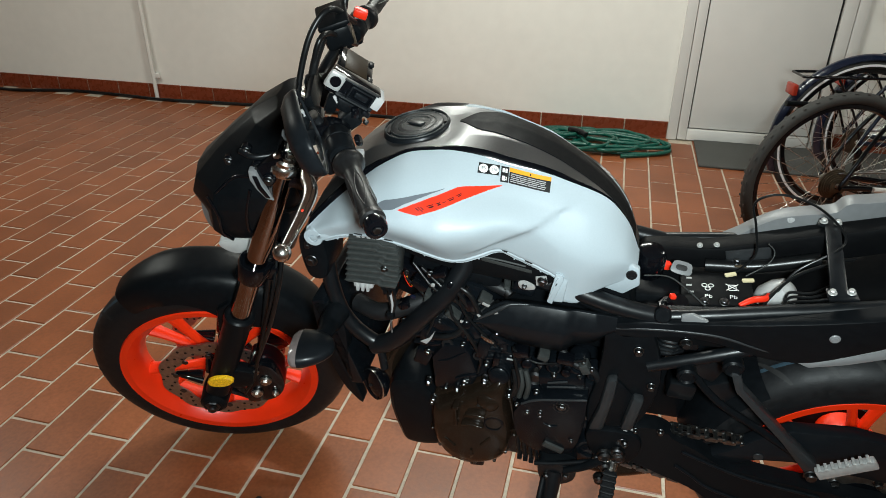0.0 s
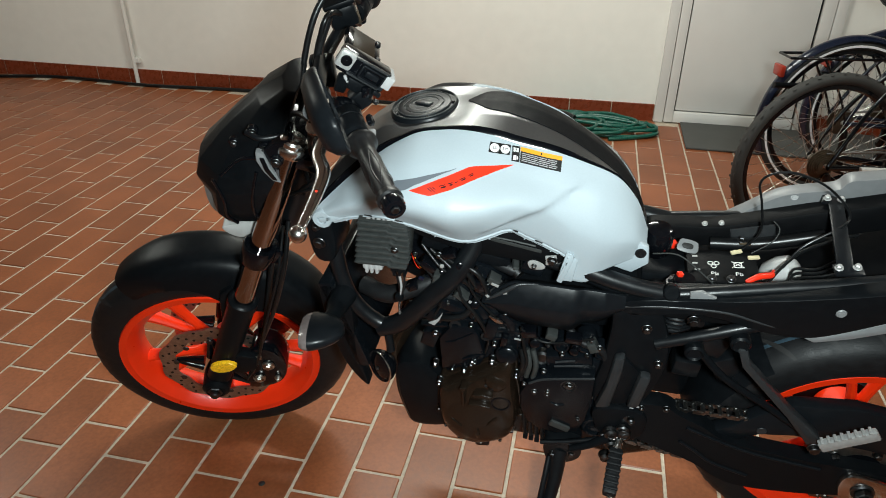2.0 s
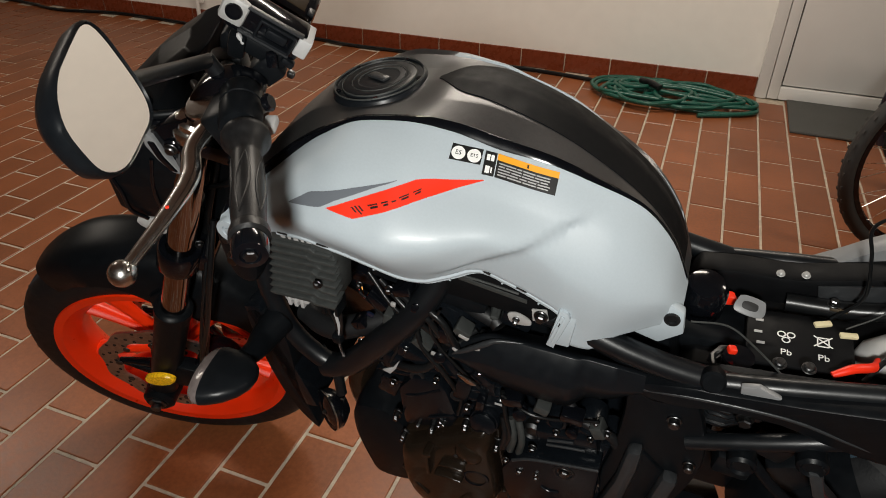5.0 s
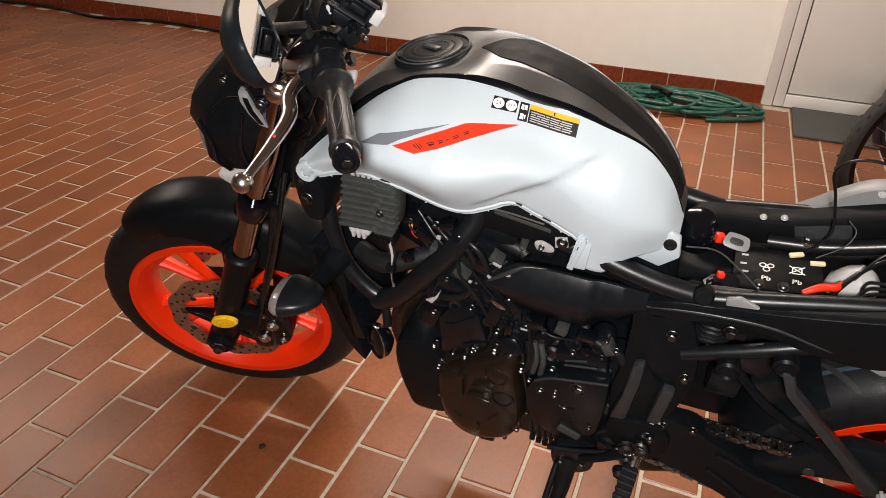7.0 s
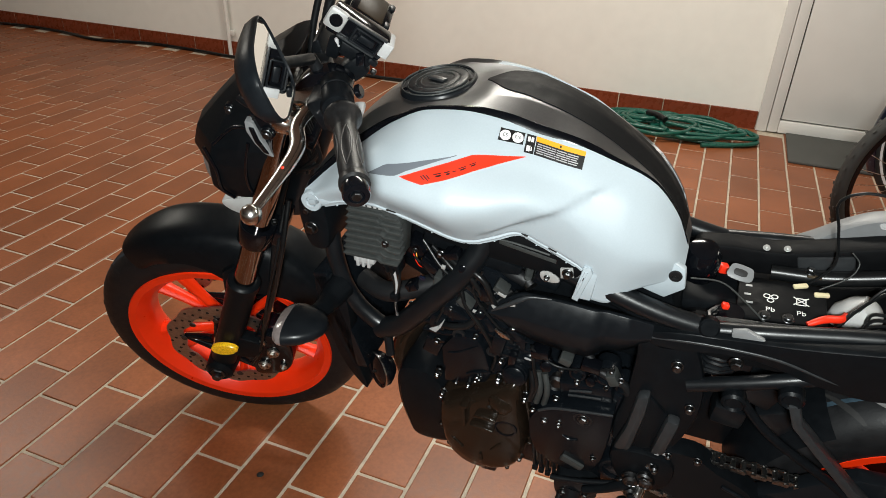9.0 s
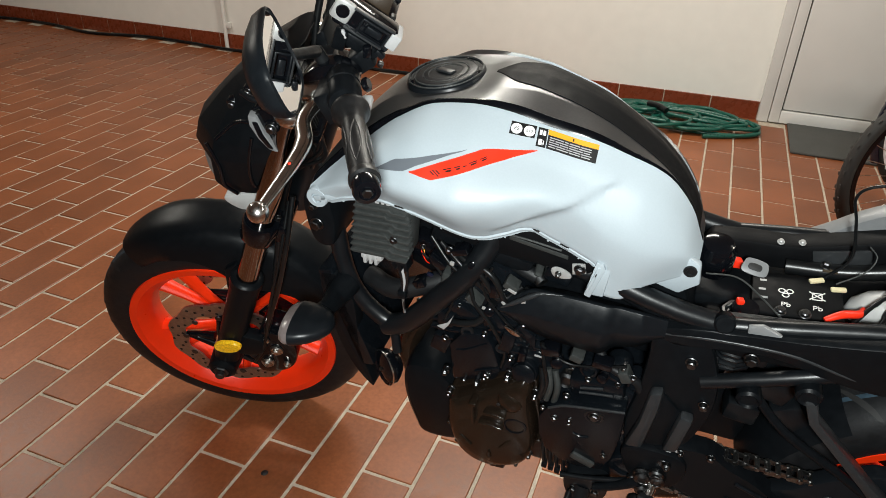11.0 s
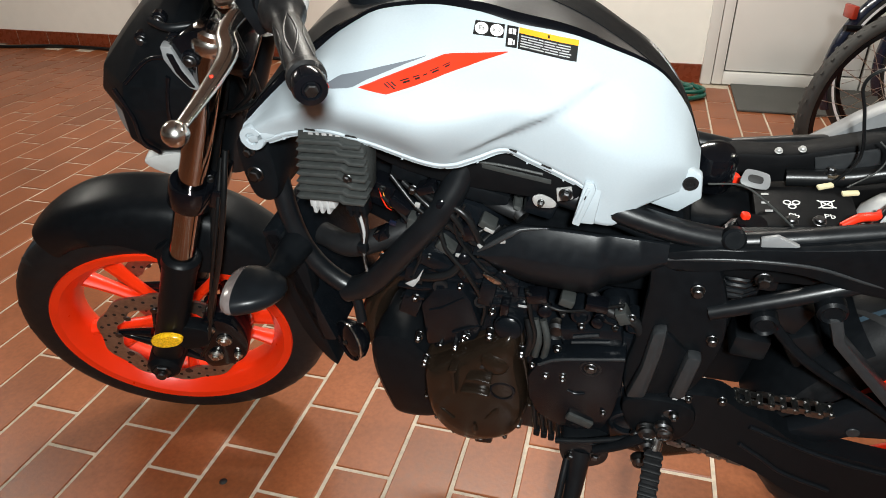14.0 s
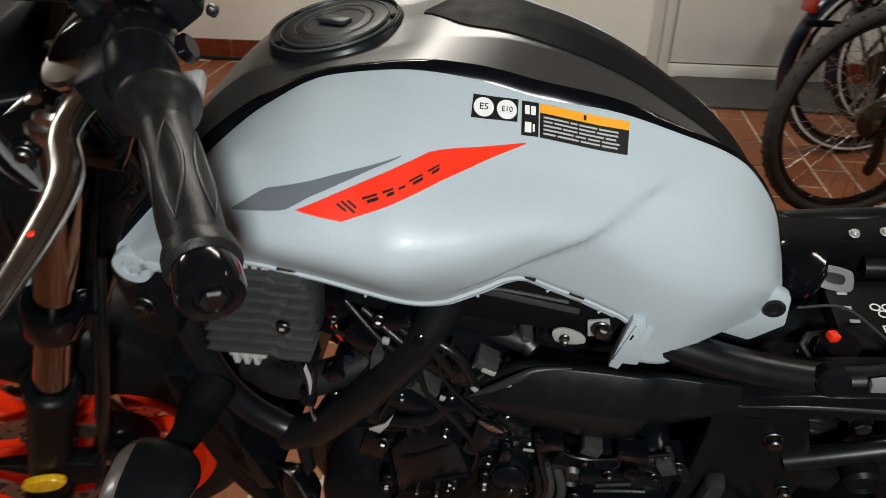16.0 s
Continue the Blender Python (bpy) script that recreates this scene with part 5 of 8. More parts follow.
# engine: cases, barrels, head
bm = plate(rounded([(0.560, 0.330), (0.620, 0.285), (0.760, 0.270), (0.900, 0.290), (0.960, 0.360), (0.950, 0.470), (0.880, 0.520), (0.760, 0.530), (0.640, 0.530), (0.575, 0.450)]), -0.118, 0.130, 0.012)
engine = part("engine_case", bm, M["engine"], bike, "black painted engine case")
bm = plate(rounded([(0.580, 0.520), (0.700, 0.540), (0.690, 0.640), (0.660, 0.720), (0.560, 0.715), (0.530, 0.620)]), -0.118, 0.125, 0.012)
part("cylinder_head", bm, M["engine"], bike, "black cylinder block and head")
for k in range(5):
    z = 0.545 + 0.020 * k
    bm = plate(rounded([(0.552 - 0.004 * k, z), (0.705 - 0.004 * k, z + 0.010), (0.703 - 0.004 * k, z + 0.016), (0.550 - 0.004 * k, z + 0.006)], 2), -0.124, -0.110, 0.001)
    part("cooling_rib", bm, M["engine"], engine)
bm = plate([(0.566, 0.548), (0.590, 0.585), (0.629, 0.592), (0.642, 0.570), (0.656, 0.514), (0.646, 0.487), (0.600, 0.470), (0.569, 0.462)], -0.136, -0.110, 0.006)
cam_chain = part("cam_cover", bm, M["engine"], bike, "black faceted cam chain cover")
line("cast_ridge", [(0.580, -0.136, 0.541), (0.600, -0.137, 0.550), (0.632, -0.136, 0.574)], 0.0022, M["engine"], cam_chain, turn=False)
line("cast_ridge", [(0.612, -0.136, 0.500), (0.632, -0.137, 0.512), (0.652, -0.135, 0.521)], 0.0026, M["engine"], cam_chain, turn=False)
bm = bmesh.new()
turned(bm, (0.713, -0.100, 0.554), (0, -1, 0.1), [(0.030, 0), (0.030, 0.018), (0.027, 0.023), (0.024, 0.021), (0.012, 0.020), (0.010, 0.022), (1e-4, 0.022)], 36)
cap_part = part("side_cap", bm, M["engine"], engine)
part("print_bar", block(0.012, 0.0008, 0.004, at=(0.714, -0.124, 0.562), turn=(0, 3, 0), bevel=0), M["greyprint"], cap_part)
# castings, hoses and brackets on the head
for x, z, sx, sz, y, turn in ((0.592, 0.628, 0.050, 0.022, -0.122, 25), (0.640, 0.618, 0.034, 0.030, -0.120, -30), (0.665, 0.585, 0.022, 0.044, -0.124, 12), (0.690, 0.612, 0.030, 0.018, -0.118, 40), (0.560, 0.600, 0.028, 0.030, -0.120, 10), (0.545, 0.530, 0.030, 0.040, -0.112, 20), (0.700, 0.590, 0.016, 0.030, -0.112, 0)):
    part("casting", block(sx, 0.024, sz, at=(x, y, z), turn=(0, turn, 0), bevel=0.003), M["engine"], engine)
line("coolant_pipe", [(0.560, -0.128, 0.596), (0.590, -0.136, 0.606), (0.620, -0.136, 0.622), (0.640, -0.126, 0.660)], 0.006, M["cable"], engine, turn=False)
line("spark_lead", [(0.600, -0.126, 0.700), (0.612, -0.136, 0.660), (0.640, -0.138, 0.620), (0.660, -0.130, 0.560), (0.655, -0.130, 0.520)], 0.0035, M["cable"], engine, turn=False)
for x, z, r in ((0.598, 0.585, 0.011), (0.655, 0.566, 0.009)):
    bm = bmesh.new()
    turned(bm, (x, -0.128, z), (0, -1, 0.1), [(r * 0.6, 0), (r, 0.001), (r * 1.05, 0.004), (r, 0.006), (r * 0.6, 0.006), (r * 0.5, 0.002), (1e-4, 0.002)], 24)
    part("grommet", bm, M["rubber"], engine)
for p, r in (((0.558, -0.134, 0.478), 0.0060), ((0.563, -0.134, 0.423), 0.0052), ((0.615, -0.134, 0.471), 0.0042), ((0.617, -0.134, 0.458), 0.0036), ((0.629, -0.134, 0.493), 0.0040), ((0.636, -0.134, 0.500), 0.0036), ((0.669, -0.136, 0.507), 0.0058), ((0.673, -0.134, 0.557), 0.0046), ((0.716, -0.136, 0.479), 0.0048), ((0.629, -0.134, 0.598), 0.0040), ((0.592, -0.130, 0.470), 0.0036), ((0.690, -0.126, 0.632), 0.0040)):
    bm = bmesh.new()
    bolt(bm, p, LEFT, r, 0.010)
    part("engine_bolt", bm, M["bolt"], engine)
# bronze generator cover: a round-shouldered casting with a neck, raised round, pocket, ribs and sight glass
outline = rounded([(0.565, 0.427), (0.560, 0.396), (0.561, 0.349), (0.574, 0.297), (0.602, 0.265), (0.641, 0.256), (0.680, 0.273), (0.708, 0.306), (0.724, 0.351), (0.725, 0.400), (0.716, 0.463), (0.713, 0.511), (0.703, 0.530), (0.686, 0.519), (0.665, 0.500), (0.612, 0.461), (0.582, 0.439)], 4)
stator = part("generator_cover", shell(outline, [(-0.100, 1.035, 0, 0), (-0.126, 1.035, 0, 0), (-0.128, 1.02, 0, 0), (-0.1285, 0.985, 0, 0), (-0.140, 0.975, 0, 0), (-0.150, 0.94, 0, 0), (-0.157, 0.88, 0, -0.001), (-0.161, 0.76, 0, -0.002), (-0.163, 0.50, 0, -0.003), (-0.164, 0.15, 0, -0.004)]), M["bronze"], bike, "bronze-brown engine generator cover", 32)
bm = bmesh.new()
turned(bm, (0.645, -0.152, 0.352), LEFT, [(0.074, 0.0), (0.072, 0.006), (0.066, 0.010), (0.054, 0.0130), (0.030, 0.0150), (1e-4, 0.0155)], 56)
part("cover_dome", bm, M["bronze"], stator, sharp=60)
bm = bmesh.new()
turned(bm, (0.680, -0.140, 0.470), (-0.05, -1, 0.12), [(0.026, 0.0), (0.0245, 0.012), (0.021, 0.021), (0.014, 0.026), (1e-4, 0.0275)], 36)
part("raised_round", bm, M["bronze"], stator, sharp=60)
bm = bmesh.new()
disc_body(bm, (0.662, -0.1635, 0.466), LEFT, 0.0034, 0.002, 0.0004, 14)
part("blind_hole", bm, M["gasket"], stator)
for outline_q, y0 in (([(0.638, 0.4445), (0.656, 0.4475), (0.676, 0.4440), (0.676, 0.4400), (0.656, 0.4430), (0.638, 0.4400)], -0.1740), ([(0.629, 0.4165), (0.650, 0.4200), (0.673, 0.4165), (0.673, 0.4115), (0.650, 0.4150), (0.629, 0.4115)], -0.1765), ([(0.6155, 0.457), (0.6205, 0.457), (0.6215, 0.403), (0.6160, 0.403)], -0.1735), ([(0.612, 0.459), (0.625, 0.462), (0.625, 0.454), (0.612, 0.451)], -0.1745)):
    part("cover_rib", plate(outline_q, y0, -0.150, 0.0022, 3), M["bronze"], stator)
part("pocket", plate([(0.637, 0.440), (0.675, 0.440), (0.673, 0.4165), (0.630, 0.4165)], -0.1665, -0.150, 0.001), M["bronze"], stator)
for pts in ([(0.581, -0.158, 0.357), (0.596, -0.163, 0.348), (0.613, -0.168, 0.334)], [(0.690, -0.160, 0.385), (0.680, -0.165, 0.368), (0.667, -0.169, 0.350)], [(0.647, -0.168, 0.331), (0.6465, -0.167, 0.316), (0.646, -0.164, 0.300)], [(0.634, -0.153, 0.286), (0.646, -0.154, 0.284), (0.658, -0.153, 0.287)], [(0.590, -0.150, 0.300), (0.604, -0.152, 0.286), (0.618, -0.152, 0.278)]):
    line("cast_rib", pts, [0.0024, 0.0050, 0.0024], M["bronze"], stator, turn=False, steps=5)
bm = bmesh.new()
turned(bm, (0.689, -0.146, 0.415), (0.12, -1, 0.05), [(0.0205, 0), (0.0205, 0.014), (0.0190, 0.0175), (0.0160, 0.0180), (0.0150, 0.0140), (1e-4, 0.0125)], 36)
sight = part("sight_ring", bm, M["engine"], stator, "black oil sight glass ring")
bm = bmesh.new()
turned(bm, (0.689, -0.158, 0.415), (0.12, -1, 0.05), [(0.0145, 0.0008), (0.010, 0.0022), (1e-4, 0.0030)], 28)
part("sight_glass", bm, M["gloss"], sight)
bm = bmesh.new()
turned(bm, (0.696, -0.100, 0.520), (0, -1, 0.25), [(0.022, 0), (0.022, 0.034), (0.0205, 0.038), (0.019, 0.0385), (0.0185, 0.044), (0.014, 0.047), (1e-4, 0.048)], 32)
part("neck_cap", bm, M["engine"], stator)
for k, (x, z, r) in enumerate(((0.558, 0.481, 0.0056), (0.565, 0.430, 0.0056), (0.615, 0.474, 0.0052), (0.612, 0.455, 0.0036), (0.631, 0.501, 0.0048), (0.669, 0.512, 0.0058), (0.716, 0.483, 0.0050), (0.560, 0.342, 0.0050), (0.574, 0.292, 0.0050), (0.602, 0.260, 0.0050), (0.648, 0.251, 0.0056), (0.690, 0.270, 0.0050), (0.712, 0.306, 0.0060), (0.729, 0.365, 0.0050))):
    bm = bmesh.new()
    bolt(bm, (x, -0.128, z), LEFT, r, 0.014)
    part("cover_bolt", bm, M["bolt"] if k in (0, 1, 2, 3, 4, 5, 6, 10, 12) else M["bronze"], stator)
part("drain_lug", plate([(0.632, 0.258), (0.668, 0.262), (0.666, 0.232), (0.636, 0.228)], -0.134, -0.110, 0.004), M["engine"], stator)
# exhaust shield at the front of the engine
bm = shell(rounded([(0.470, 0.440), (0.463, 0.370), (0.478, 0.290), (0.497, 0.250), (0.560, 0.256), (0.590, 0.290), (0.580, 0.380), (0.545, 0.440), (0.510, 0.455)], 5), [(-0.125, 0.80, 0, 0), (-0.118, 0.95, 0, 0), (-0.100, 1.0, 0, 0), (0.090, 1.0, 0, 0), (0.105, 0.9, 0, 0)])
shield = part("exhaust_shield", bm, M["plastic"], bike, "matt black shield over the exhaust pipes")
line("exhaust_pipe", [(0.540, -0.050, 0.560), (0.480, -0.055, 0.500), (0.450, -0.055, 0.400), (0.500, -0.050, 0.280), (0.620, -0.030, 0.220), (0.800, 0.020, 0.190), (0.950, 0.050, 0.180)], 0.021, M["bronze"], label="dull brown exhaust pipe", turn=False)
line("exhaust_pipe", [(0.540, 0.050, 0.560), (0.480, 0.055, 0.500), (0.450, 0.055, 0.400), (0.500, 0.050, 0.280), (0.620, 0.030, 0.220), (0.800, 0.030, 0.190)], 0.021, M["bronze"], turn=False)
bm = bmesh.new()
sweep(bm, [(0.860, -0.010, 0.185), (0.930, 0.0, 0.190), (1.000, 0.020, 0.195), (1.060, 0.040, 0.200)], [0.040, 0.062, 0.062, 0.045], 24, 6, 0.8)
part("exhaust_box", bm, M["bronze"], bike, "dull brown exhaust collector box")
# sprocket cover with bolts and ribs
bm = plate([(0.738, 0.468), (0.750, 0.480), (0.768, 0.490), (0.811, 0.501), (0.862, 0.512), (0.862, 0.442), (0.855, 0.385), (0.843, 0.345), (0.800, 0.332), (0.768, 0.340), (0.742, 0.360), (0.729, 0.394), (0.726, 0.440)], -0.148, -0.112, 0.004)
spro = part("sprocket_cover", bm, M["engine"], bike, "black sprocket cover")
for x, z, r in ((0.816, 0.481, 0.0090), (0.753, 0.451, 0.006), (0.778, 0.457, 0.0045), (0.778, 0.448, 0.0045), (0.841, 0.388, 0.005), (0.733, 0.470, 0.0045)):
    bm = bmesh.new()
    bolt(bm, (x, -0.147, z), LEFT, r, 0.006)
    part("cover_bolt", bm, M["bolt"], spro)
bm = bmesh.new()
turned(bm, (0.816, -0.147, 0.481), LEFT, [(0.0125, 0), (0.0125, 0.002), (0.0155, 0.002), (0.016, 0)], 26)
part("bolt_seat", bm, M["frame"], spro)
# highlight on the cover's upper edge, drawn as a lighter grey bead
line("cover_edge", [(0.742, -0.146, 0.470), (0.768, -0.1475, 0.488), (0.811, -0.1475, 0.499), (0.861, -0.1475, 0.510)], 0.0024, M["cast"], spro, turn=False)
for z0, x0, x1 in ((0.516, 0.786, 0.838), (0.527, 0.787, 0.822)):
    line("case_rib", [(x0, -0.132, z0 - 0.004), ((x0 + x1) / 2, -0.132, z0 + 0.002), (x1, -0.132, z0 + 0.007)], 0.0022, M["cast"], engine, turn=False)
part("case_shelf", block(0.085, 0.040, 0.034, at=(0.812, -0.110, 0.524), turn=(0, -9, 0), bevel=0.004), M["engine"], engine)
part("case_pad", block(0.042, 0.012, 0.016, at=(0.808, -0.147, 0.361), turn=(0, 22, 0), bevel=0.003), M["heat"], spro)
bm = bmesh.new()
turned(bm, (0.880, -0.118, 0.352), LEFT, [(0.030, 0), (0.030, 0.014), (0.027, 0.017), (0.022, 0.017), (0.0205, 0.012), (0.010, 0.011), (1e-4, 0.011)], 36)
part("shaft_cover", bm, M["engine"], bike, "black round shaft cover")
for x, z, r in ((0.907, 0.360, 0.0135), (0.932, 0.364, 0.0125), (0.911, 0.328, 0.0120), (0.905, 0.284, 0.0120)):
    bm = bmesh.new()
    turned(bm, (x, -0.142, z), (0.1, -1, 0.15), [(r * 1.1, 0), (r * 1.15, 0.004), (r, 0.008), (r * 0.92, 0.013), (r * 0.5, 0.016), (r * 0.42, 0.0145), (1e-4, 0.0145)], 26)
    part("pivot_end", bm, M["bolt"], bike, "bright metal pivot end")
line("cast_arc", [(0.786, -0.148, 0.426), (0.798, -0.149, 0.422), (0.812, -0.148, 0.425)], 0.0024, M["engine"], spro, turn=False)
bm = bmesh.new()
turned(bm, (0.762, -0.106, 0.517), (0, -1, 0.12), [(0.013, 0), (0.0145, 0.004), (0.015, 0.016), (0.0115, 0.021), (0.009, 0.017), (1e-4, 0.017)], 28)
part("oil_plug", bm, M["bolt"], engine, "bright metal oil plug")
for k, (x, z, r) in enumerate(((0.795, 0.556, 0.016), (0.838, 0.566, 0.020), (0.866, 0.548, 0.012))):
    bm = bmesh.new()
    turned(bm, (x, -0.090, z), (0, -1, 0.1), [(r, 0), (r, 0.030), (r * 0.85, 0.036), (r * 0.62, 0.037), (r * 0.5, 0.032), (1e-4, 0.032)], 26)
    part("engine_boss", bm, M["engine"], engine)
for p, r in (((0.797, -0.130, 0.548), 0.0048), ((0.767, -0.132, 0.497), 0.006), ((0.862, -0.128, 0.575), 0.005), ((0.846, -0.126, 0.590), 0.004), ((0.740, -0.130, 0.500), 0.004)):
    bm = bmesh.new()
    bolt(bm, p, LEFT, r, 0.008)
    part("engine_bolt", bm, M["bolt"], engine)
line("breather_hose", [(0.800, -0.110, 0.600), (0.830, -0.122, 0.575), (0.868, -0.124, 0.560), (0.880, -0.116, 0.520)], 0.007, M["rubber"], engine, turn=False)
line("sensor_lead", [(0.720, -0.128, 0.600), (0.728, -0.138, 0.560), (0.735, -0.140, 0.520), (0.726, -0.138, 0.480)], 0.0032, M["cable"], engine, turn=False)
for k in range(3):
    line("starter_lead", [(0.722 + 0.011 * k, -0.128, 0.545), (0.728 + 0.012 * k, -0.138, 0.515), (0.722 + 0.013 * k, -0.136, 0.478)], 0.0052, M["cable"] if k == 0 else M["heat"], turn=False)
for k in range(4):
    line("drain_hose", [(0.735 + 0.012 * k, -0.130, 0.360), (0.738 + 0.012 * k, -0.134, 0.322), (0.742 + 0.012 * k, -0.134, 0.292 - 0.004 * k)], 0.0038, M["cable"], turn=False)
    part("hose_clip", block(0.010, 0.012, 0.014, at=(0.742 + 0.012 * k, -0.134, 0.294 - 0.003 * k), bevel=0.002), M["plastic"], bike)
# air duct cover
bm = bmesh.new()
rings = []
for x in np.linspace(0.648, 0.892, 34):
    top = curve([0.648, 0.708, 0.76, 0.83, 0.892], [0.662, 0.706, 0.708, 0.705, 0.702], x)
    low = curve([0.648, 0.690, 0.74, 0.80, 0.85, 0.892], [0.652, 0.618, 0.607, 0.604, 0.615, 0.652], x)
    out = 0.136 + 0.008 * math.sin(math.pi / 2 * min(1.0, (x - 0.648) / 0.110))
    step = 0.0045 * float(np.clip((x - 0.812) / 0.012, 0, 1))
    h = top - low
    ring = [(-0.085, top - 0.030), (-0.110, top - 0.012), (-out + 0.020 + step, top - 0.001), (-out + 0.014 + step, top), (-out + 0.0125 + step, top - 0.01 * h), (-out - 0.001 + step, top - 0.40 * h), (-out - 0.0015 + step, top - 0.43 * h), (-out + 0.001 + step, top - 0.64 * h), (-out + 0.012 + step, low + 0.06 * h), (-out + 0.024, low), (-0.085, low + 0.004)]
    # the rear end leans under, behind a crease
    lean = 0.016 * float(np.clip((x - 0.806) / 0.020, 0, 1))
    rings.append([Vector((x, y + (lean * (top - z) / h if y < -0.112 else 0.0), z)) for y, z in ring])
skin(bm, rings)
scoop = part("air_duct_cover", bm, M["satin"], bike, "satin black moulded air duct cover", 45)
# highlight along the front ridge, painted as a thin grey bead
bm = bmesh.new()
sweep(bm, [(0.655, -0.1375, 0.664), (0.674, -0.1400, 0.681), (0.698, -0.1380, 0.699), (0.714, -0.1340, 0.7065), (0.745, -0.1290, 0.7080)], [0.0012, 0.0036, 0.0042, 0.0032, 0.0010], 12, 6)
part("duct_edge", bm, M["cast"], scoop)
bm = plate(rounded([(0.662, 0.630), (0.674, 0.627), (0.688, 0.617), (0.676, 0.616)]), -0.143, -0.139, 0.001)
part("duct_clip", bm, M["steel"], scoop, "pale grey clip")
# throttle body clutter between tank and duct
for k, (x, z, sx, sz, m) in enumerate(((0.660, 0.735, 0.060, 0.024, "plastic"), (0.690, 0.760, 0.050, 0.030, "plastic"), (0.730, 0.728, 0.040, 0.030, "engine"), (0.560, 0.760, 0.050, 0.030, "plastic"), (0.595, 0.735, 0.040, 0.024, "engine"), (0.700, 0.722, 0.013, 0.010, "heat"))):
    part("throttle_part", block(sx, 0.060, sz, at=(x, -0.085, z), turn=(0, 18, 6), bevel=0.005), M[m], bike)
bm = bmesh.new()
sweep(bm, [(0.640, -0.095, 0.742), (0.668, -0.102, 0.724), (0.700, -0.106, 0.712)], 0.011, 12, 5)
part("fuel_hose", bm, M["rubber"], bike)
bm = bmesh.new()
turned(bm, (0.700, -0.104, 0.714), (0.7, -0.5, -0.4), [(0.007, 0), (0.011, 0.002), (0.011, 0.014), (0.007, 0.016), (1e-4, 0.016)], 20)
part("hose_fitting", bm, M["bolt"], bike)
bm = plate([(0.660, 0.790), (0.745, 0.775), (0.745, 0.768), (0.660, 0.783)], -0.120, -0.110, 0.001)
part("heat_strip", bm, M["heat"], bike)
for k in range(4):
    line("engine_lead", [(0.540 + 0.015 * k, -0.120, 0.760 - 0.008 * k), (0.580 + 0.02 * k, -0.135, 0.720), (0.620 + 0.015 * k, -0.128, 0.690 - 0.01 * k), (0.660 + 0.01 * k, -0.110, 0.690)], 0.003 + 0.0006 * k, M["cable"], turn=False)
for p, r in (((0.572, -0.128, 0.748), 0.006), ((0.560, -0.118, 0.640), 0.006), ((0.632, -0.120, 0.690), 0.005), ((0.560, -0.132, 0.560), 0.006)):
    bm = bmesh.new()
    bolt(bm, p, LEFT, r, 0.008)
    part("frame_bolt", bm, M["bolt"], bike)
part("hanger", plate([(0.548, 0.590), (0.566, 0.602), (0.578, 0.622), (0.570, 0.600), (0.560, 0.585)], -0.140, -0.137, 0.001), M["plug"], bike, "bare pale metal hanger")

# tag, coloured leads and bare metal bits beside the throttle bodies
part("lead_tag", block(0.010, 0.003, 0.008, at=(0.537, -0.128, 0.688), turn=(0, 20, 0), bevel=0.0008), M["blue"], bike, "small blue lead tag")
line("coloured_lead", [(0.520, -0.118, 0.735), (0.525, -0.124, 0.724), (0.530, -0.123, 0.710), (0.533, -0.118, 0.702)], 0.0008, M["red"], turn=False)
line("coloured_lead", [(0.524, -0.116, 0.732), (0.529, -0.123, 0.722), (0.535, -0.122, 0.710), (0.540, -0.116, 0.704)], 0.0008, M["orange"], turn=False)
for x, z, sx, sz, turn in ((0.671, 0.701, 0.014, 0.006, 25), (0.688, 0.686, 0.008, 0.008, -15), (0.659, 0.672, 0.010, 0.005, 50), (0.578, 0.729, 0.007, 0.007, 10), (0.604, 0.712, 0.012, 0.003, -30), (0.628, 0.652, 0.008, 0.005, 15)):
    part("metal_tab", block(sx, 0.004, sz, at=(x, -0.136, z), turn=(0, turn, 0), bevel=0.0012), M["zinc"], bike)

# small connectors, clamps and stubs between the tubes and on the engine top
for x, z, sx, sz, turn, m in ((0.552, 0.722, 0.030, 0.014, 35, "gloss"), (0.590, 0.752, 0.024, 0.012, -20, "gloss"), (0.566, 0.690, 0.014, 0.030, 10, "heat"), (0.520, 0.668, 0.020, 0.014, -30, "gloss"), (0.610, 0.660, 0.026, 0.014, 40, "heat"), (0.642, 0.690, 0.016, 0.024, -15, "gloss"), (0.668, 0.706, 0.022, 0.012, 30, "heat"), (0.735, 0.590, 0.028, 0.016, -12, "gloss"), (0.775, 0.590, 0.020, 0.014, 18, "heat"), (0.815, 0.588, 0.030, 0.014, 5, "gloss"), (0.850, 0.575, 0.016, 0.022, -25, "heat"), (0.690, 0.560, 0.012, 0.026, 8, "gloss")):
    part("connector", block(sx, 0.022, sz, at=(x, -0.126, z), turn=(0, turn, 0), bevel=0.002), M[m], bike)
for x, z, r, d in ((0.575, 0.700, 0.009, (0.6, -0.7, 0.3)), (0.605, 0.730, 0.008, (0.3, -0.9, 0.2)), (0.548, 0.640, 0.010, (-0.4, -0.8, 0.2)), (0.632, 0.640, 0.008, (0.2, -0.9, 0.4)), (0.745, 0.566, 0.009, (0.1, -1, 0.3)), (0.822, 0.560, 0.008, (-0.2, -1, 0.2))):
    bm = bmesh.new()
    turned(bm, (x, -0.118, z), d, [(r * 0.7, 0), (r, 0.002), (r, 0.010), (r * 0.8, 0.011), (r * 0.8, 0.018), (r, 0.019), (r, 0.023), (r * 0.6, 0.025), (1e-4, 0.025)], 22)
    part("hose_stub", bm, M["gloss"], bike)
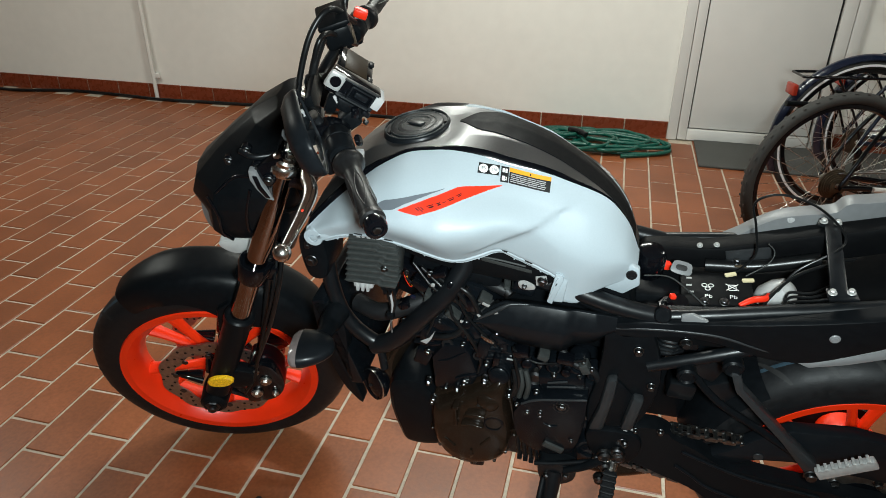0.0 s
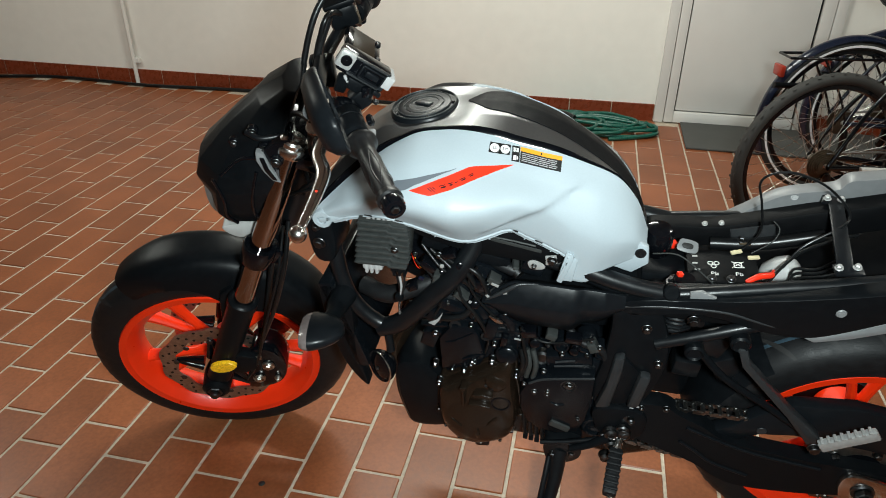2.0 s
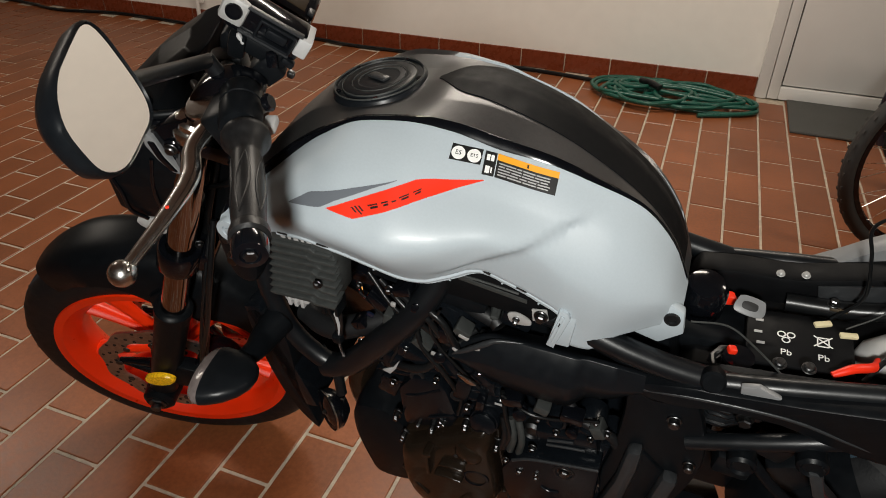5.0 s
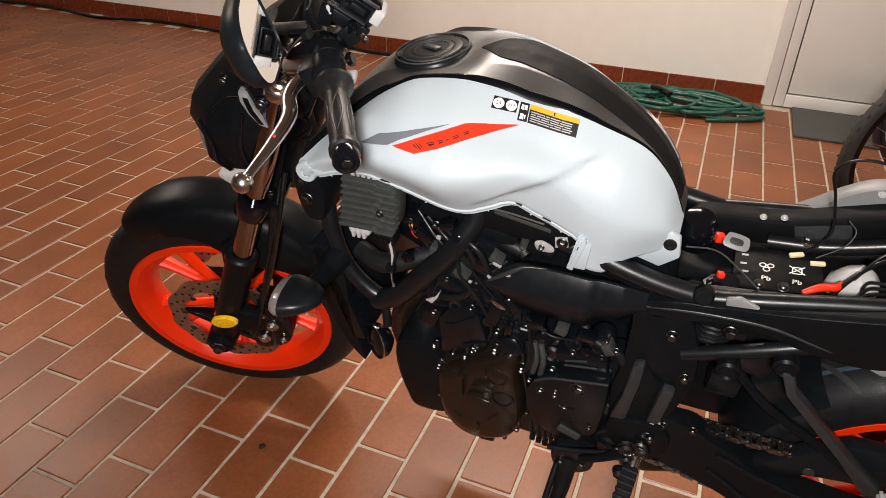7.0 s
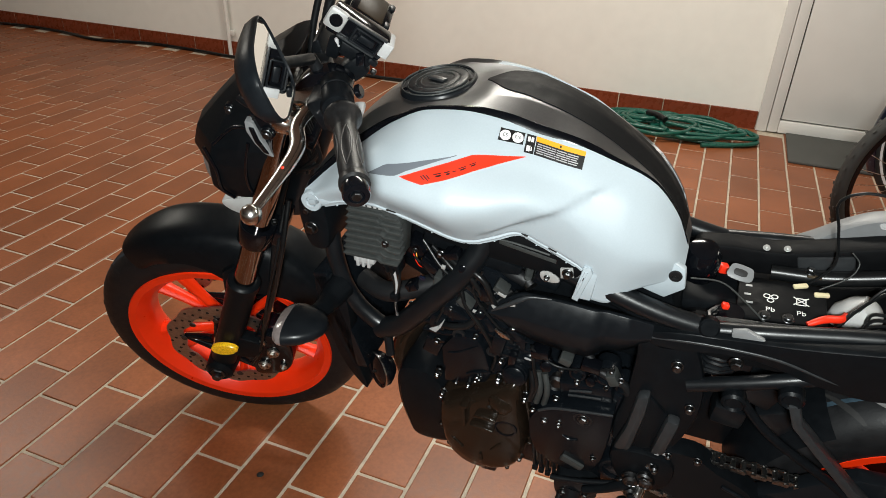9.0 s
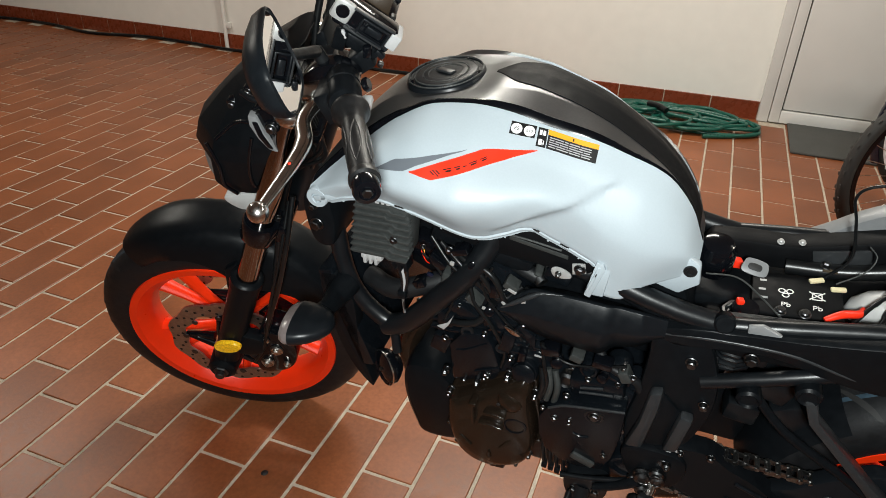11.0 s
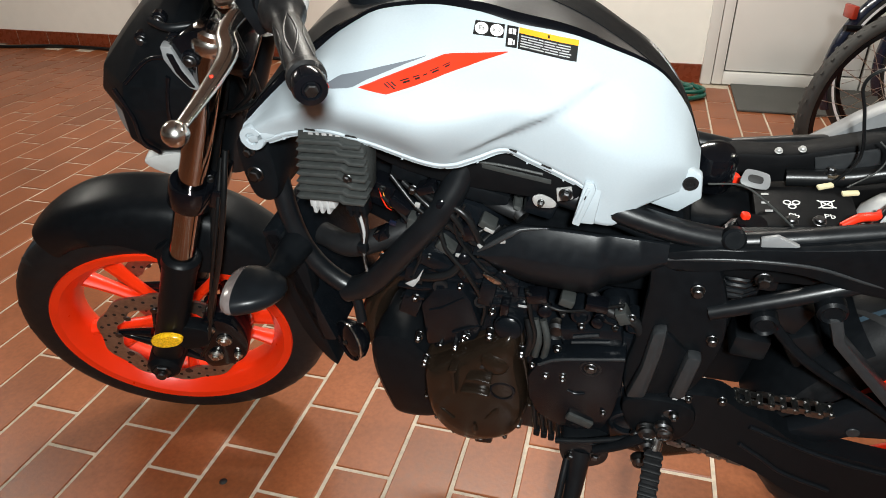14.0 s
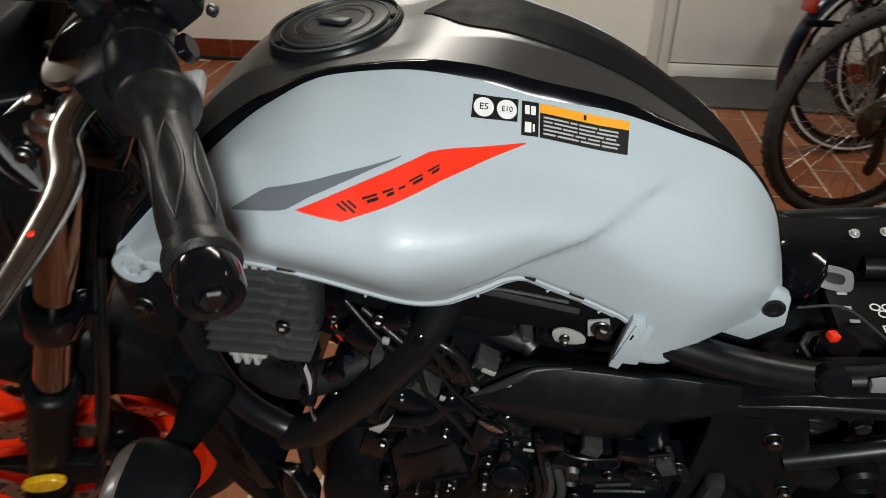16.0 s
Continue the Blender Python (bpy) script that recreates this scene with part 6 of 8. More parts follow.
for x, z in ((0.585, 0.640), (0.600, 0.690), (0.655, 0.655), (0.705, 0.640), (0.770, 0.566), (0.842, 0.552), (0.530, 0.745), (0.516, 0.630)):
    bm = bmesh.new()
    bolt(bm, (x, -0.130, z), (0.2, -1, 0.1), 0.0042, 0.007)
    part("clip_screw", bm, M["bolt"], bike)
for pts in ([(0.530, 0.735), (0.560, 0.700), (0.575, 0.650), (0.560, 0.605)], [(0.640, 0.735), (0.625, 0.700), (0.640, 0.660), (0.690, 0.600)], [(0.720, 0.600), (0.760, 0.575), (0.800, 0.580), (0.850, 0.600)]):
    line("thin_lead", [(x, -0.134, z) for x, z in pts], 0.0021, M["cable"], turn=False)


# ---- rear of the motorcycle ----
def pivot_plate(side):
    bm = plate(rounded([(0.880, 0.690), (0.940, 0.688), (0.968, 0.640), (0.982, 0.560), (0.968, 0.470), (0.940, 0.420), (0.875, 0.408), (0.862, 0.470), (0.872, 0.545), (0.876, 0.620)], 4), side * 0.108, side * 0.128, 0.006)
    pl = part("pivot_plate", bm, M["plastic"], bike, "black frame plate at the swingarm pivot")
    if side < 0:
        for quad in ([(0.890, 0.566), (0.909, 0.572), (0.908, 0.529), (0.897, 0.430), (0.868, 0.424), (0.883, 0.491)], [(0.939, 0.530), (0.960, 0.528), (0.949, 0.442), (0.926, 0.438)]):
            # grey paints in the light on the faces of these black ribs
            part("plate_rib", plate(quad, -0.146, -0.124, 0.007, 2), M["cast"], pl)
        part("plate_web", plate([(0.908, 0.560), (0.940, 0.525), (0.929, 0.436), (0.897, 0.428)], -0.133, -0.124, 0.003), M["plastic"], pl)
        for x, z, r in ((0.935, 0.637, 0.0085), (0.967, 0.554, 0.0075)):
            bm = bmesh.new()
            bolt(bm, (x, -0.128, z), LEFT, r, 0.010, False)
            part("plate_bolt", bm, M["bolt"], pl)


both(pivot_plate)
# swingarm with chain guard, chain, sprockets
def swing(side):
    bm = shell(rounded([(0.913, 0.425), (0.987, 0.445), (1.030, 0.421), (1.072, 0.401), (1.126, 0.368), (1.241, 0.350), (1.425, 0.335), (1.440, 0.290), (1.380, 0.262), (1.250, 0.238), (1.150, 0.240), (1.074, 0.287), (1.000, 0.318), (0.925, 0.355)], 4), [(side * 0.098, 0.985, 0, 0), (side * 0.104, 1, 0, 0), (side * 0.126, 1, 0, 0), (side * 0.132, 0.985, 0, 0)])
    arm = part("swingarm", bm, M["plastic"], bike, "matt black swingarm")
    if side < 0:
        for x, z, r in ((1.000, 0.441, 0.0065), (0.956, 0.434, 0.005), (0.935, 0.400, 0.012)):
            b2 = bmesh.new()
            bolt(b2, (x, -0.132, z), LEFT, r, 0.008, False)
            part("arm_bolt", b2, M["bolt"], arm)
        # line highlights on the swingarm, laid on as paler satin beads
        line("arm_crease", [(1.046, -0.133, 0.393), (1.085, -0.133, 0.377), (1.130, -0.133, 0.360), (1.190, -0.133, 0.344), (1.300, -0.133, 0.330)], 0.0032, M["satin"], arm, turn=False)
        line("arm_crease", [(1.040, -0.133, 0.350), (1.075, -0.133, 0.325), (1.111, -0.133, 0.298), (1.180, -0.133, 0.275)], 0.0032, M["satin"], arm, turn=False)
        bm = plate(rounded([(1.350, 0.338), (1.420, 0.325), (1.440, 0.300), (1.428, 0.268), (1.360, 0.262), (1.338, 0.300)]), -0.146, -0.130, 0.004)
        adj = part("chain_adjuster", bm, M["alu"], arm, "bare metal chain adjuster block")
        b2 = bmesh.new()
        disc_body(b2, (1.380, -0.146, 0.300), LEFT, 0.021, 0.006, 0.002, 28)
        disc_body(b2, (1.380, -0.152, 0.300), LEFT, 0.0165, 0.012, 0.002, 6)
        disc_body(b2, (1.380, -0.164, 0.300), LEFT, 0.011, 0.005, 0.002, 24)
        part("axle_nut", b2, M["bolt"], adj)


both(swing)
bm = plate([(1.095, 0.374), (1.130, 0.400), (1.168, 0.442), (1.220, 0.480), (1.320, 0.492), (1.450, 0.472), (1.470, 0.375), (1.240, 0.396), (1.180, 0.385), (1.139, 0.356)], -0.118, -0.090, 0.005)
guard = part("chain_guard", bm, M["satin"], bike, "black plastic chain guard")
bm = bmesh.new()
disc_body(bm, (1.180, -0.118, 0.400), LEFT, 0.009, 0.003, 0.001, 20)
part("guard_plug", bm, M["cast"], guard)
# added black filler that keeps the gap by the shock dark
part("swingarm_brace", plate([(0.920, 0.670), (1.120, 0.680), (1.120, 0.570), (1.062, 0.500), (1.052, 0.350), (0.930, 0.350), (0.920, 0.430)], -0.020, 0.085, 0.010), M["plastic"], bike, "black filler plate closing the gap behind the rear shock")
for x, z, sx, sz, turn in ((1.060, 0.560, 0.060, 0.050, 20), (1.100, 0.500, 0.050, 0.060, -30), (1.030, 0.490, 0.050, 0.040, 5), (1.020, 0.620, 0.040, 0.040, 0)):
    part("shock_linkage", block(sx, 0.050, sz, at=(x, -0.050, z), turn=(0, turn, 0), bevel=0.006), M["frame"], bike)


def chain_run(p0, p1, count):
    bm = bmesh.new()
    a, b = Vector(p0), Vector(p1)
    d = (b - a).normalized()
    up = Vector((0, 1, 0)).cross(d).normalized()
    n = int((b - a).length / 0.0158)
    for i in range(n):
        c = a + d * (0.0158 * (i + 0.5))
        w = 0.0105 if i % 2 else 0.0075
        for y in (-w, w):
            ring = []
            for j in range(12):
                q = 2 * math.pi * j / 12
                ring.append(d * (0.0105 * math.cos(q)) + up * (0.0075 * math.sin(q) * (0.72 + 0.28 * abs(math.cos(q)))))
            skin(bm, [[c + r + Vector((0, y - 0.0012, 0)) for r in ring], [c + r + Vector((0, y + 0.0012, 0)) for r in ring]])
        turned(bm, c - d * 0.0079, (0, 1, 0), [(0.0045, -0.013), (0.0045, 0.013)], 8, True)
    return bm


chain_bm = chain_run((0.850, -0.108, 0.428), (1.376, -0.100, 0.412), 0)
chain_bm = merge(chain_bm, chain_run((0.870, -0.108, 0.320), (1.376, -0.100, 0.208), 0))
ch = part("drive_chain", chain_bm, M["chain"], bike, "oiled steel drive chain", 40)
ch["kind"] = "stuff"


def sprocket(r, teeth, y, m):
    bm = bmesh.new()
    n = teeth * 4
    outer = [r + (0.005 if k % 4 in (1, 2) else -0.003) for k in range(n)]
    def ring(rs, yy):
        return [Vector((math.cos(2 * math.pi * k / n) * rs[k], yy, math.sin(2 * math.pi * k / n) * rs[k])) for k in range(n)]
    inn = [r * 0.42] * n
    skin(bm, [ring(inn, y - 0.003), ring(outer, y - 0.003), ring(outer, y + 0.003), ring(inn, y + 0.003), ring(inn, y - 0.003)], caps=False)
    bm.transform(m)
    return bm


spr = part("rear_sprocket", sprocket(0.104, 43, -0.100, REAR), M["disc"], rear_wheel, "steel rear sprocket")
for k in range(5):
    a = 2 * math.pi * k / 5
    bm = bmesh.new()
    bolt(bm, (1.376 + 0.060 * math.cos(a), -0.104, 0.310 + 0.060 * math.sin(a)), LEFT, 0.009, 0.012)
    part("sprocket_nut", bm, M["bolt"], spr)
bm = bmesh.new()
turned(bm, (1.376, -0.060, 0.310), LEFT, [(0.085, 0), (0.085, 0.030), (0.070, 0.040), (0.030, 0.044), (1e-4, 0.044)], 40)
part("sprocket_carrier", bm, M["gloss"], rear_wheel)

# rider footrest, gear pedal, side stand
bm = plate(rounded([(0.870, 0.415), (0.960, 0.420), (0.968, 0.360), (0.930, 0.325), (0.885, 0.345)]), -0.140, -0.112, 0.006)
fr = part("footrest_bracket", bm, M["plastic"], bike, "black footrest bracket")
for x, z, r in ((0.929, 0.374, 0.013), (0.905, 0.362, 0.012), (0.895, 0.345, 0.010), (0.940, 0.405, 0.007)):
    bm = bmesh.new()
    disc_body(bm, (x, -0.140, z), LEFT, r, 0.012, 0.003, 24)
    disc_body(bm, (x, -0.152, z), LEFT, r * 0.6, 0.003, 0.001, 6)
    part("bracket_bolt", bm, M["bolt"], fr)
for k, (x, z) in enumerate(((0.938, 0.425), (0.950, 0.432), (0.944, 0.418))):
    part("warning_mark", block(0.007, 0.0006, 0.005, at=(x, -0.1325, z), turn=(0, 15, 0), bevel=0), M["greyprint"], fr)
pm = Matrix.Translation((0.918, -0.205, 0.318)) @ pose(0, 0, 0, 8, 0, -6)
bm = block(0.026, 0.098, 0.020, bevel=0.005)
bm.transform(pm)
peg = part("footrest", bm, M["rubber"], bike, "black rubber rider footrest")
for k in range(7):
    bm = block(0.028, 0.006, 0.004, at=(0, -0.038 + 0.0125 * k, 0.011), bevel=0.0012)
    bm.transform(pm)
    part("rubber_rib", bm, M["rubber"], peg)
bm = bmesh.new()
sweep(bm, [pm @ Vector((0, 0.045, 0)), pm @ Vector((0.0, 0.075, 0.006)), Vector((0.915, -0.130, 0.340))], [0.009, 0.011, 0.014], 14, 5)
part("footrest_stem", bm, M["alu"], peg)
bm = bmesh.new()
sweep(bm, [pm @ Vector((0, -0.048, -0.004)), pm @ Vector((0, -0.052, -0.020)), pm @ Vector((0, -0.054, -0.038))], 0.004, 10, 4)
part("feeler_pin", bm, M["steel"], peg)
line("gear_linkage", [(0.775, -0.150, 0.300), (0.820, -0.150, 0.312), (0.870, -0.148, 0.330), (0.900, -0.146, 0.345)], 0.005, M["frame"], label="black gear linkage rod", turn=False)
bm = bmesh.new()
sweep(bm, [(0.905, -0.150, 0.350), (0.870, -0.156, 0.325), (0.835, -0.160, 0.306)], [0.010, 0.008, 0.007], 12, 6)
part("gear_pedal", bm, M["plastic"], bike, "black gear pedal")
bm = plate(rounded([(0.785, 0.300), (0.850, 0.300), (0.855, 0.265), (0.825, 0.240), (0.790, 0.245)]), -0.150, -0.100, 0.006)
st = part("stand_bracket", bm, M["frame"], bike)
for x, z in ((0.800, 0.270), (0.838, 0.280)):
    bm = bmesh.new()
    bolt(bm, (x, -0.150, z), LEFT, 0.008, 0.008)
    part("stand_bolt", bm, M["bolt"], st)
bm = bmesh.new()
sweep(bm, [(0.815, -0.140, 0.275), (0.808, -0.190, 0.205), (0.785, -0.260, 0.120), (0.760, -0.320, 0.062)], [0.018, 0.014, 0.012, 0.011], 14, 6)
stand = part("side_stand", bm, M["frame"], bike, "black side stand, folded out")
ground_tilt = Matrix.Translation((0.757, -0.330, 0.0635)) @ pose(0, 0, 0, -9.9, 0, 20)
bm = block(0.060, 0.034, 0.008, bevel=0.003)
bm.transform(ground_tilt)
part("stand_foot", bm, M["frame"], stand)
line("stand_spring", [(0.795, -0.152, 0.262), (0.790, -0.185, 0.225), (0.785, -0.215, 0.185)], 0.006, M["frame"], stand, turn=False)

# subframe, seat rail covers and tail
def rails(side):
    line("subframe_tube", mirrored([(0.940, -0.112, 0.700), (1.030, -0.108, 0.716), (1.130, -0.100, 0.734), (1.280, -0.092, 0.764), (1.500, -0.085, 0.826)], side), 0.0125, M["frame"], turn=False)
    line("subframe_tube", mirrored([(0.955, -0.126, 0.600), (1.010, -0.126, 0.625), (1.070, -0.124, 0.652), (1.140, -0.116, 0.680), (1.240, -0.104, 0.722)], side), 0.0108, M["frame"], turn=False)


both(rails)
bm = shell(rounded([(0.876, 0.688), (0.960, 0.709), (1.050, 0.722), (1.150, 0.742), (1.275, 0.774), (1.400, 0.818), (1.420, 0.790), (1.340, 0.745), (1.291, 0.714), (1.209, 0.668), (1.160, 0.658), (1.100, 0.664), (1.040, 0.680), (0.970, 0.680), (0.900, 0.664)], 4), [(-0.088, 0.985, 0, 0), (-0.100, 1, 0, 0), (-0.122, 1, 0, 0), (-0.130, 0.975, 0, 0), (-0.132, 0.90, 0, 0)])
side_cover = part("seat_rail_cover", bm, M["plastic"], bike, "long matt black seat rail cover", 40)
# crease of the black cover, its highlight painted in lighter grey
line("cover_crease", [(0.886, -0.129, 0.681), (0.970, -0.131, 0.694), (1.050, -0.131, 0.696), (1.110, -0.130, 0.682), (1.160, -0.128, 0.670)], 0.0028, M["cast"], side_cover, turn=False)
bm = bmesh.new()
disc_body(bm, (1.216, -0.130, 0.724), LEFT, 0.0080, 0.004, 0.0015, 26)
disc_body(bm, (1.216, -0.134, 0.724), LEFT, 0.005, 0.001, 0.0003, 6)
part("cover_rivet", bm, M["tail"], side_cover)
bm = plate([(1.176, 0.656), (1.212, 0.664), (1.256, 0.684), (1.296, 0.712), (1.350, 0.745), (1.356, 0.722), (1.302, 0.688), (1.252, 0.664), (1.200, 0.646)], -0.124, -0.100, 0.003)
part("tail_edge", bm, M["tail"], bike, "grey edge of the tail")
# right tail fairing, seen over the seat rails
bm = shell(rounded([(1.050, 0.706), (1.089, 0.740), (1.121, 0.767), (1.154, 0.787), (1.199, 0.799), (1.236, 0.808), (1.254, 0.828), (1.302, 0.838), (1.450, 0.876), (1.440, 0.806), (1.330, 0.766), (1.200, 0.736), (1.100, 0.712)], 4), [(0.098, 0.95, 0, 0), (0.105, 1, 0, 0), (0.122, 1, 0, 0), (0.128, 0.95, 0, 0)])
tf = part("tail_fairing", bm, M["tail"], bike, "grey plastic tail fairing")
bm = bmesh.new()
turned(bm, (1.170, 0.100, 0.784), (0, -1, 0.35), [(1e-4, 0.003), (0.006, 0.003), (0.007, 0), (0.003, 0.004), (1e-4, 0.004)], 20)
part("fairing_clip", bm, M["plug"], tf)
# inner trays between the rails
bm = plate(rounded([(0.945, 0.640), (1.100, 0.640), (1.250, 0.680), (1.500, 0.780), (1.500, 0.800), (1.240, 0.705), (1.090, 0.665), (0.945, 0.660)], 2), -0.098, 0.098, 0.004)
part("seat_tray", bm, M["pad"], bike, "black plastic seat tray")
bm = plate(rounded([(0.930, 0.720), (1.031, 0.729), (1.064, 0.736), (1.120, 0.754), (1.198, 0.780), (1.263, 0.798), (1.420, 0.842), (1.420, 0.800), (1.280, 0.745), (1.120, 0.700), (1.000, 0.680), (0.930, 0.680)], 2), 0.058, 0.096, 0.006)
rr = part("seat_rail", bm, M["pad"], bike, "black inner seat rail")
for x, z in ((1.026, 0.730), (1.054, 0.735)):
    bm = bmesh.new()
    bolt(bm, (x, 0.066, z), (0, -0.3, 1), 0.0050, 0.005, False)
    part("rail_bolt", bm, M["zinc"], rr)
bm = block(0.075, 0.004, 0.040, at=(1.110, 0.056, 0.722), turn=(0, -16, 0), bevel=0.002)
part("rail_plate", bm, M["cast"], rr)
bm = bmesh.new()
sweep(bm, [(1.040, 0.050, 0.700), (1.120, 0.046, 0.712), (1.220, 0.044, 0.745)], 0.012, 12, 6)
part("loom", bm, M["cable"], bike, "taped black wiring loom")
# cross strap with screws
bm = merge(block(0.024, 0.190, 0.006, bevel=0.002), block(0.042, 0.026, 0.005, at=(0.004, -0.088, -0.0002), turn=(0, 0, 8), bevel=0.002), block(0.036, 0.022, 0.005, at=(-0.003, 0.086, -0.0002), turn=(0, 0, -10), bevel=0.002))
bm.transform(pose(1.222, -0.004, 0.787, 5, -6, -6))
strap = part("cross_plate", bm, M["satin"], bike, "dark metal plate across the seat rails")
for dx, dy in ((-0.013, 0.086), (0.008, 0.084), (-0.010, -0.090), (0.016, -0.085)):
    bm = bmesh.new()
    bolt(bm, (dx, dy, 0.003), (0, 0, 1), 0.0062, 0.007)
    bm.transform(pose(1.222, -0.004, 0.787, 5, -6, -6))
    part("plate_screw", bm, M["zinc"], strap)
# battery
bm = block(0.118, 0.090, 0.090, bevel=0.004)
BM = Matrix.Translation((1.060, -0.012, 0.655)) @ pose(0, 0, 0, 0, -6, 0)
bm.transform(BM)
batt = part("battery", bm, M["pad"], bike, "black starter battery with recycling marks and terminals")
for k, dx in enumerate((-0.014, 0.026)):
    lettering("chemical_symbol", "Pb", 0.013, BM @ pose(dx, -0.024, 0.0455), M["white"], batt)
    bm = bmesh.new()
    if k == 0:
        for j in range(3):
            a = 2 * math.pi * j / 3 + 0.5
            c = Vector((dx + 0.006 * math.cos(a), 0.002 + 0.006 * math.sin(a), 0.0455))
            turned(bm, c, (0, 0, 1), [(0.0035, 0), (0.0035, 0.0005), (0.005, 0.0005), (0.005, 0)], 14)
    else:
        for ang in (40, -40):
            b3 = block(0.026, 0.0014, 0.0006, at=(dx, 0.002, 0.0458), turn=(0, 0, ang), bevel=0)
            bm = merge(bm, b3)
        bm = merge(bm, block(0.014, 0.0014, 0.0006, at=(dx, 0.008, 0.0458), bevel=0), block(0.012, 0.0014, 0.0006, at=(dx, -0.006, 0.0458), bevel=0), block(0.0014, 0.014, 0.0006, at=(dx - 0.006, 0.001, 0.0458), bevel=0), block(0.0014, 0.014, 0.0006, at=(dx + 0.006, 0.001, 0.0458), bevel=0))
    bm.transform(BM)
    part("recycling_mark", bm, M["white"], batt)
for dx, dy in ((-0.045, 0.004), (-0.042, -0.014), (-0.044, 0.024)):
    bm = block(0.009, 0.004, 0.0005, at=(dx, dy, 0.0456), bevel=0)
    bm.transform(BM)
    part("print_bar", bm, M["greyprint"], batt)
bm = bmesh.new()
sweep(bm, [(1.085, -0.070, 0.715), (1.105, -0.060, 0.722), (1.128, -0.045, 0.716), (1.135, -0.028, 0.712)], [0.004, 0.0055, 0.0055, 0.003], 12, 5)
part("terminal_boot", bm, M["red"], batt, "red rubber terminal boot")
bm = bmesh.new()
bolt(bm, (1.090, 0.044, 0.716), (0, 0, 1), 0.007, 0.008)
part("terminal_screw", bm, M["bolt"], batt)
part("terminal_plate", block(0.020, 0.014, 0.004, at=(1.096, 0.042, 0.715), bevel=0.001), M["rust"], batt)
for dx in (0.0, 0.030):
    bm = bmesh.new()
    bolt(bm, (1.030 + dx, -0.072, 0.716 + dx * 0.1), (0, -0.2, 1), 0.0075, 0.006, False)
    part("tray_screw", bm, M["bolt"], bike)
# cream connectors on the battery, grey sleeve, white bracket, rubber block, steel loop
for x, y, z, rz in ((1.074, -0.004, 0.726, 20), (1.102, -0.012, 0.724, 8)):
    part("connector", block(0.020, 0.008, 0.005, at=(x, y, z), turn=(0, -5, rz), bevel=0.002), M["yellow"], bike, "cream plastic connector")
bm = bmesh.new()
turned(bm, (1.155, 0.005, 0.682), (0.5, -0.1, 0.5), [(1e-4, -0.03), (0.018, -0.028), (0.027, -0.015), (0.029, 0.010), (0.024, 0.028), (0.012, 0.036), (1e-4, 0.037)], 20)
part("grey_sleeve", bm, M["bag"], bike, "pale grey plastic sleeve")
bm = bmesh.new()
turned(bm, (0.935, -0.030, 0.735), (0, -0.2, 1), [(1e-4, 0), (0.024, 0), (0.026, 0.004), (0.026, 0.040), (0.020, 0.052), (0.010, 0.056), (1e-4, 0.056)], 26)
part("rubber_mount", bm, M["gloss"], bike, "black rubber tank mount")
part("red_clip", block(0.014, 0.014, 0.014, at=(0.972, 0.030, 0.704), turn=(0, 10, 20), bevel=0.003), M["red"], bike, "small red plastic clip")
part("red_clip", block(0.010, 0.010, 0.008, at=(0.980, -0.062, 0.710), turn=(0, 10, 20), bevel=0.002), M["red"], bike)
bm = plate(rounded([(-0.022, -0.014), (0.022, -0.014), (0.024, 0.010), (0.012, 0.016), (-0.014, 0.016), (-0.022, 0.008)]), -0.0015, 0.0015, 0.0006)
hole = plate(rounded([(-0.011, -0.006), (0.011, -0.006), (0.011, 0.006), (-0.011, 0.006)]), -0.0022, 0.0022, 0.0003)
LM = Matrix.Translation((0.994, 0.004, 0.722)) @ pose(0, 0, 0, -50, 10, 0) @ Matrix.Scale(0.72, 4)
bm.transform(LM)
hole.transform(LM)
loop = part("helmet_loop", bm, M["tail"], bike, "bare steel loop")
part("loop_hole", hole, M["gasket"], loop)
bm = plate([(0.990, 0.724), (1.008, 0.730), (1.040, 0.716), (1.034, 0.709), (0.992, 0.709)], -0.127, -0.119, 0.002)
part("seat_bracket", bm, M["tail"], bike, "pale grey bracket")
bm = bmesh.new()
turned(bm, (0.962, -0.118, 0.716), (0, -1, 0.4), [(1e-4, -0.006), (0.014, -0.006), (0.014, 0.008), (0.011, 0.011), (1e-4, 0.011)], 18)
part("frame_plug", bm, M["plastic"], bike)
# loose wires in the seat area
line("loose_wire", [(0.925, -0.090, 0.770), (0.965, -0.080, 0.765), (1.000, -0.082, 0.742), (1.045, -0.088, 0.705), (1.070, -0.090, 0.690)], 0.0012, M["heat"], label="thin grey wire", turn=False)
line("loose_wire", [(1.090, 0.030, 0.706), (1.112, 0.030, 0.749), (1.100, 0.030, 0.809), (1.088, 0.030, 0.847), (1.101, 0.030, 0.867), (1.134, 0.030, 0.873), (1.182, 0.030, 0.857), (1.224, 0.030, 0.824), (1.239, 0.024, 0.800), (1.222, 0.005, 0.790), (1.173, -0.010, 0.756), (1.150, -0.020, 0.715)], 0.0021, M["cable"], label="loose black wire looping over the tail", turn=False)
line("loose_wire", [(1.098, -0.006, 0.728), (1.130, 0.010, 0.745), (1.140, 0.024, 0.762), (1.128, 0.030, 0.775)], 0.0010, M["heat"], turn=False)
line("loose_wire", [(1.120, -0.060, 0.705), (1.145, -0.030, 0.725), (1.180, 0.000, 0.740), (1.240, 0.030, 0.752), (1.270, 0.040, 0.756)], 0.003, M["cable"], turn=False)
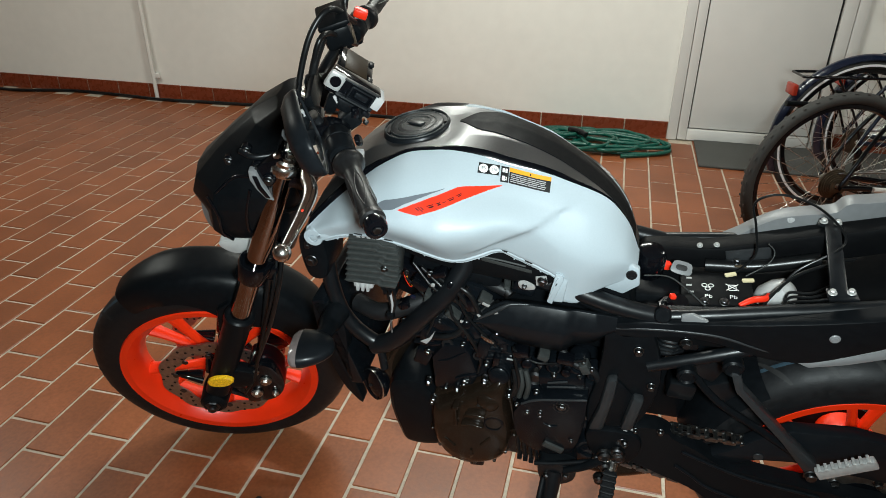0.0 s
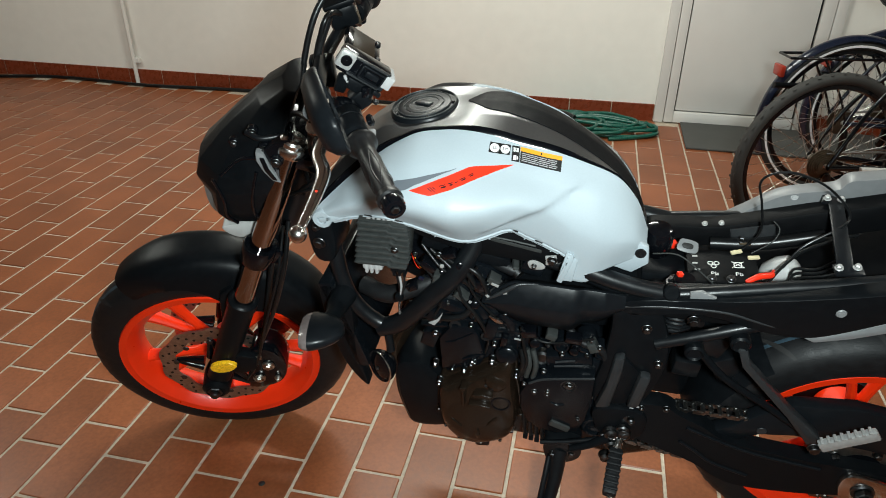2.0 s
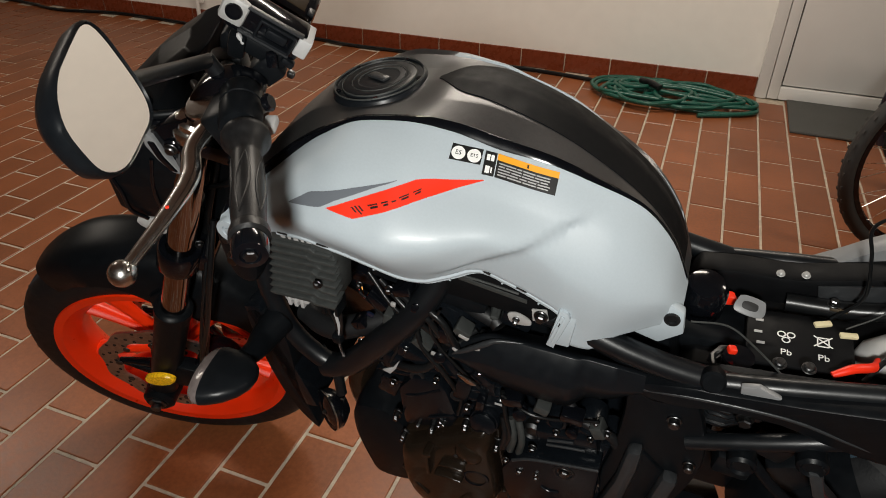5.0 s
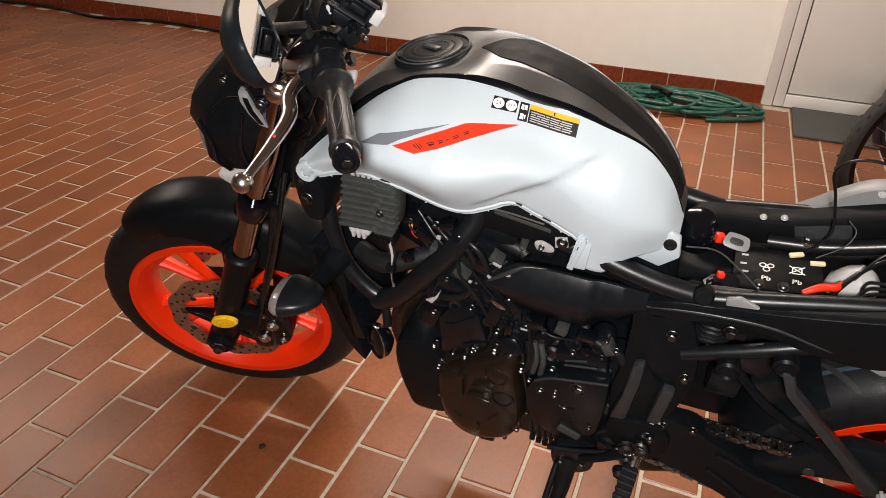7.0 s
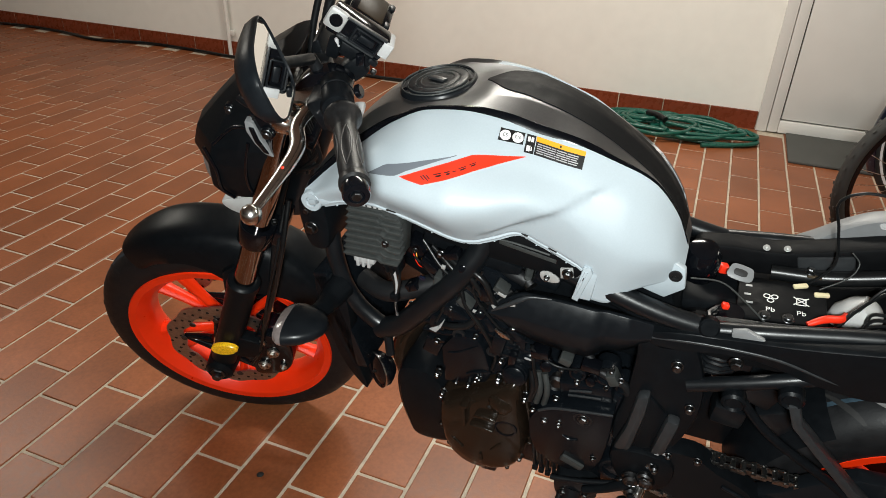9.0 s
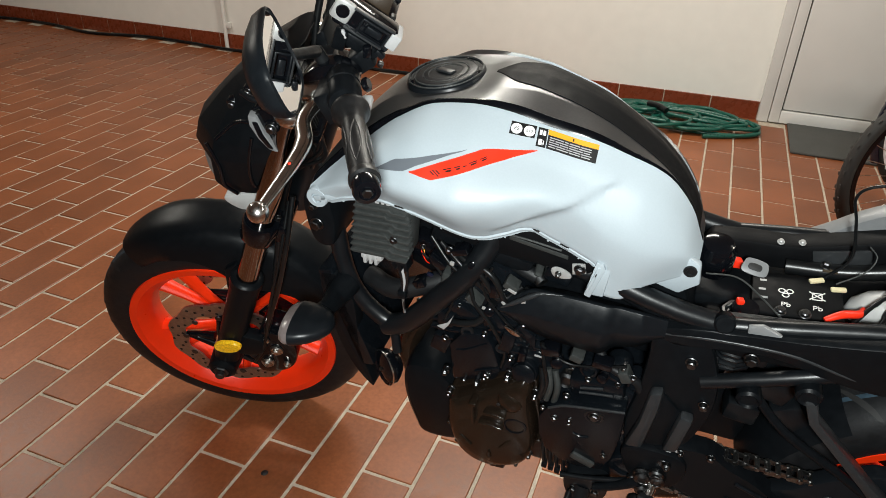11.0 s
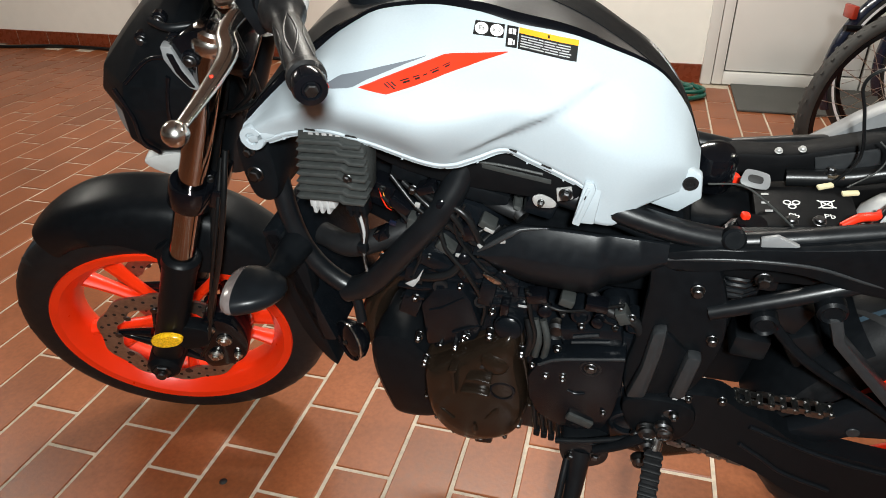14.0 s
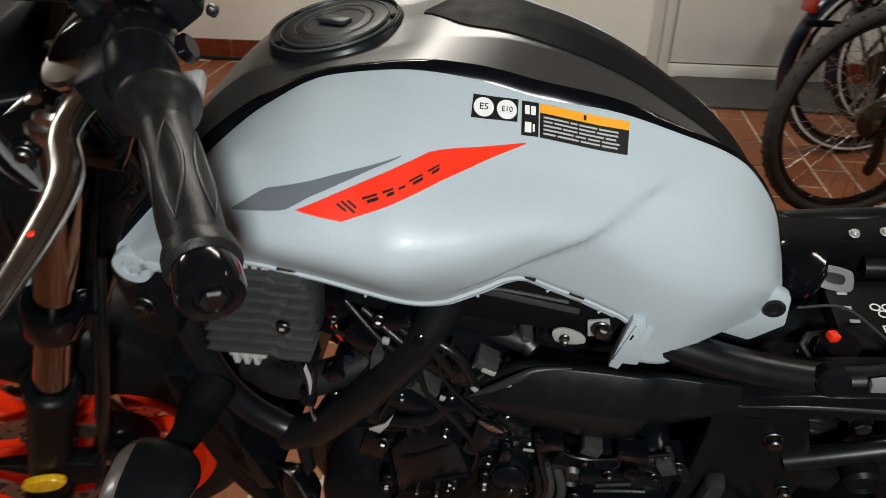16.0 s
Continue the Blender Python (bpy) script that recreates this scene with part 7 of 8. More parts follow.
for k in range(4):
    line("seat_lead", [(1.130 + 0.01 * k, -0.070, 0.700), (1.165, -0.060 + 0.012 * k, 0.715), (1.205, -0.045 + 0.01 * k, 0.716), (1.250, -0.050 + 0.02 * k, 0.730)], 0.0024, M["cable"], turn=False)
# passenger footrest hanger
bm = plate([(1.082, 0.634), (1.098, 0.634), (1.110, 0.600), (1.206, 0.494), (1.266, 0.438), (1.264, 0.414), (1.250, 0.414), (1.197, 0.482), (1.098, 0.592)], -0.150, -0.128, 0.004)
# the light falling on the black hanger is put into its grey colour
hanger = part("footrest_hanger", bm, M["cast"], bike, "black passenger footrest hanger")
for x, z in ((1.018, 0.607), (1.085, 0.641)):
    bm = bmesh.new()
    turned(bm, (x, -0.125, z), LEFT, [(1e-4, 0), (0.016, 0), (0.017, 0.004), (0.017, 0.020), (0.0135, 0.024), (0.010, 0.021), (1e-4, 0.021)], 26)
    part("hanger_boss", bm, M["plastic"], hanger)
PM = Matrix.Translation((1.302, -0.162, 0.462)) @ pose(0, 0, 0, 0, -36, 0) @ Matrix.Scale(0.86, 4)
bm = block(0.112, 0.016, 0.026, bevel=0.003)
bm.transform(PM)
pp = part("passenger_footrest", bm, M["zinc"], bike, "bare aluminium passenger footrest, folded up")
for k in range(8):
    bm = block(0.006, 0.018, 0.005, at=(-0.046 + 0.013 * k, 0, 0.0145), turn=(0, 20, 0), bevel=0.001)
    bm.transform(PM)
    part("tooth", bm, M["zinc"], pp)
bm = bmesh.new()
bolt(bm, (1.256, -0.160, 0.426), LEFT, 0.011, 0.010, False)
part("peg_pin", bm, M["bolt"], pp)
line("muffler_stay", [(1.020, -0.120, 0.605), (1.080, -0.126, 0.540), (1.170, -0.128, 0.480), (1.250, -0.130, 0.425)], 0.007, M["plastic"], turn=False)
# inner rear mudguard and shock
bm = bmesh.new()
rings = []
for a in np.linspace(radians(172), radians(48), 26):
    r = 0.334
    rings.append([Vector((1.376 + math.cos(a) * (r - 0.030 * abs(s) ** 3), 0.095 * s, 0.310 + math.sin(a) * (r - 0.030 * abs(s) ** 3))) for s in np.linspace(-1, 1, 15)])
grid_in = [[p + (Vector((1.376, p.y, 0.310)) - p).normalized() * 0.004 for p in r] for r in rings]
skin(bm, rings[:9], closed=False)
skin(bm, [r[::-1] for r in grid_in[:9]], closed=False)
part("inner_mudguard", bm, M["plastic"], bike, "black inner rear mudguard")
bm = bmesh.new()
helix = [(0.990 + 0.0 * k + 0.028 * math.cos(k * 0.7), -0.060 + 0.028 * math.sin(k * 0.7), 0.590 + 0.0011 * k) for k in range(90)]
sweep(bm, helix, 0.0045, 8, 1)
part("shock_spring", bm, M["frame"], bike, "coil spring of the rear shock")
bm = bmesh.new()
turned(bm, (0.990, -0.060, 0.570), (0, 0, 1), [(1e-4, 0), (0.018, 0), (0.018, 0.13), (1e-4, 0.13)], 22)
part("shock_body", bm, M["gloss"], bike)
bm = bmesh.new()
bolt(bm, (1.010, -0.110, 0.652), LEFT, 0.010, 0.010)
part("shock_bolt", bm, M["bolt"], bike)


# ---- decals on the left tank cover ----
def on_flank(x, z, lift=0.0005):
    """The place on the left tank side at x and z."""
    lo, hi = 0.0, 1.0
    for _ in range(13):
        mid = (lo + hi) / 2
        if flank(x, mid).z > z:
            lo = mid
        else:
            hi = mid
    p = flank(x, (lo + hi) / 2)
    return p + Vector((0, -lift * 0.8, lift * 0.6))


left_cover = next(o for o in bike.children if o.name == "tank_cover")


def decal(name, upper, lower, mat, parent=left_cover, lift=0.0005, n=24, m=6, label=""):
    """A thin sheet between an upper and a lower line, given as points of x and z."""
    bm = bmesh.new()
    ua, la = np.array(upper), np.array(lower)
    us, ls = np.linspace(0, 1, len(ua)), np.linspace(0, 1, len(la))
    rows = []
    for t in np.linspace(0, 1, n):
        a = (np.interp(t, us, ua[:, 0]), np.interp(t, us, ua[:, 1]))
        b = (np.interp(t, ls, la[:, 0]), np.interp(t, ls, la[:, 1]))
        rows.append([on_flank(a[0] + (b[0] - a[0]) * s, a[1] + (b[1] - a[1]) * s, lift) for s in np.linspace(0, 1, m)])
    skin(bm, rows, closed=False)
    return part(name, bm, mat, parent, label)


decal("grey_stripe", [(0.496, 0.910), (0.520, 0.923), (0.544, 0.928), (0.567, 0.932), (0.590, 0.935), (0.610, 0.938)], [(0.497, 0.9095), (0.536, 0.915), (0.553, 0.9225), (0.572, 0.928), (0.592, 0.9335), (0.610, 0.9375)], M["dgrey"], label="dark grey stripe decal")
stripe = decal("red_stripe", [(0.544, 0.916), (0.567, 0.9232), (0.590, 0.9292), (0.610, 0.934), (0.629, 0.937), (0.662, 0.9335), (0.692, 0.931)], [(0.576, 0.911), (0.595, 0.9152), (0.614, 0.9195), (0.633, 0.9228), (0.653, 0.9252), (0.672, 0.928), (0.692, 0.9305)], M["red"], label="fluorescent red stripe decal")


def bar_on(u0, v0, u1, v1, mat, parent, name, frame_pts, lift, skew=0.0):
    """A bar inside a four-cornered field: u along it, v across it; skew slants its ends."""
    a, b, c, d = (np.array(p) for p in frame_pts)
    at = lambda u, v: tuple((a * (1 - u) + b * u) * (1 - v) + (d * (1 - u) + c * u) * v)
    return decal(name, [at(u0 + skew, v0), at(u1 + skew, v0)], [at(u0, v1), at(u1, v1)], mat, parent, lift, 4, 3)


FIELD = [(0.5655, 0.9215), (0.636, 0.9335), (0.643, 0.9270), (0.580, 0.9135)]
for u0, v0, u1, v1 in ((0.02, 0.30, 0.045, 0.75), (0.07, 0.25, 0.095, 0.95), (0.12, 0.30, 0.145, 0.75), (0.57, 0.50, 0.63, 0.62)):
    bar_on(u0, v0, u1, v1, M["black"], stripe, "logo_bar", FIELD, 0.0009)
for u0, u1 in ((0.24, 0.38), (0.43, 0.53), (0.67, 0.79), (0.84, 0.94)):
    bar_on(u0, 0.38, u1, 0.49, M["black"], stripe, "logo_bar", FIELD, 0.0009, 0.01)
    bar_on(u0 + 0.01, 0.56, u1 - 0.02, 0.72, M["black"], stripe, "logo_bar", FIELD, 0.0009, 0.015)

# fuel and warning labels
fuel = decal("fuel_label", [(0.6525, 0.9575), (0.6840, 0.9512)], [(0.6525, 0.9475), (0.6845, 0.9412)], M["black"], label="black fuel grade label with two white rounds")


def tangent_frame(x, z, lift):
    o = on_flank(x, z, lift)
    ex = (on_flank(x + 0.006, z - 0.0012, lift) - on_flank(x - 0.006, z + 0.0012, lift)).normalized()
    ez = on_flank(x, z + 0.003, lift) - on_flank(x, z - 0.003, lift)
    ez = (ez - ex * ez.dot(ex)).normalized()
    n = ex.cross(ez)
    return Matrix(((ex.x, ez.x, n.x, o.x), (ex.y, ez.y, n.y, o.y), (ex.z, ez.z, n.z, o.z), (0, 0, 0, 1)))


for x, z, word in ((0.6605, 0.9508, "E5"), (0.6765, 0.9476, "E10")):
    tm = tangent_frame(x, z, 0.0010)
    bm = bmesh.new()
    disc_body(bm, (0, 0, 0), (0, 0, 1), 0.0073, 0.0004, 0.0001, 28)
    bm.transform(tm)
    part("white_round", bm, M["white"], fuel)
    lettering("grade", word, 0.0068 if word == "E5" else 0.0056, tm @ pose(0, 0, 0.0008), M["black"], fuel)
small = decal("pictogram_label", [(0.6865, 0.9505), (0.6985, 0.9480)], [(0.6880, 0.9350), (0.7000, 0.9325)], M["black"], label="black label with two pictograms")
PF = [(0.6865, 0.9505), (0.6985, 0.9480), (0.7000, 0.9325), (0.6880, 0.9350)]
for u0, v0, u1, v1 in ((0.18, 0.12, 0.46, 0.38), (0.54, 0.12, 0.82, 0.38), (0.20, 0.60, 0.58, 0.90), (0.66, 0.64, 0.78, 0.86)):
    bar_on(u0, v0, u1, v1, M["white"], small, "pictogram", PF, 0.0009)
WF = [(0.6995, 0.9478), (0.7640, 0.9342), (0.7640, 0.9172), (0.7010, 0.9322)]
warn = decal("warning_label", WF[:2], [WF[3], WF[2]], M["black"], label="black warning label with orange head and white text lines", n=14)
bar_on(0.0, 0.0, 1.0, 0.27, M["orange"], warn, "orange_head", WF, 0.0008)
bar_on(0.485, 0.06, 0.515, 0.21, M["black"], warn, "warning_sign", WF, 0.0011)
for k in range(5):
    v = 0.36 + 0.118 * k
    u = 0.04
    for w in ((0.30, 0.10, 0.22, 0.24), (0.12, 0.28, 0.20, 0.26), (0.22, 0.18, 0.30, 0.14), (0.36, 0.14, 0.16, 0.22), (0.16, 0.26, 0.24, 0.20))[k]:
        bar_on(u, v, u + w - 0.02, v + 0.055, M["greyprint"], warn, "text_bar", WF, 0.0009)
        u += w


# ---- things on the floor ----
mat = tagged(part("door_mat", block(1.05, 0.46, 0.012, at=(2.035, 2.755, 0.006), turn=(0, 0, -0.6), bevel=0.004), M["mat"]), "thin dark grey rubber door mat lying before the door", "door mat")

# coil of green hose by the wall
rng = random.Random(11)
pts = []
for i in range(150):
    a = 2 * math.pi * i / 14.0
    turn_no = i / 14.0
    rx = 0.235 + 0.085 * math.sin(turn_no * 2.3) + 0.018 * rng.uniform(-1, 1)
    ry = 0.130 + 0.055 * math.cos(turn_no * 1.7) + 0.012 * rng.uniform(-1, 1)
    cx, cy = 0.960 + 0.120 * math.sin(turn_no * 1.35 + 0.6), 2.735 + 0.045 * math.cos(turn_no * 1.9)
    z = 0.012 + 0.0035 * turn_no + 0.010 * max(0, math.sin(a * 0.5 + turn_no))
    pts.append((cx + rx * math.cos(a), min(2.965, cy + ry * math.sin(a)), z))
tail = [(1.30, 2.80, 0.045), (1.365, 2.77, 0.014), (1.345, 2.70, 0.012), (1.24, 2.62, 0.012), (1.10, 2.56, 0.012)]
bm = bmesh.new()
sweep(bm, pts, 0.0105, 8, 3)
sweep(bm, tail, 0.0105, 8, 6)
hose = tagged(part("garden_hose", bm, M["hose"], sharp=60), "loosely coiled dark green garden hose by the skirting", "hose")
for k in range(3):
    loop_pts = []
    for i in range(15):
        a = 2 * math.pi * i / 14 + k
        loop_pts.append((0.66 + 0.06 * k + 0.085 * math.cos(a), 2.76 + 0.015 * k + 0.075 * math.sin(a), 0.030 + 0.012 * k + 0.010 * math.sin(a + k)))
    bm = bmesh.new()
    sweep(bm, loop_pts, 0.0105, 8, 3)
    part("hose_loop", bm, M["hose"], hose, sharp=60)
bm = bmesh.new()
sweep(bm, [(0.80, 2.78, 0.075), (0.85, 2.74, 0.080), (0.90, 2.70, 0.072)], 0.016, 12, 4)
part("hose_coupling", bm, M["cable"], hose, "dark hose coupling")

# dark cable along the foot of the wall
bm = bmesh.new()
cp = [(-5.6 + 0.4 * i, 2.945 + 0.022 * math.sin(i * 1.9) - (0.05 if i == 6 else 0), 0.011) for i in range(12)] + [(-0.95, 2.93, 0.011), (-0.50, 2.94, 0.011), (0.0, 2.92, 0.011), (0.35, 2.90, 0.011), (0.58, 2.86, 0.014)]
sweep(bm, cp, 0.011, 8, 5)
tagged(part("wall_cable", bm, M["cable"]), "black cable lying along the foot of the wall", "cable")

bm = bmesh.new()
turned(bm, (0.302, -0.093, 0.0005), (0, 0, 1), [(1e-4, 0.003), (0.004, 0.0028), (0.0075, 0.0012), (0.0085, 0)], 9)
tagged(part("dirt_speck", bm, M["gasket"]), "small dark speck of dirt on a floor tile", "dirt")


# ---- bicycles ----
def bicycle(name, m, label, paint, mudguards, radius):
    """A bicycle with its rear hub over the origin, heading along x."""
    root = thing(name, m, label, "bicycle", "bicycles by the door")
    rim_r = radius - 0.045
    wheels = []
    for wx in (0.0, 1.06):
        c = Vector((wx, 0, radius))
        bm = bmesh.new()
        prof = [(rim_r + 0.024 + 0.021 * math.cos(a), 0.024 * math.sin(a)) for a in (2 * math.pi * k / 14 for k in range(15))]
        turned(bm, c, (0, 1, 0), prof, 72)
        wheel_part = part("rear_wheel" if wx == 0 else "front_wheel", bm, M["tyretan"], root, "black bicycle tyre and wheel")
        if not mudguards:
            bm = bmesh.new()
            for k in range(90):
                for s in (-1, 1):
                    rot = Matrix.Translation(c) @ Matrix.Rotation(2 * math.pi * k / 90 + (0.03 if s > 0 else 0), 4, "Y")
                    y = 0.008 * s + (0.004 if k % 2 else -0.004)
                    skin(bm, [[rot @ Vector((dx, y + dy, rim_r + h)) for dx, dy in ((-0.005, -0.005), (0.005, -0.005), (0.005, 0.005), (-0.005, 0.005))] for h in (0.040, 0.0438)])
            kn = part("tread_knob", bm, M["tyretan"], wheel_part, smooth=False)
            kn["kind"] = "stuff"
        bm = bmesh.new()
        turned(bm, c, (0, 1, 0), [(rim_r + 0.004, -0.011), (rim_r - 0.010, -0.012), (rim_r - 0.016, 0), (rim_r - 0.010, 0.012), (rim_r + 0.004, 0.011), (rim_r + 0.004, -0.011)], 72)
        part("rim", bm, M["gloss"], wheel_part)
        bm = bmesh.new()
        turned(bm, c, (0, 1, 0), [(1e-4, -0.055), (0.006, -0.055), (0.012, -0.045), (0.022, -0.032), (0.022, -0.028), (0.012, -0.024), (0.012, 0.024), (0.022, 0.028), (0.022, 0.032), (0.012, 0.045), (0.006, 0.055), (1e-4, 0.055)], 20)
        part("hub", bm, M["steel"], wheel_part)
        bm = bmesh.new()
        for k in range(32):
            s = 1 if k % 2 else -1
            a = 2 * math.pi * k / 32
            off = (0.9 if (k // 2) % 2 else -0.9)
            p0 = c + Vector((0.021 * math.cos(a + off), s * 0.030, 0.021 * math.sin(a + off)))
            p1 = c + Vector(((rim_r - 0.012) * math.cos(a), s * 0.003, (rim_r - 0.012) * math.sin(a)))
            sweep(bm, [p0, p1], 0.0012, 5, 1)
        sp = part("wheel_spoke", bm, M["steel"], wheel_part)
        sp["kind"] = "stuff"
        if mudguards:
            bm = bmesh.new()
            for s in (-1, 1):
                turned(bm, c, (0, 1, 0), [(rim_r + 0.017, s * 0.0246), (rim_r + 0.021, s * 0.0252), (rim_r + 0.027, s * 0.0250)], 72)
            part("reflective_ring", bm, M["reflect"], wheel_part, "silver reflective tyre ring")
            bm = bmesh.new()
            rings = []
            for a in np.linspace(radians(205), radians(35), 40):
                rr = radius + 0.020
                rings.append([c + Vector((math.cos(a) * (rr - 0.018 * s * s), 0.030 * s, math.sin(a) * (rr - 0.018 * s * s))) for s in np.linspace(-1, 1, 11)])
            skin(bm, rings, closed=False)
            inner = [[p + (c + Vector((0, p.y, 0)) - p).normalized() * 0.003 for p in r][::-1] for r in rings]
            skin(bm, inner, closed=False)
            part("mudguard", bm, M["blue"], root, "dark blue mudguard")
        wheels.append(wheel_part)
    # cassette and chain wheel
    for k in range(6):
        bm = bmesh.new()
        r = 0.058 - 0.006 * k
        turned(bm, (0, -0.026 - 0.0045 * k, radius), LEFT, [(r * 0.4, 0), (r, 0), (r, 0.002), (r * 0.4, 0.002)], 36)
        part("cassette", bm, M["rust"], wheels[0])
    bb = Vector((0.435, 0, radius - 0.055))
    seat = Vector((0.255, 0, 0.78))
    head = Vector((0.82, 0, 0.86))
    headlow = Vector((0.85, 0, 0.70))
    tubes = [((seat + Vector((0.02, 0, -0.04))), bb, 0.017), (seat + Vector((0.03, 0, -0.06)), head, 0.018), (bb, headlow, 0.021), (head, headlow, 0.020)]
    bm = bmesh.new()
    for a, b, r in tubes:
        sweep(bm, [a, (a + b) / 2, b], r, 14, 2)
    fr = part("frame", bm, paint, root, "painted bicycle frame")
    for s in (-1, 1):
        bm = bmesh.new()
        sweep(bm, [bb + Vector((-0.03, s * 0.030, 0)), Vector((0.20, s * 0.050, radius - 0.020)), Vector((0.0, s * 0.066, radius))], [0.013, 0.011, 0.010], 12, 5)
        stay = part("chain_stay", bm, paint, fr)
        if s < 0 and not mudguards:
            bm = bmesh.new()
            sweep(bm, [Vector((0.28, -0.057, radius - 0.026)), Vector((0.20, -0.063, radius - 0.018)), Vector((0.13, -0.068, radius - 0.011))], 0.010, 12, 4)
            part("stay_sticker", bm, M["white"], stay, "white sticker")
            for k in range(4):
                part("sticker_bar", block(0.012, 0.002, 0.013, at=(0.305 + 0.020 * k, -0.062 + 0.006 * k, radius - 0.024 - 0.004 * k), turn=(0, 8, 5), bevel=0), M["white"], stay)
        bm = bmesh.new()
        sweep(bm, [seat + Vector((0.02, s * 0.018, -0.07)), Vector((0.12, s * 0.050, 0.56)), Vector((0.0, s * 0.066, radius + 0.005))], 0.008, 10, 5)
        part("seat_stay", bm, paint, fr)
        bm = bmesh.new()
        sweep(bm, [headlow + Vector((0.0, s * 0.05, -0.02)), Vector((0.94, s * 0.055, 0.52)), Vector((1.06, s * 0.055, radius))], 0.013, 12, 5)
        part("fork_blade", bm, paint, fr)
        bm = bmesh.new()
        sweep(bm, [bb + Vector((0, s * 0.06, 0)), bb + Vector((0.08 * s, s * 0.075, -0.15 * s * 0.6))], [0.012, 0.010], 10, 2)
        crank = part("crank", bm, M["gloss"], root)
        part("pedal", block(0.09, 0.08, 0.022, at=bb + Vector((0.08 * s, s * 0.125, -0.09 * s)), bevel=0.005), M["plastic"], crank)
    bm = bmesh.new()
    turned(bm, bb, LEFT, [(0.03, 0.040), (0.085, 0.040), (0.085, 0.043), (0.03, 0.043)], 40)
    part("chain_ring", bm, M["rust"], root)
    line_pts = [bb + Vector((0, -0.042, 0.085)), Vector((0.2, -0.04, radius + 0.045)), Vector((0.0, -0.038, radius + 0.045))]
    bm = bmesh.new()
    sweep(bm, line_pts, 0.004, 6, 3)
    sweep(bm, [bb + Vector((0, -0.042, -0.085)), Vector((0.15, -0.04, radius - 0.13)), Vector((0.02, -0.04, radius - 0.16))], 0.004, 6, 3)
    part("chain", bm, M["chain"], root)
    bm = plate(rounded([(-0.01, radius - 0.03), (0.02, radius - 0.04), (0.035, radius - 0.13), (0.015, radius - 0.175), (-0.005, radius - 0.16), (0.005, radius - 0.10)]), -0.055, -0.035, 0.004)
    bm.transform(pose(0.012, 0, 0))
    part("derailleur", bm, M["gloss"], root, "black rear derailleur")
    bm = bmesh.new()
    sweep(bm, [seat + Vector((0.02, 0, -0.05)), seat + Vector((-0.03, 0, 0.13))], 0.014, 12, 2)
    post = part("seat_post", bm, M["gloss"], root)
    bm = bmesh.new()
    rings = []
    for u in np.linspace(0, 1, 14):
        w = 0.075 * (1 - u) ** 1.4 + 0.020
        cx, cz = -0.16 + 0.27 * u, 0.145 + 0.010 * math.sin(u * 3.0)
        k = 0.5 if u in (0, 1) else 1.0
        rings.append([seat + Vector((cx, w * k * math.cos(a), cz + 0.028 * k * math.sin(a) * (1 if math.sin(a) > 0 else 1.3))) for a in (2 * math.pi * j / 14 for j in range(14))])
    skin(bm, rings)
    part("saddle", bm, M["plastic"], root, "black bicycle saddle")
    bm = bmesh.new()
    sweep(bm, [head + Vector((0.0, 0, 0.0)), head + Vector((-0.02, 0, 0.10)), head + Vector((0.05, 0, 0.13))], 0.014, 12, 3)
    part("stem", bm, M["gloss"], root)
    bm = bmesh.new()
    sweep(bm, [head + Vector((0.02, -0.31, 0.14)), head + Vector((0.05, -0.12, 0.13)), head + Vector((0.05, 0.12, 0.13)), head + Vector((0.02, 0.31, 0.14))], 0.012, 12, 5)
    part("handlebar", bm, M["gloss"], root)
    if mudguards:
        bm = bmesh.new()
        zc = radius + 0.30 - 0.02
        for s in (-1, 1):
            sweep(bm, [Vector((-0.30, s * 0.05, zc)), Vector((0.0, s * 0.06, zc - 0.005)), Vector((0.22, s * 0.03, zc - 0.01))], 0.006, 8, 4)
            sweep(bm, [Vector((-0.16, s * 0.056, zc)), Vector((-0.06, s * 0.064, zc - 0.15)), Vector((0.0, s * 0.066, radius + 0.01))], 0.005, 8, 4)
        for k in range(5):
            x = -0.30 + 0.10 * k
            sweep(bm, [Vector((x, -0.052, zc)), Vector((x, 0.052, zc))], 0.005, 8, 1)
        rack = part("luggage_rack", bm, M["gloss"], root, "black luggage rack")
        part("rear_reflector", block(0.020, 0.075, 0.048, at=(-0.315, -0.005, zc - 0.060), bevel=0.006), M["redlens"], rack, "red rear reflector")
        bm = bmesh.new()
        sweep(bm, [Vector((-0.36, -0.075, zc - 0.105)), Vector((-0.27, -0.072, zc - 0.110)), Vector((-0.20, -0.066, zc - 0.115))], [0.012, 0.012, 0.006], 12, 4)
        part("rack_stub", bm, M["plastic"], rack)
    # kick stand keeps it upright
    bm = bmesh.new()
    sweep(bm, [bb + Vector((-0.06, 0.03, 0.0)), bb + Vector((-0.10, 0.09, -0.14)), Vector((0.30, 0.16, 0.006))], 0.008, 10, 4)
    part("kick_stand", bm, M["gloss"], root)
    return root


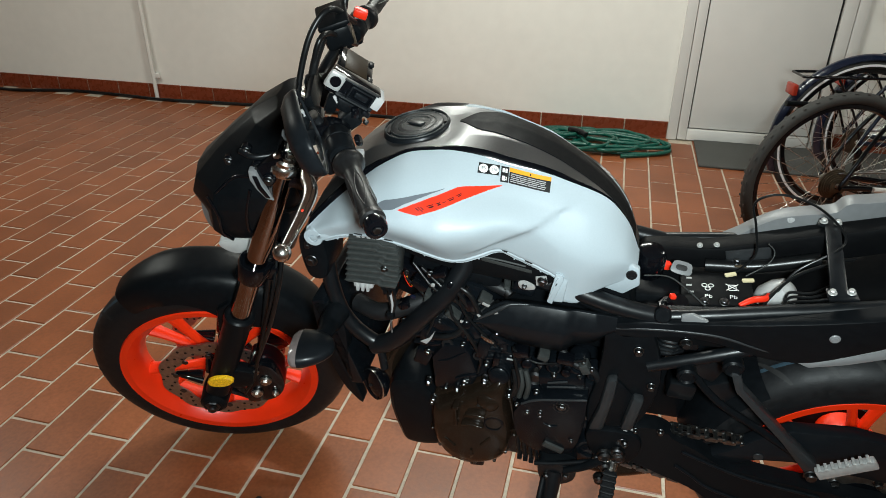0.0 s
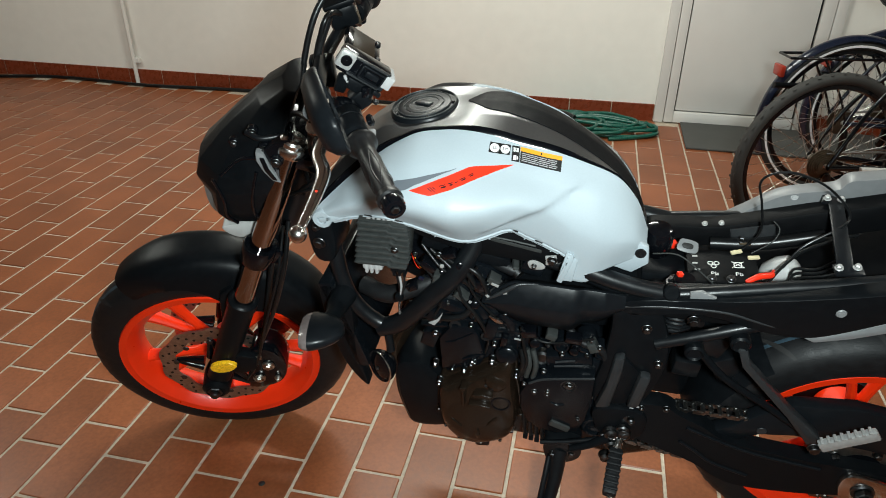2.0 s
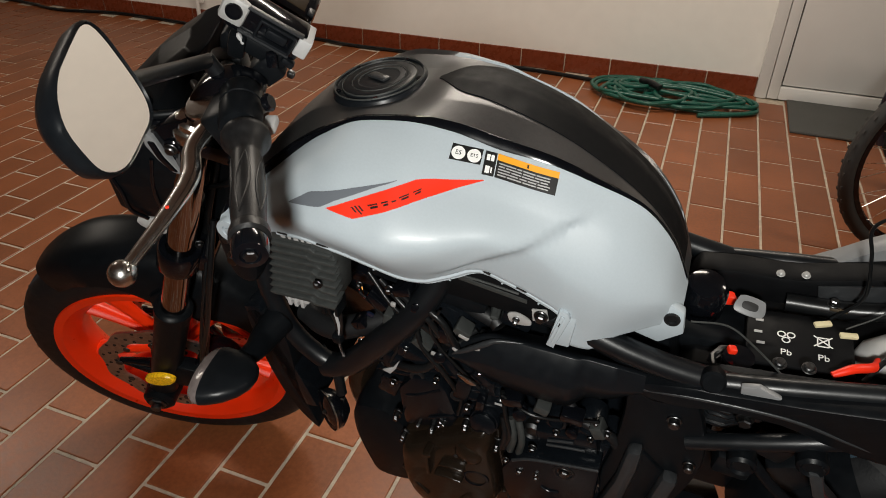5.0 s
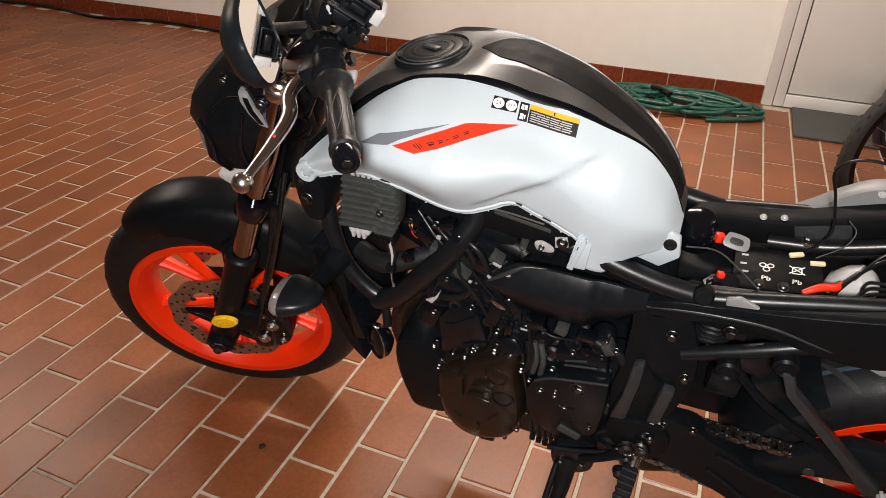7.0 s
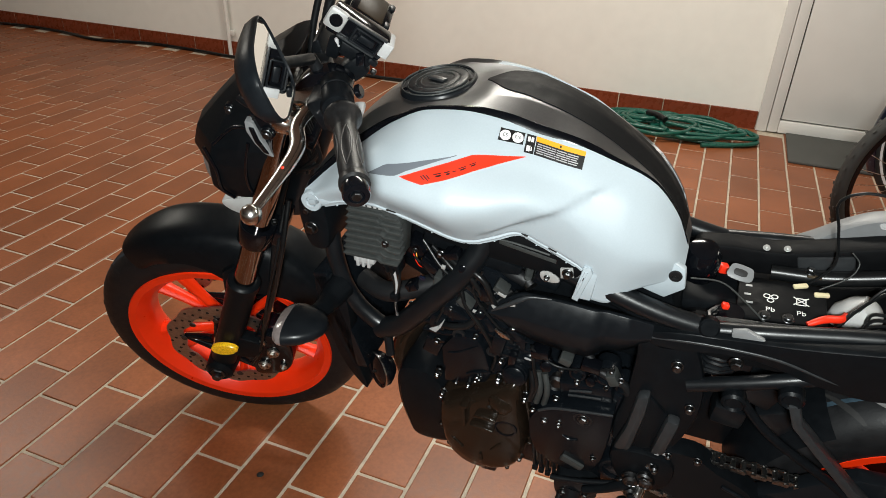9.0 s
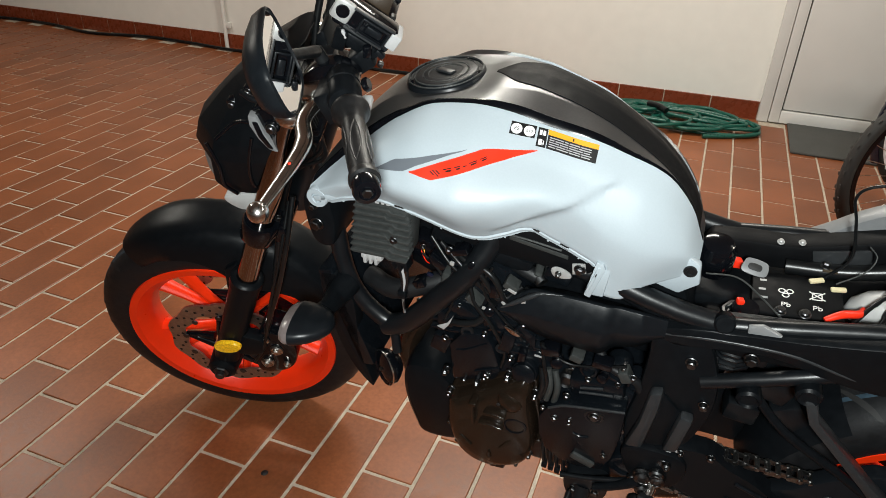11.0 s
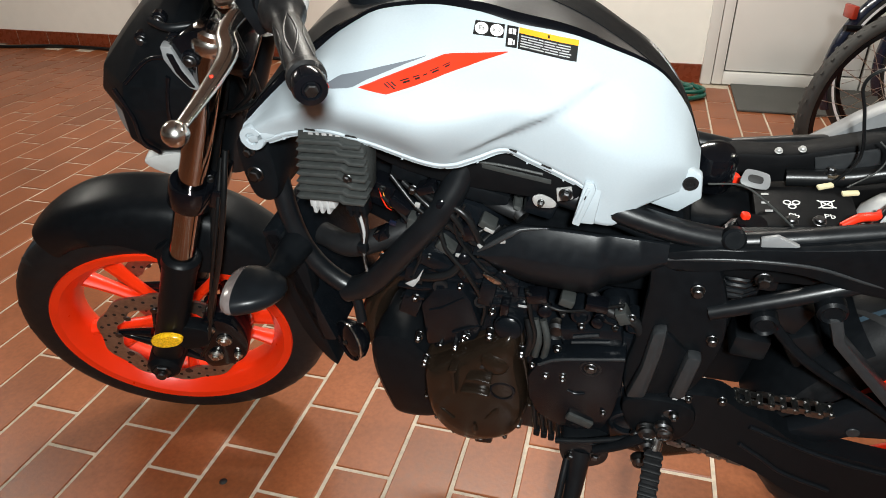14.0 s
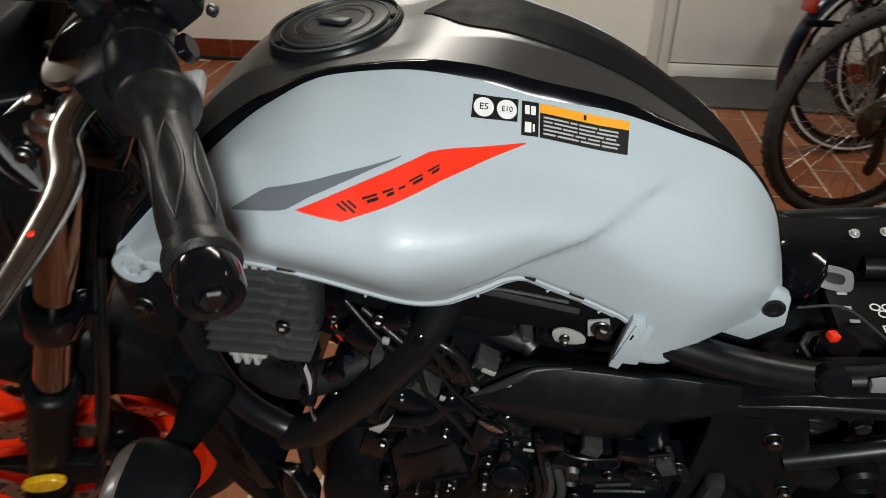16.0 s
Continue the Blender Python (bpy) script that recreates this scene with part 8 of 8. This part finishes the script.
bicycle("bicycle", pose(1.845, 1.545, 0, 0, 0, 19), "black mountain bicycle with a white chain stay sticker", M["gloss"], False, 0.338)
blue_bike = bicycle("bicycle", pose(2.055, 2.10, 0, 0, 0, 14), "dark blue city bicycle with mudguards, rack and reflective tyres", M["blue"], True, 0.345)
copy_thing(blue_bike, pose(2.30, 2.33, 0, 0, 0, 12))


# ---- floor tiles: 24 x 11.5 cm in a staggered bond ----
tile_me = tile_mesh("floor_tile", 0.1165, 0.2415, 0.014, M["tile"], 0.0022)
rng = random.Random(4)
rest = []
count = 0
for ci in range(int(X0 / 0.125) - 1, int(X1 / 0.125) + 1):
    cx = ci * 0.125 + 0.0625
    if not X0 < cx < X1:
        continue
    shift = 0.0 if ci % 2 == 0 else -0.094
    for rj in range(int(Y0 / 0.25) - 2, int(WALL_Y / 0.25) + 2):
        cy = rj * 0.25 + 0.125 + shift
        if cy - 0.12 < Y0 or cy + 0.12 > WALL_Y - 0.001:
            continue
        dz, tw = rng.uniform(-0.0006, 0.0006), rng.uniform(-0.25, 0.25)
        if -0.75 < cx < 1.15 and -0.78 < cy < 2.9 and count < 296 and (cy < 0.9 or cx > 1.0 or cx < -0.3 and cy < 1.6):
            ob = new("floor_tile", tile_me)
            ob.parent = floor
            ob.matrix_world = pose(cx, cy, -0.007 + dz, 0, 0, tw)
            count += 1
        else:
            rest.append((cx, cy, dz, tw))
verts, faces = [], []
w, d, h, b = 0.05825, 0.12075, 0.0, 0.0022
for cx, cy, dz, tw in rest:
    k = len(verts)
    c, s = math.cos(radians(tw)), math.sin(radians(tw))
    for ww, dd, zz in ((w, d, -0.014), (w, d, -b), (w - b, d - b, 0)):
        for sx, sy in ((-1, -1), (1, -1), (1, 1), (-1, 1)):
            px, py = sx * ww, sy * dd
            verts.append((cx + c * px - s * py, cy + s * px + c * py, zz + dz))
    for lvl in (0, 4):
        for i in range(4):
            j = (i + 1) % 4
            faces.append((k + lvl + i, k + lvl + j, k + lvl + 4 + j, k + lvl + 4 + i))
    faces.append((k + 8, k + 9, k + 10, k + 11))
me = bpy.data.meshes.new("outer_floor_tiles")
me.from_pydata(verts, [], faces)
me.materials.append(M["tile"])
outer = new("outer_floor_tiles", me)
outer.parent = floor
tagged(outer, kind="stuff")
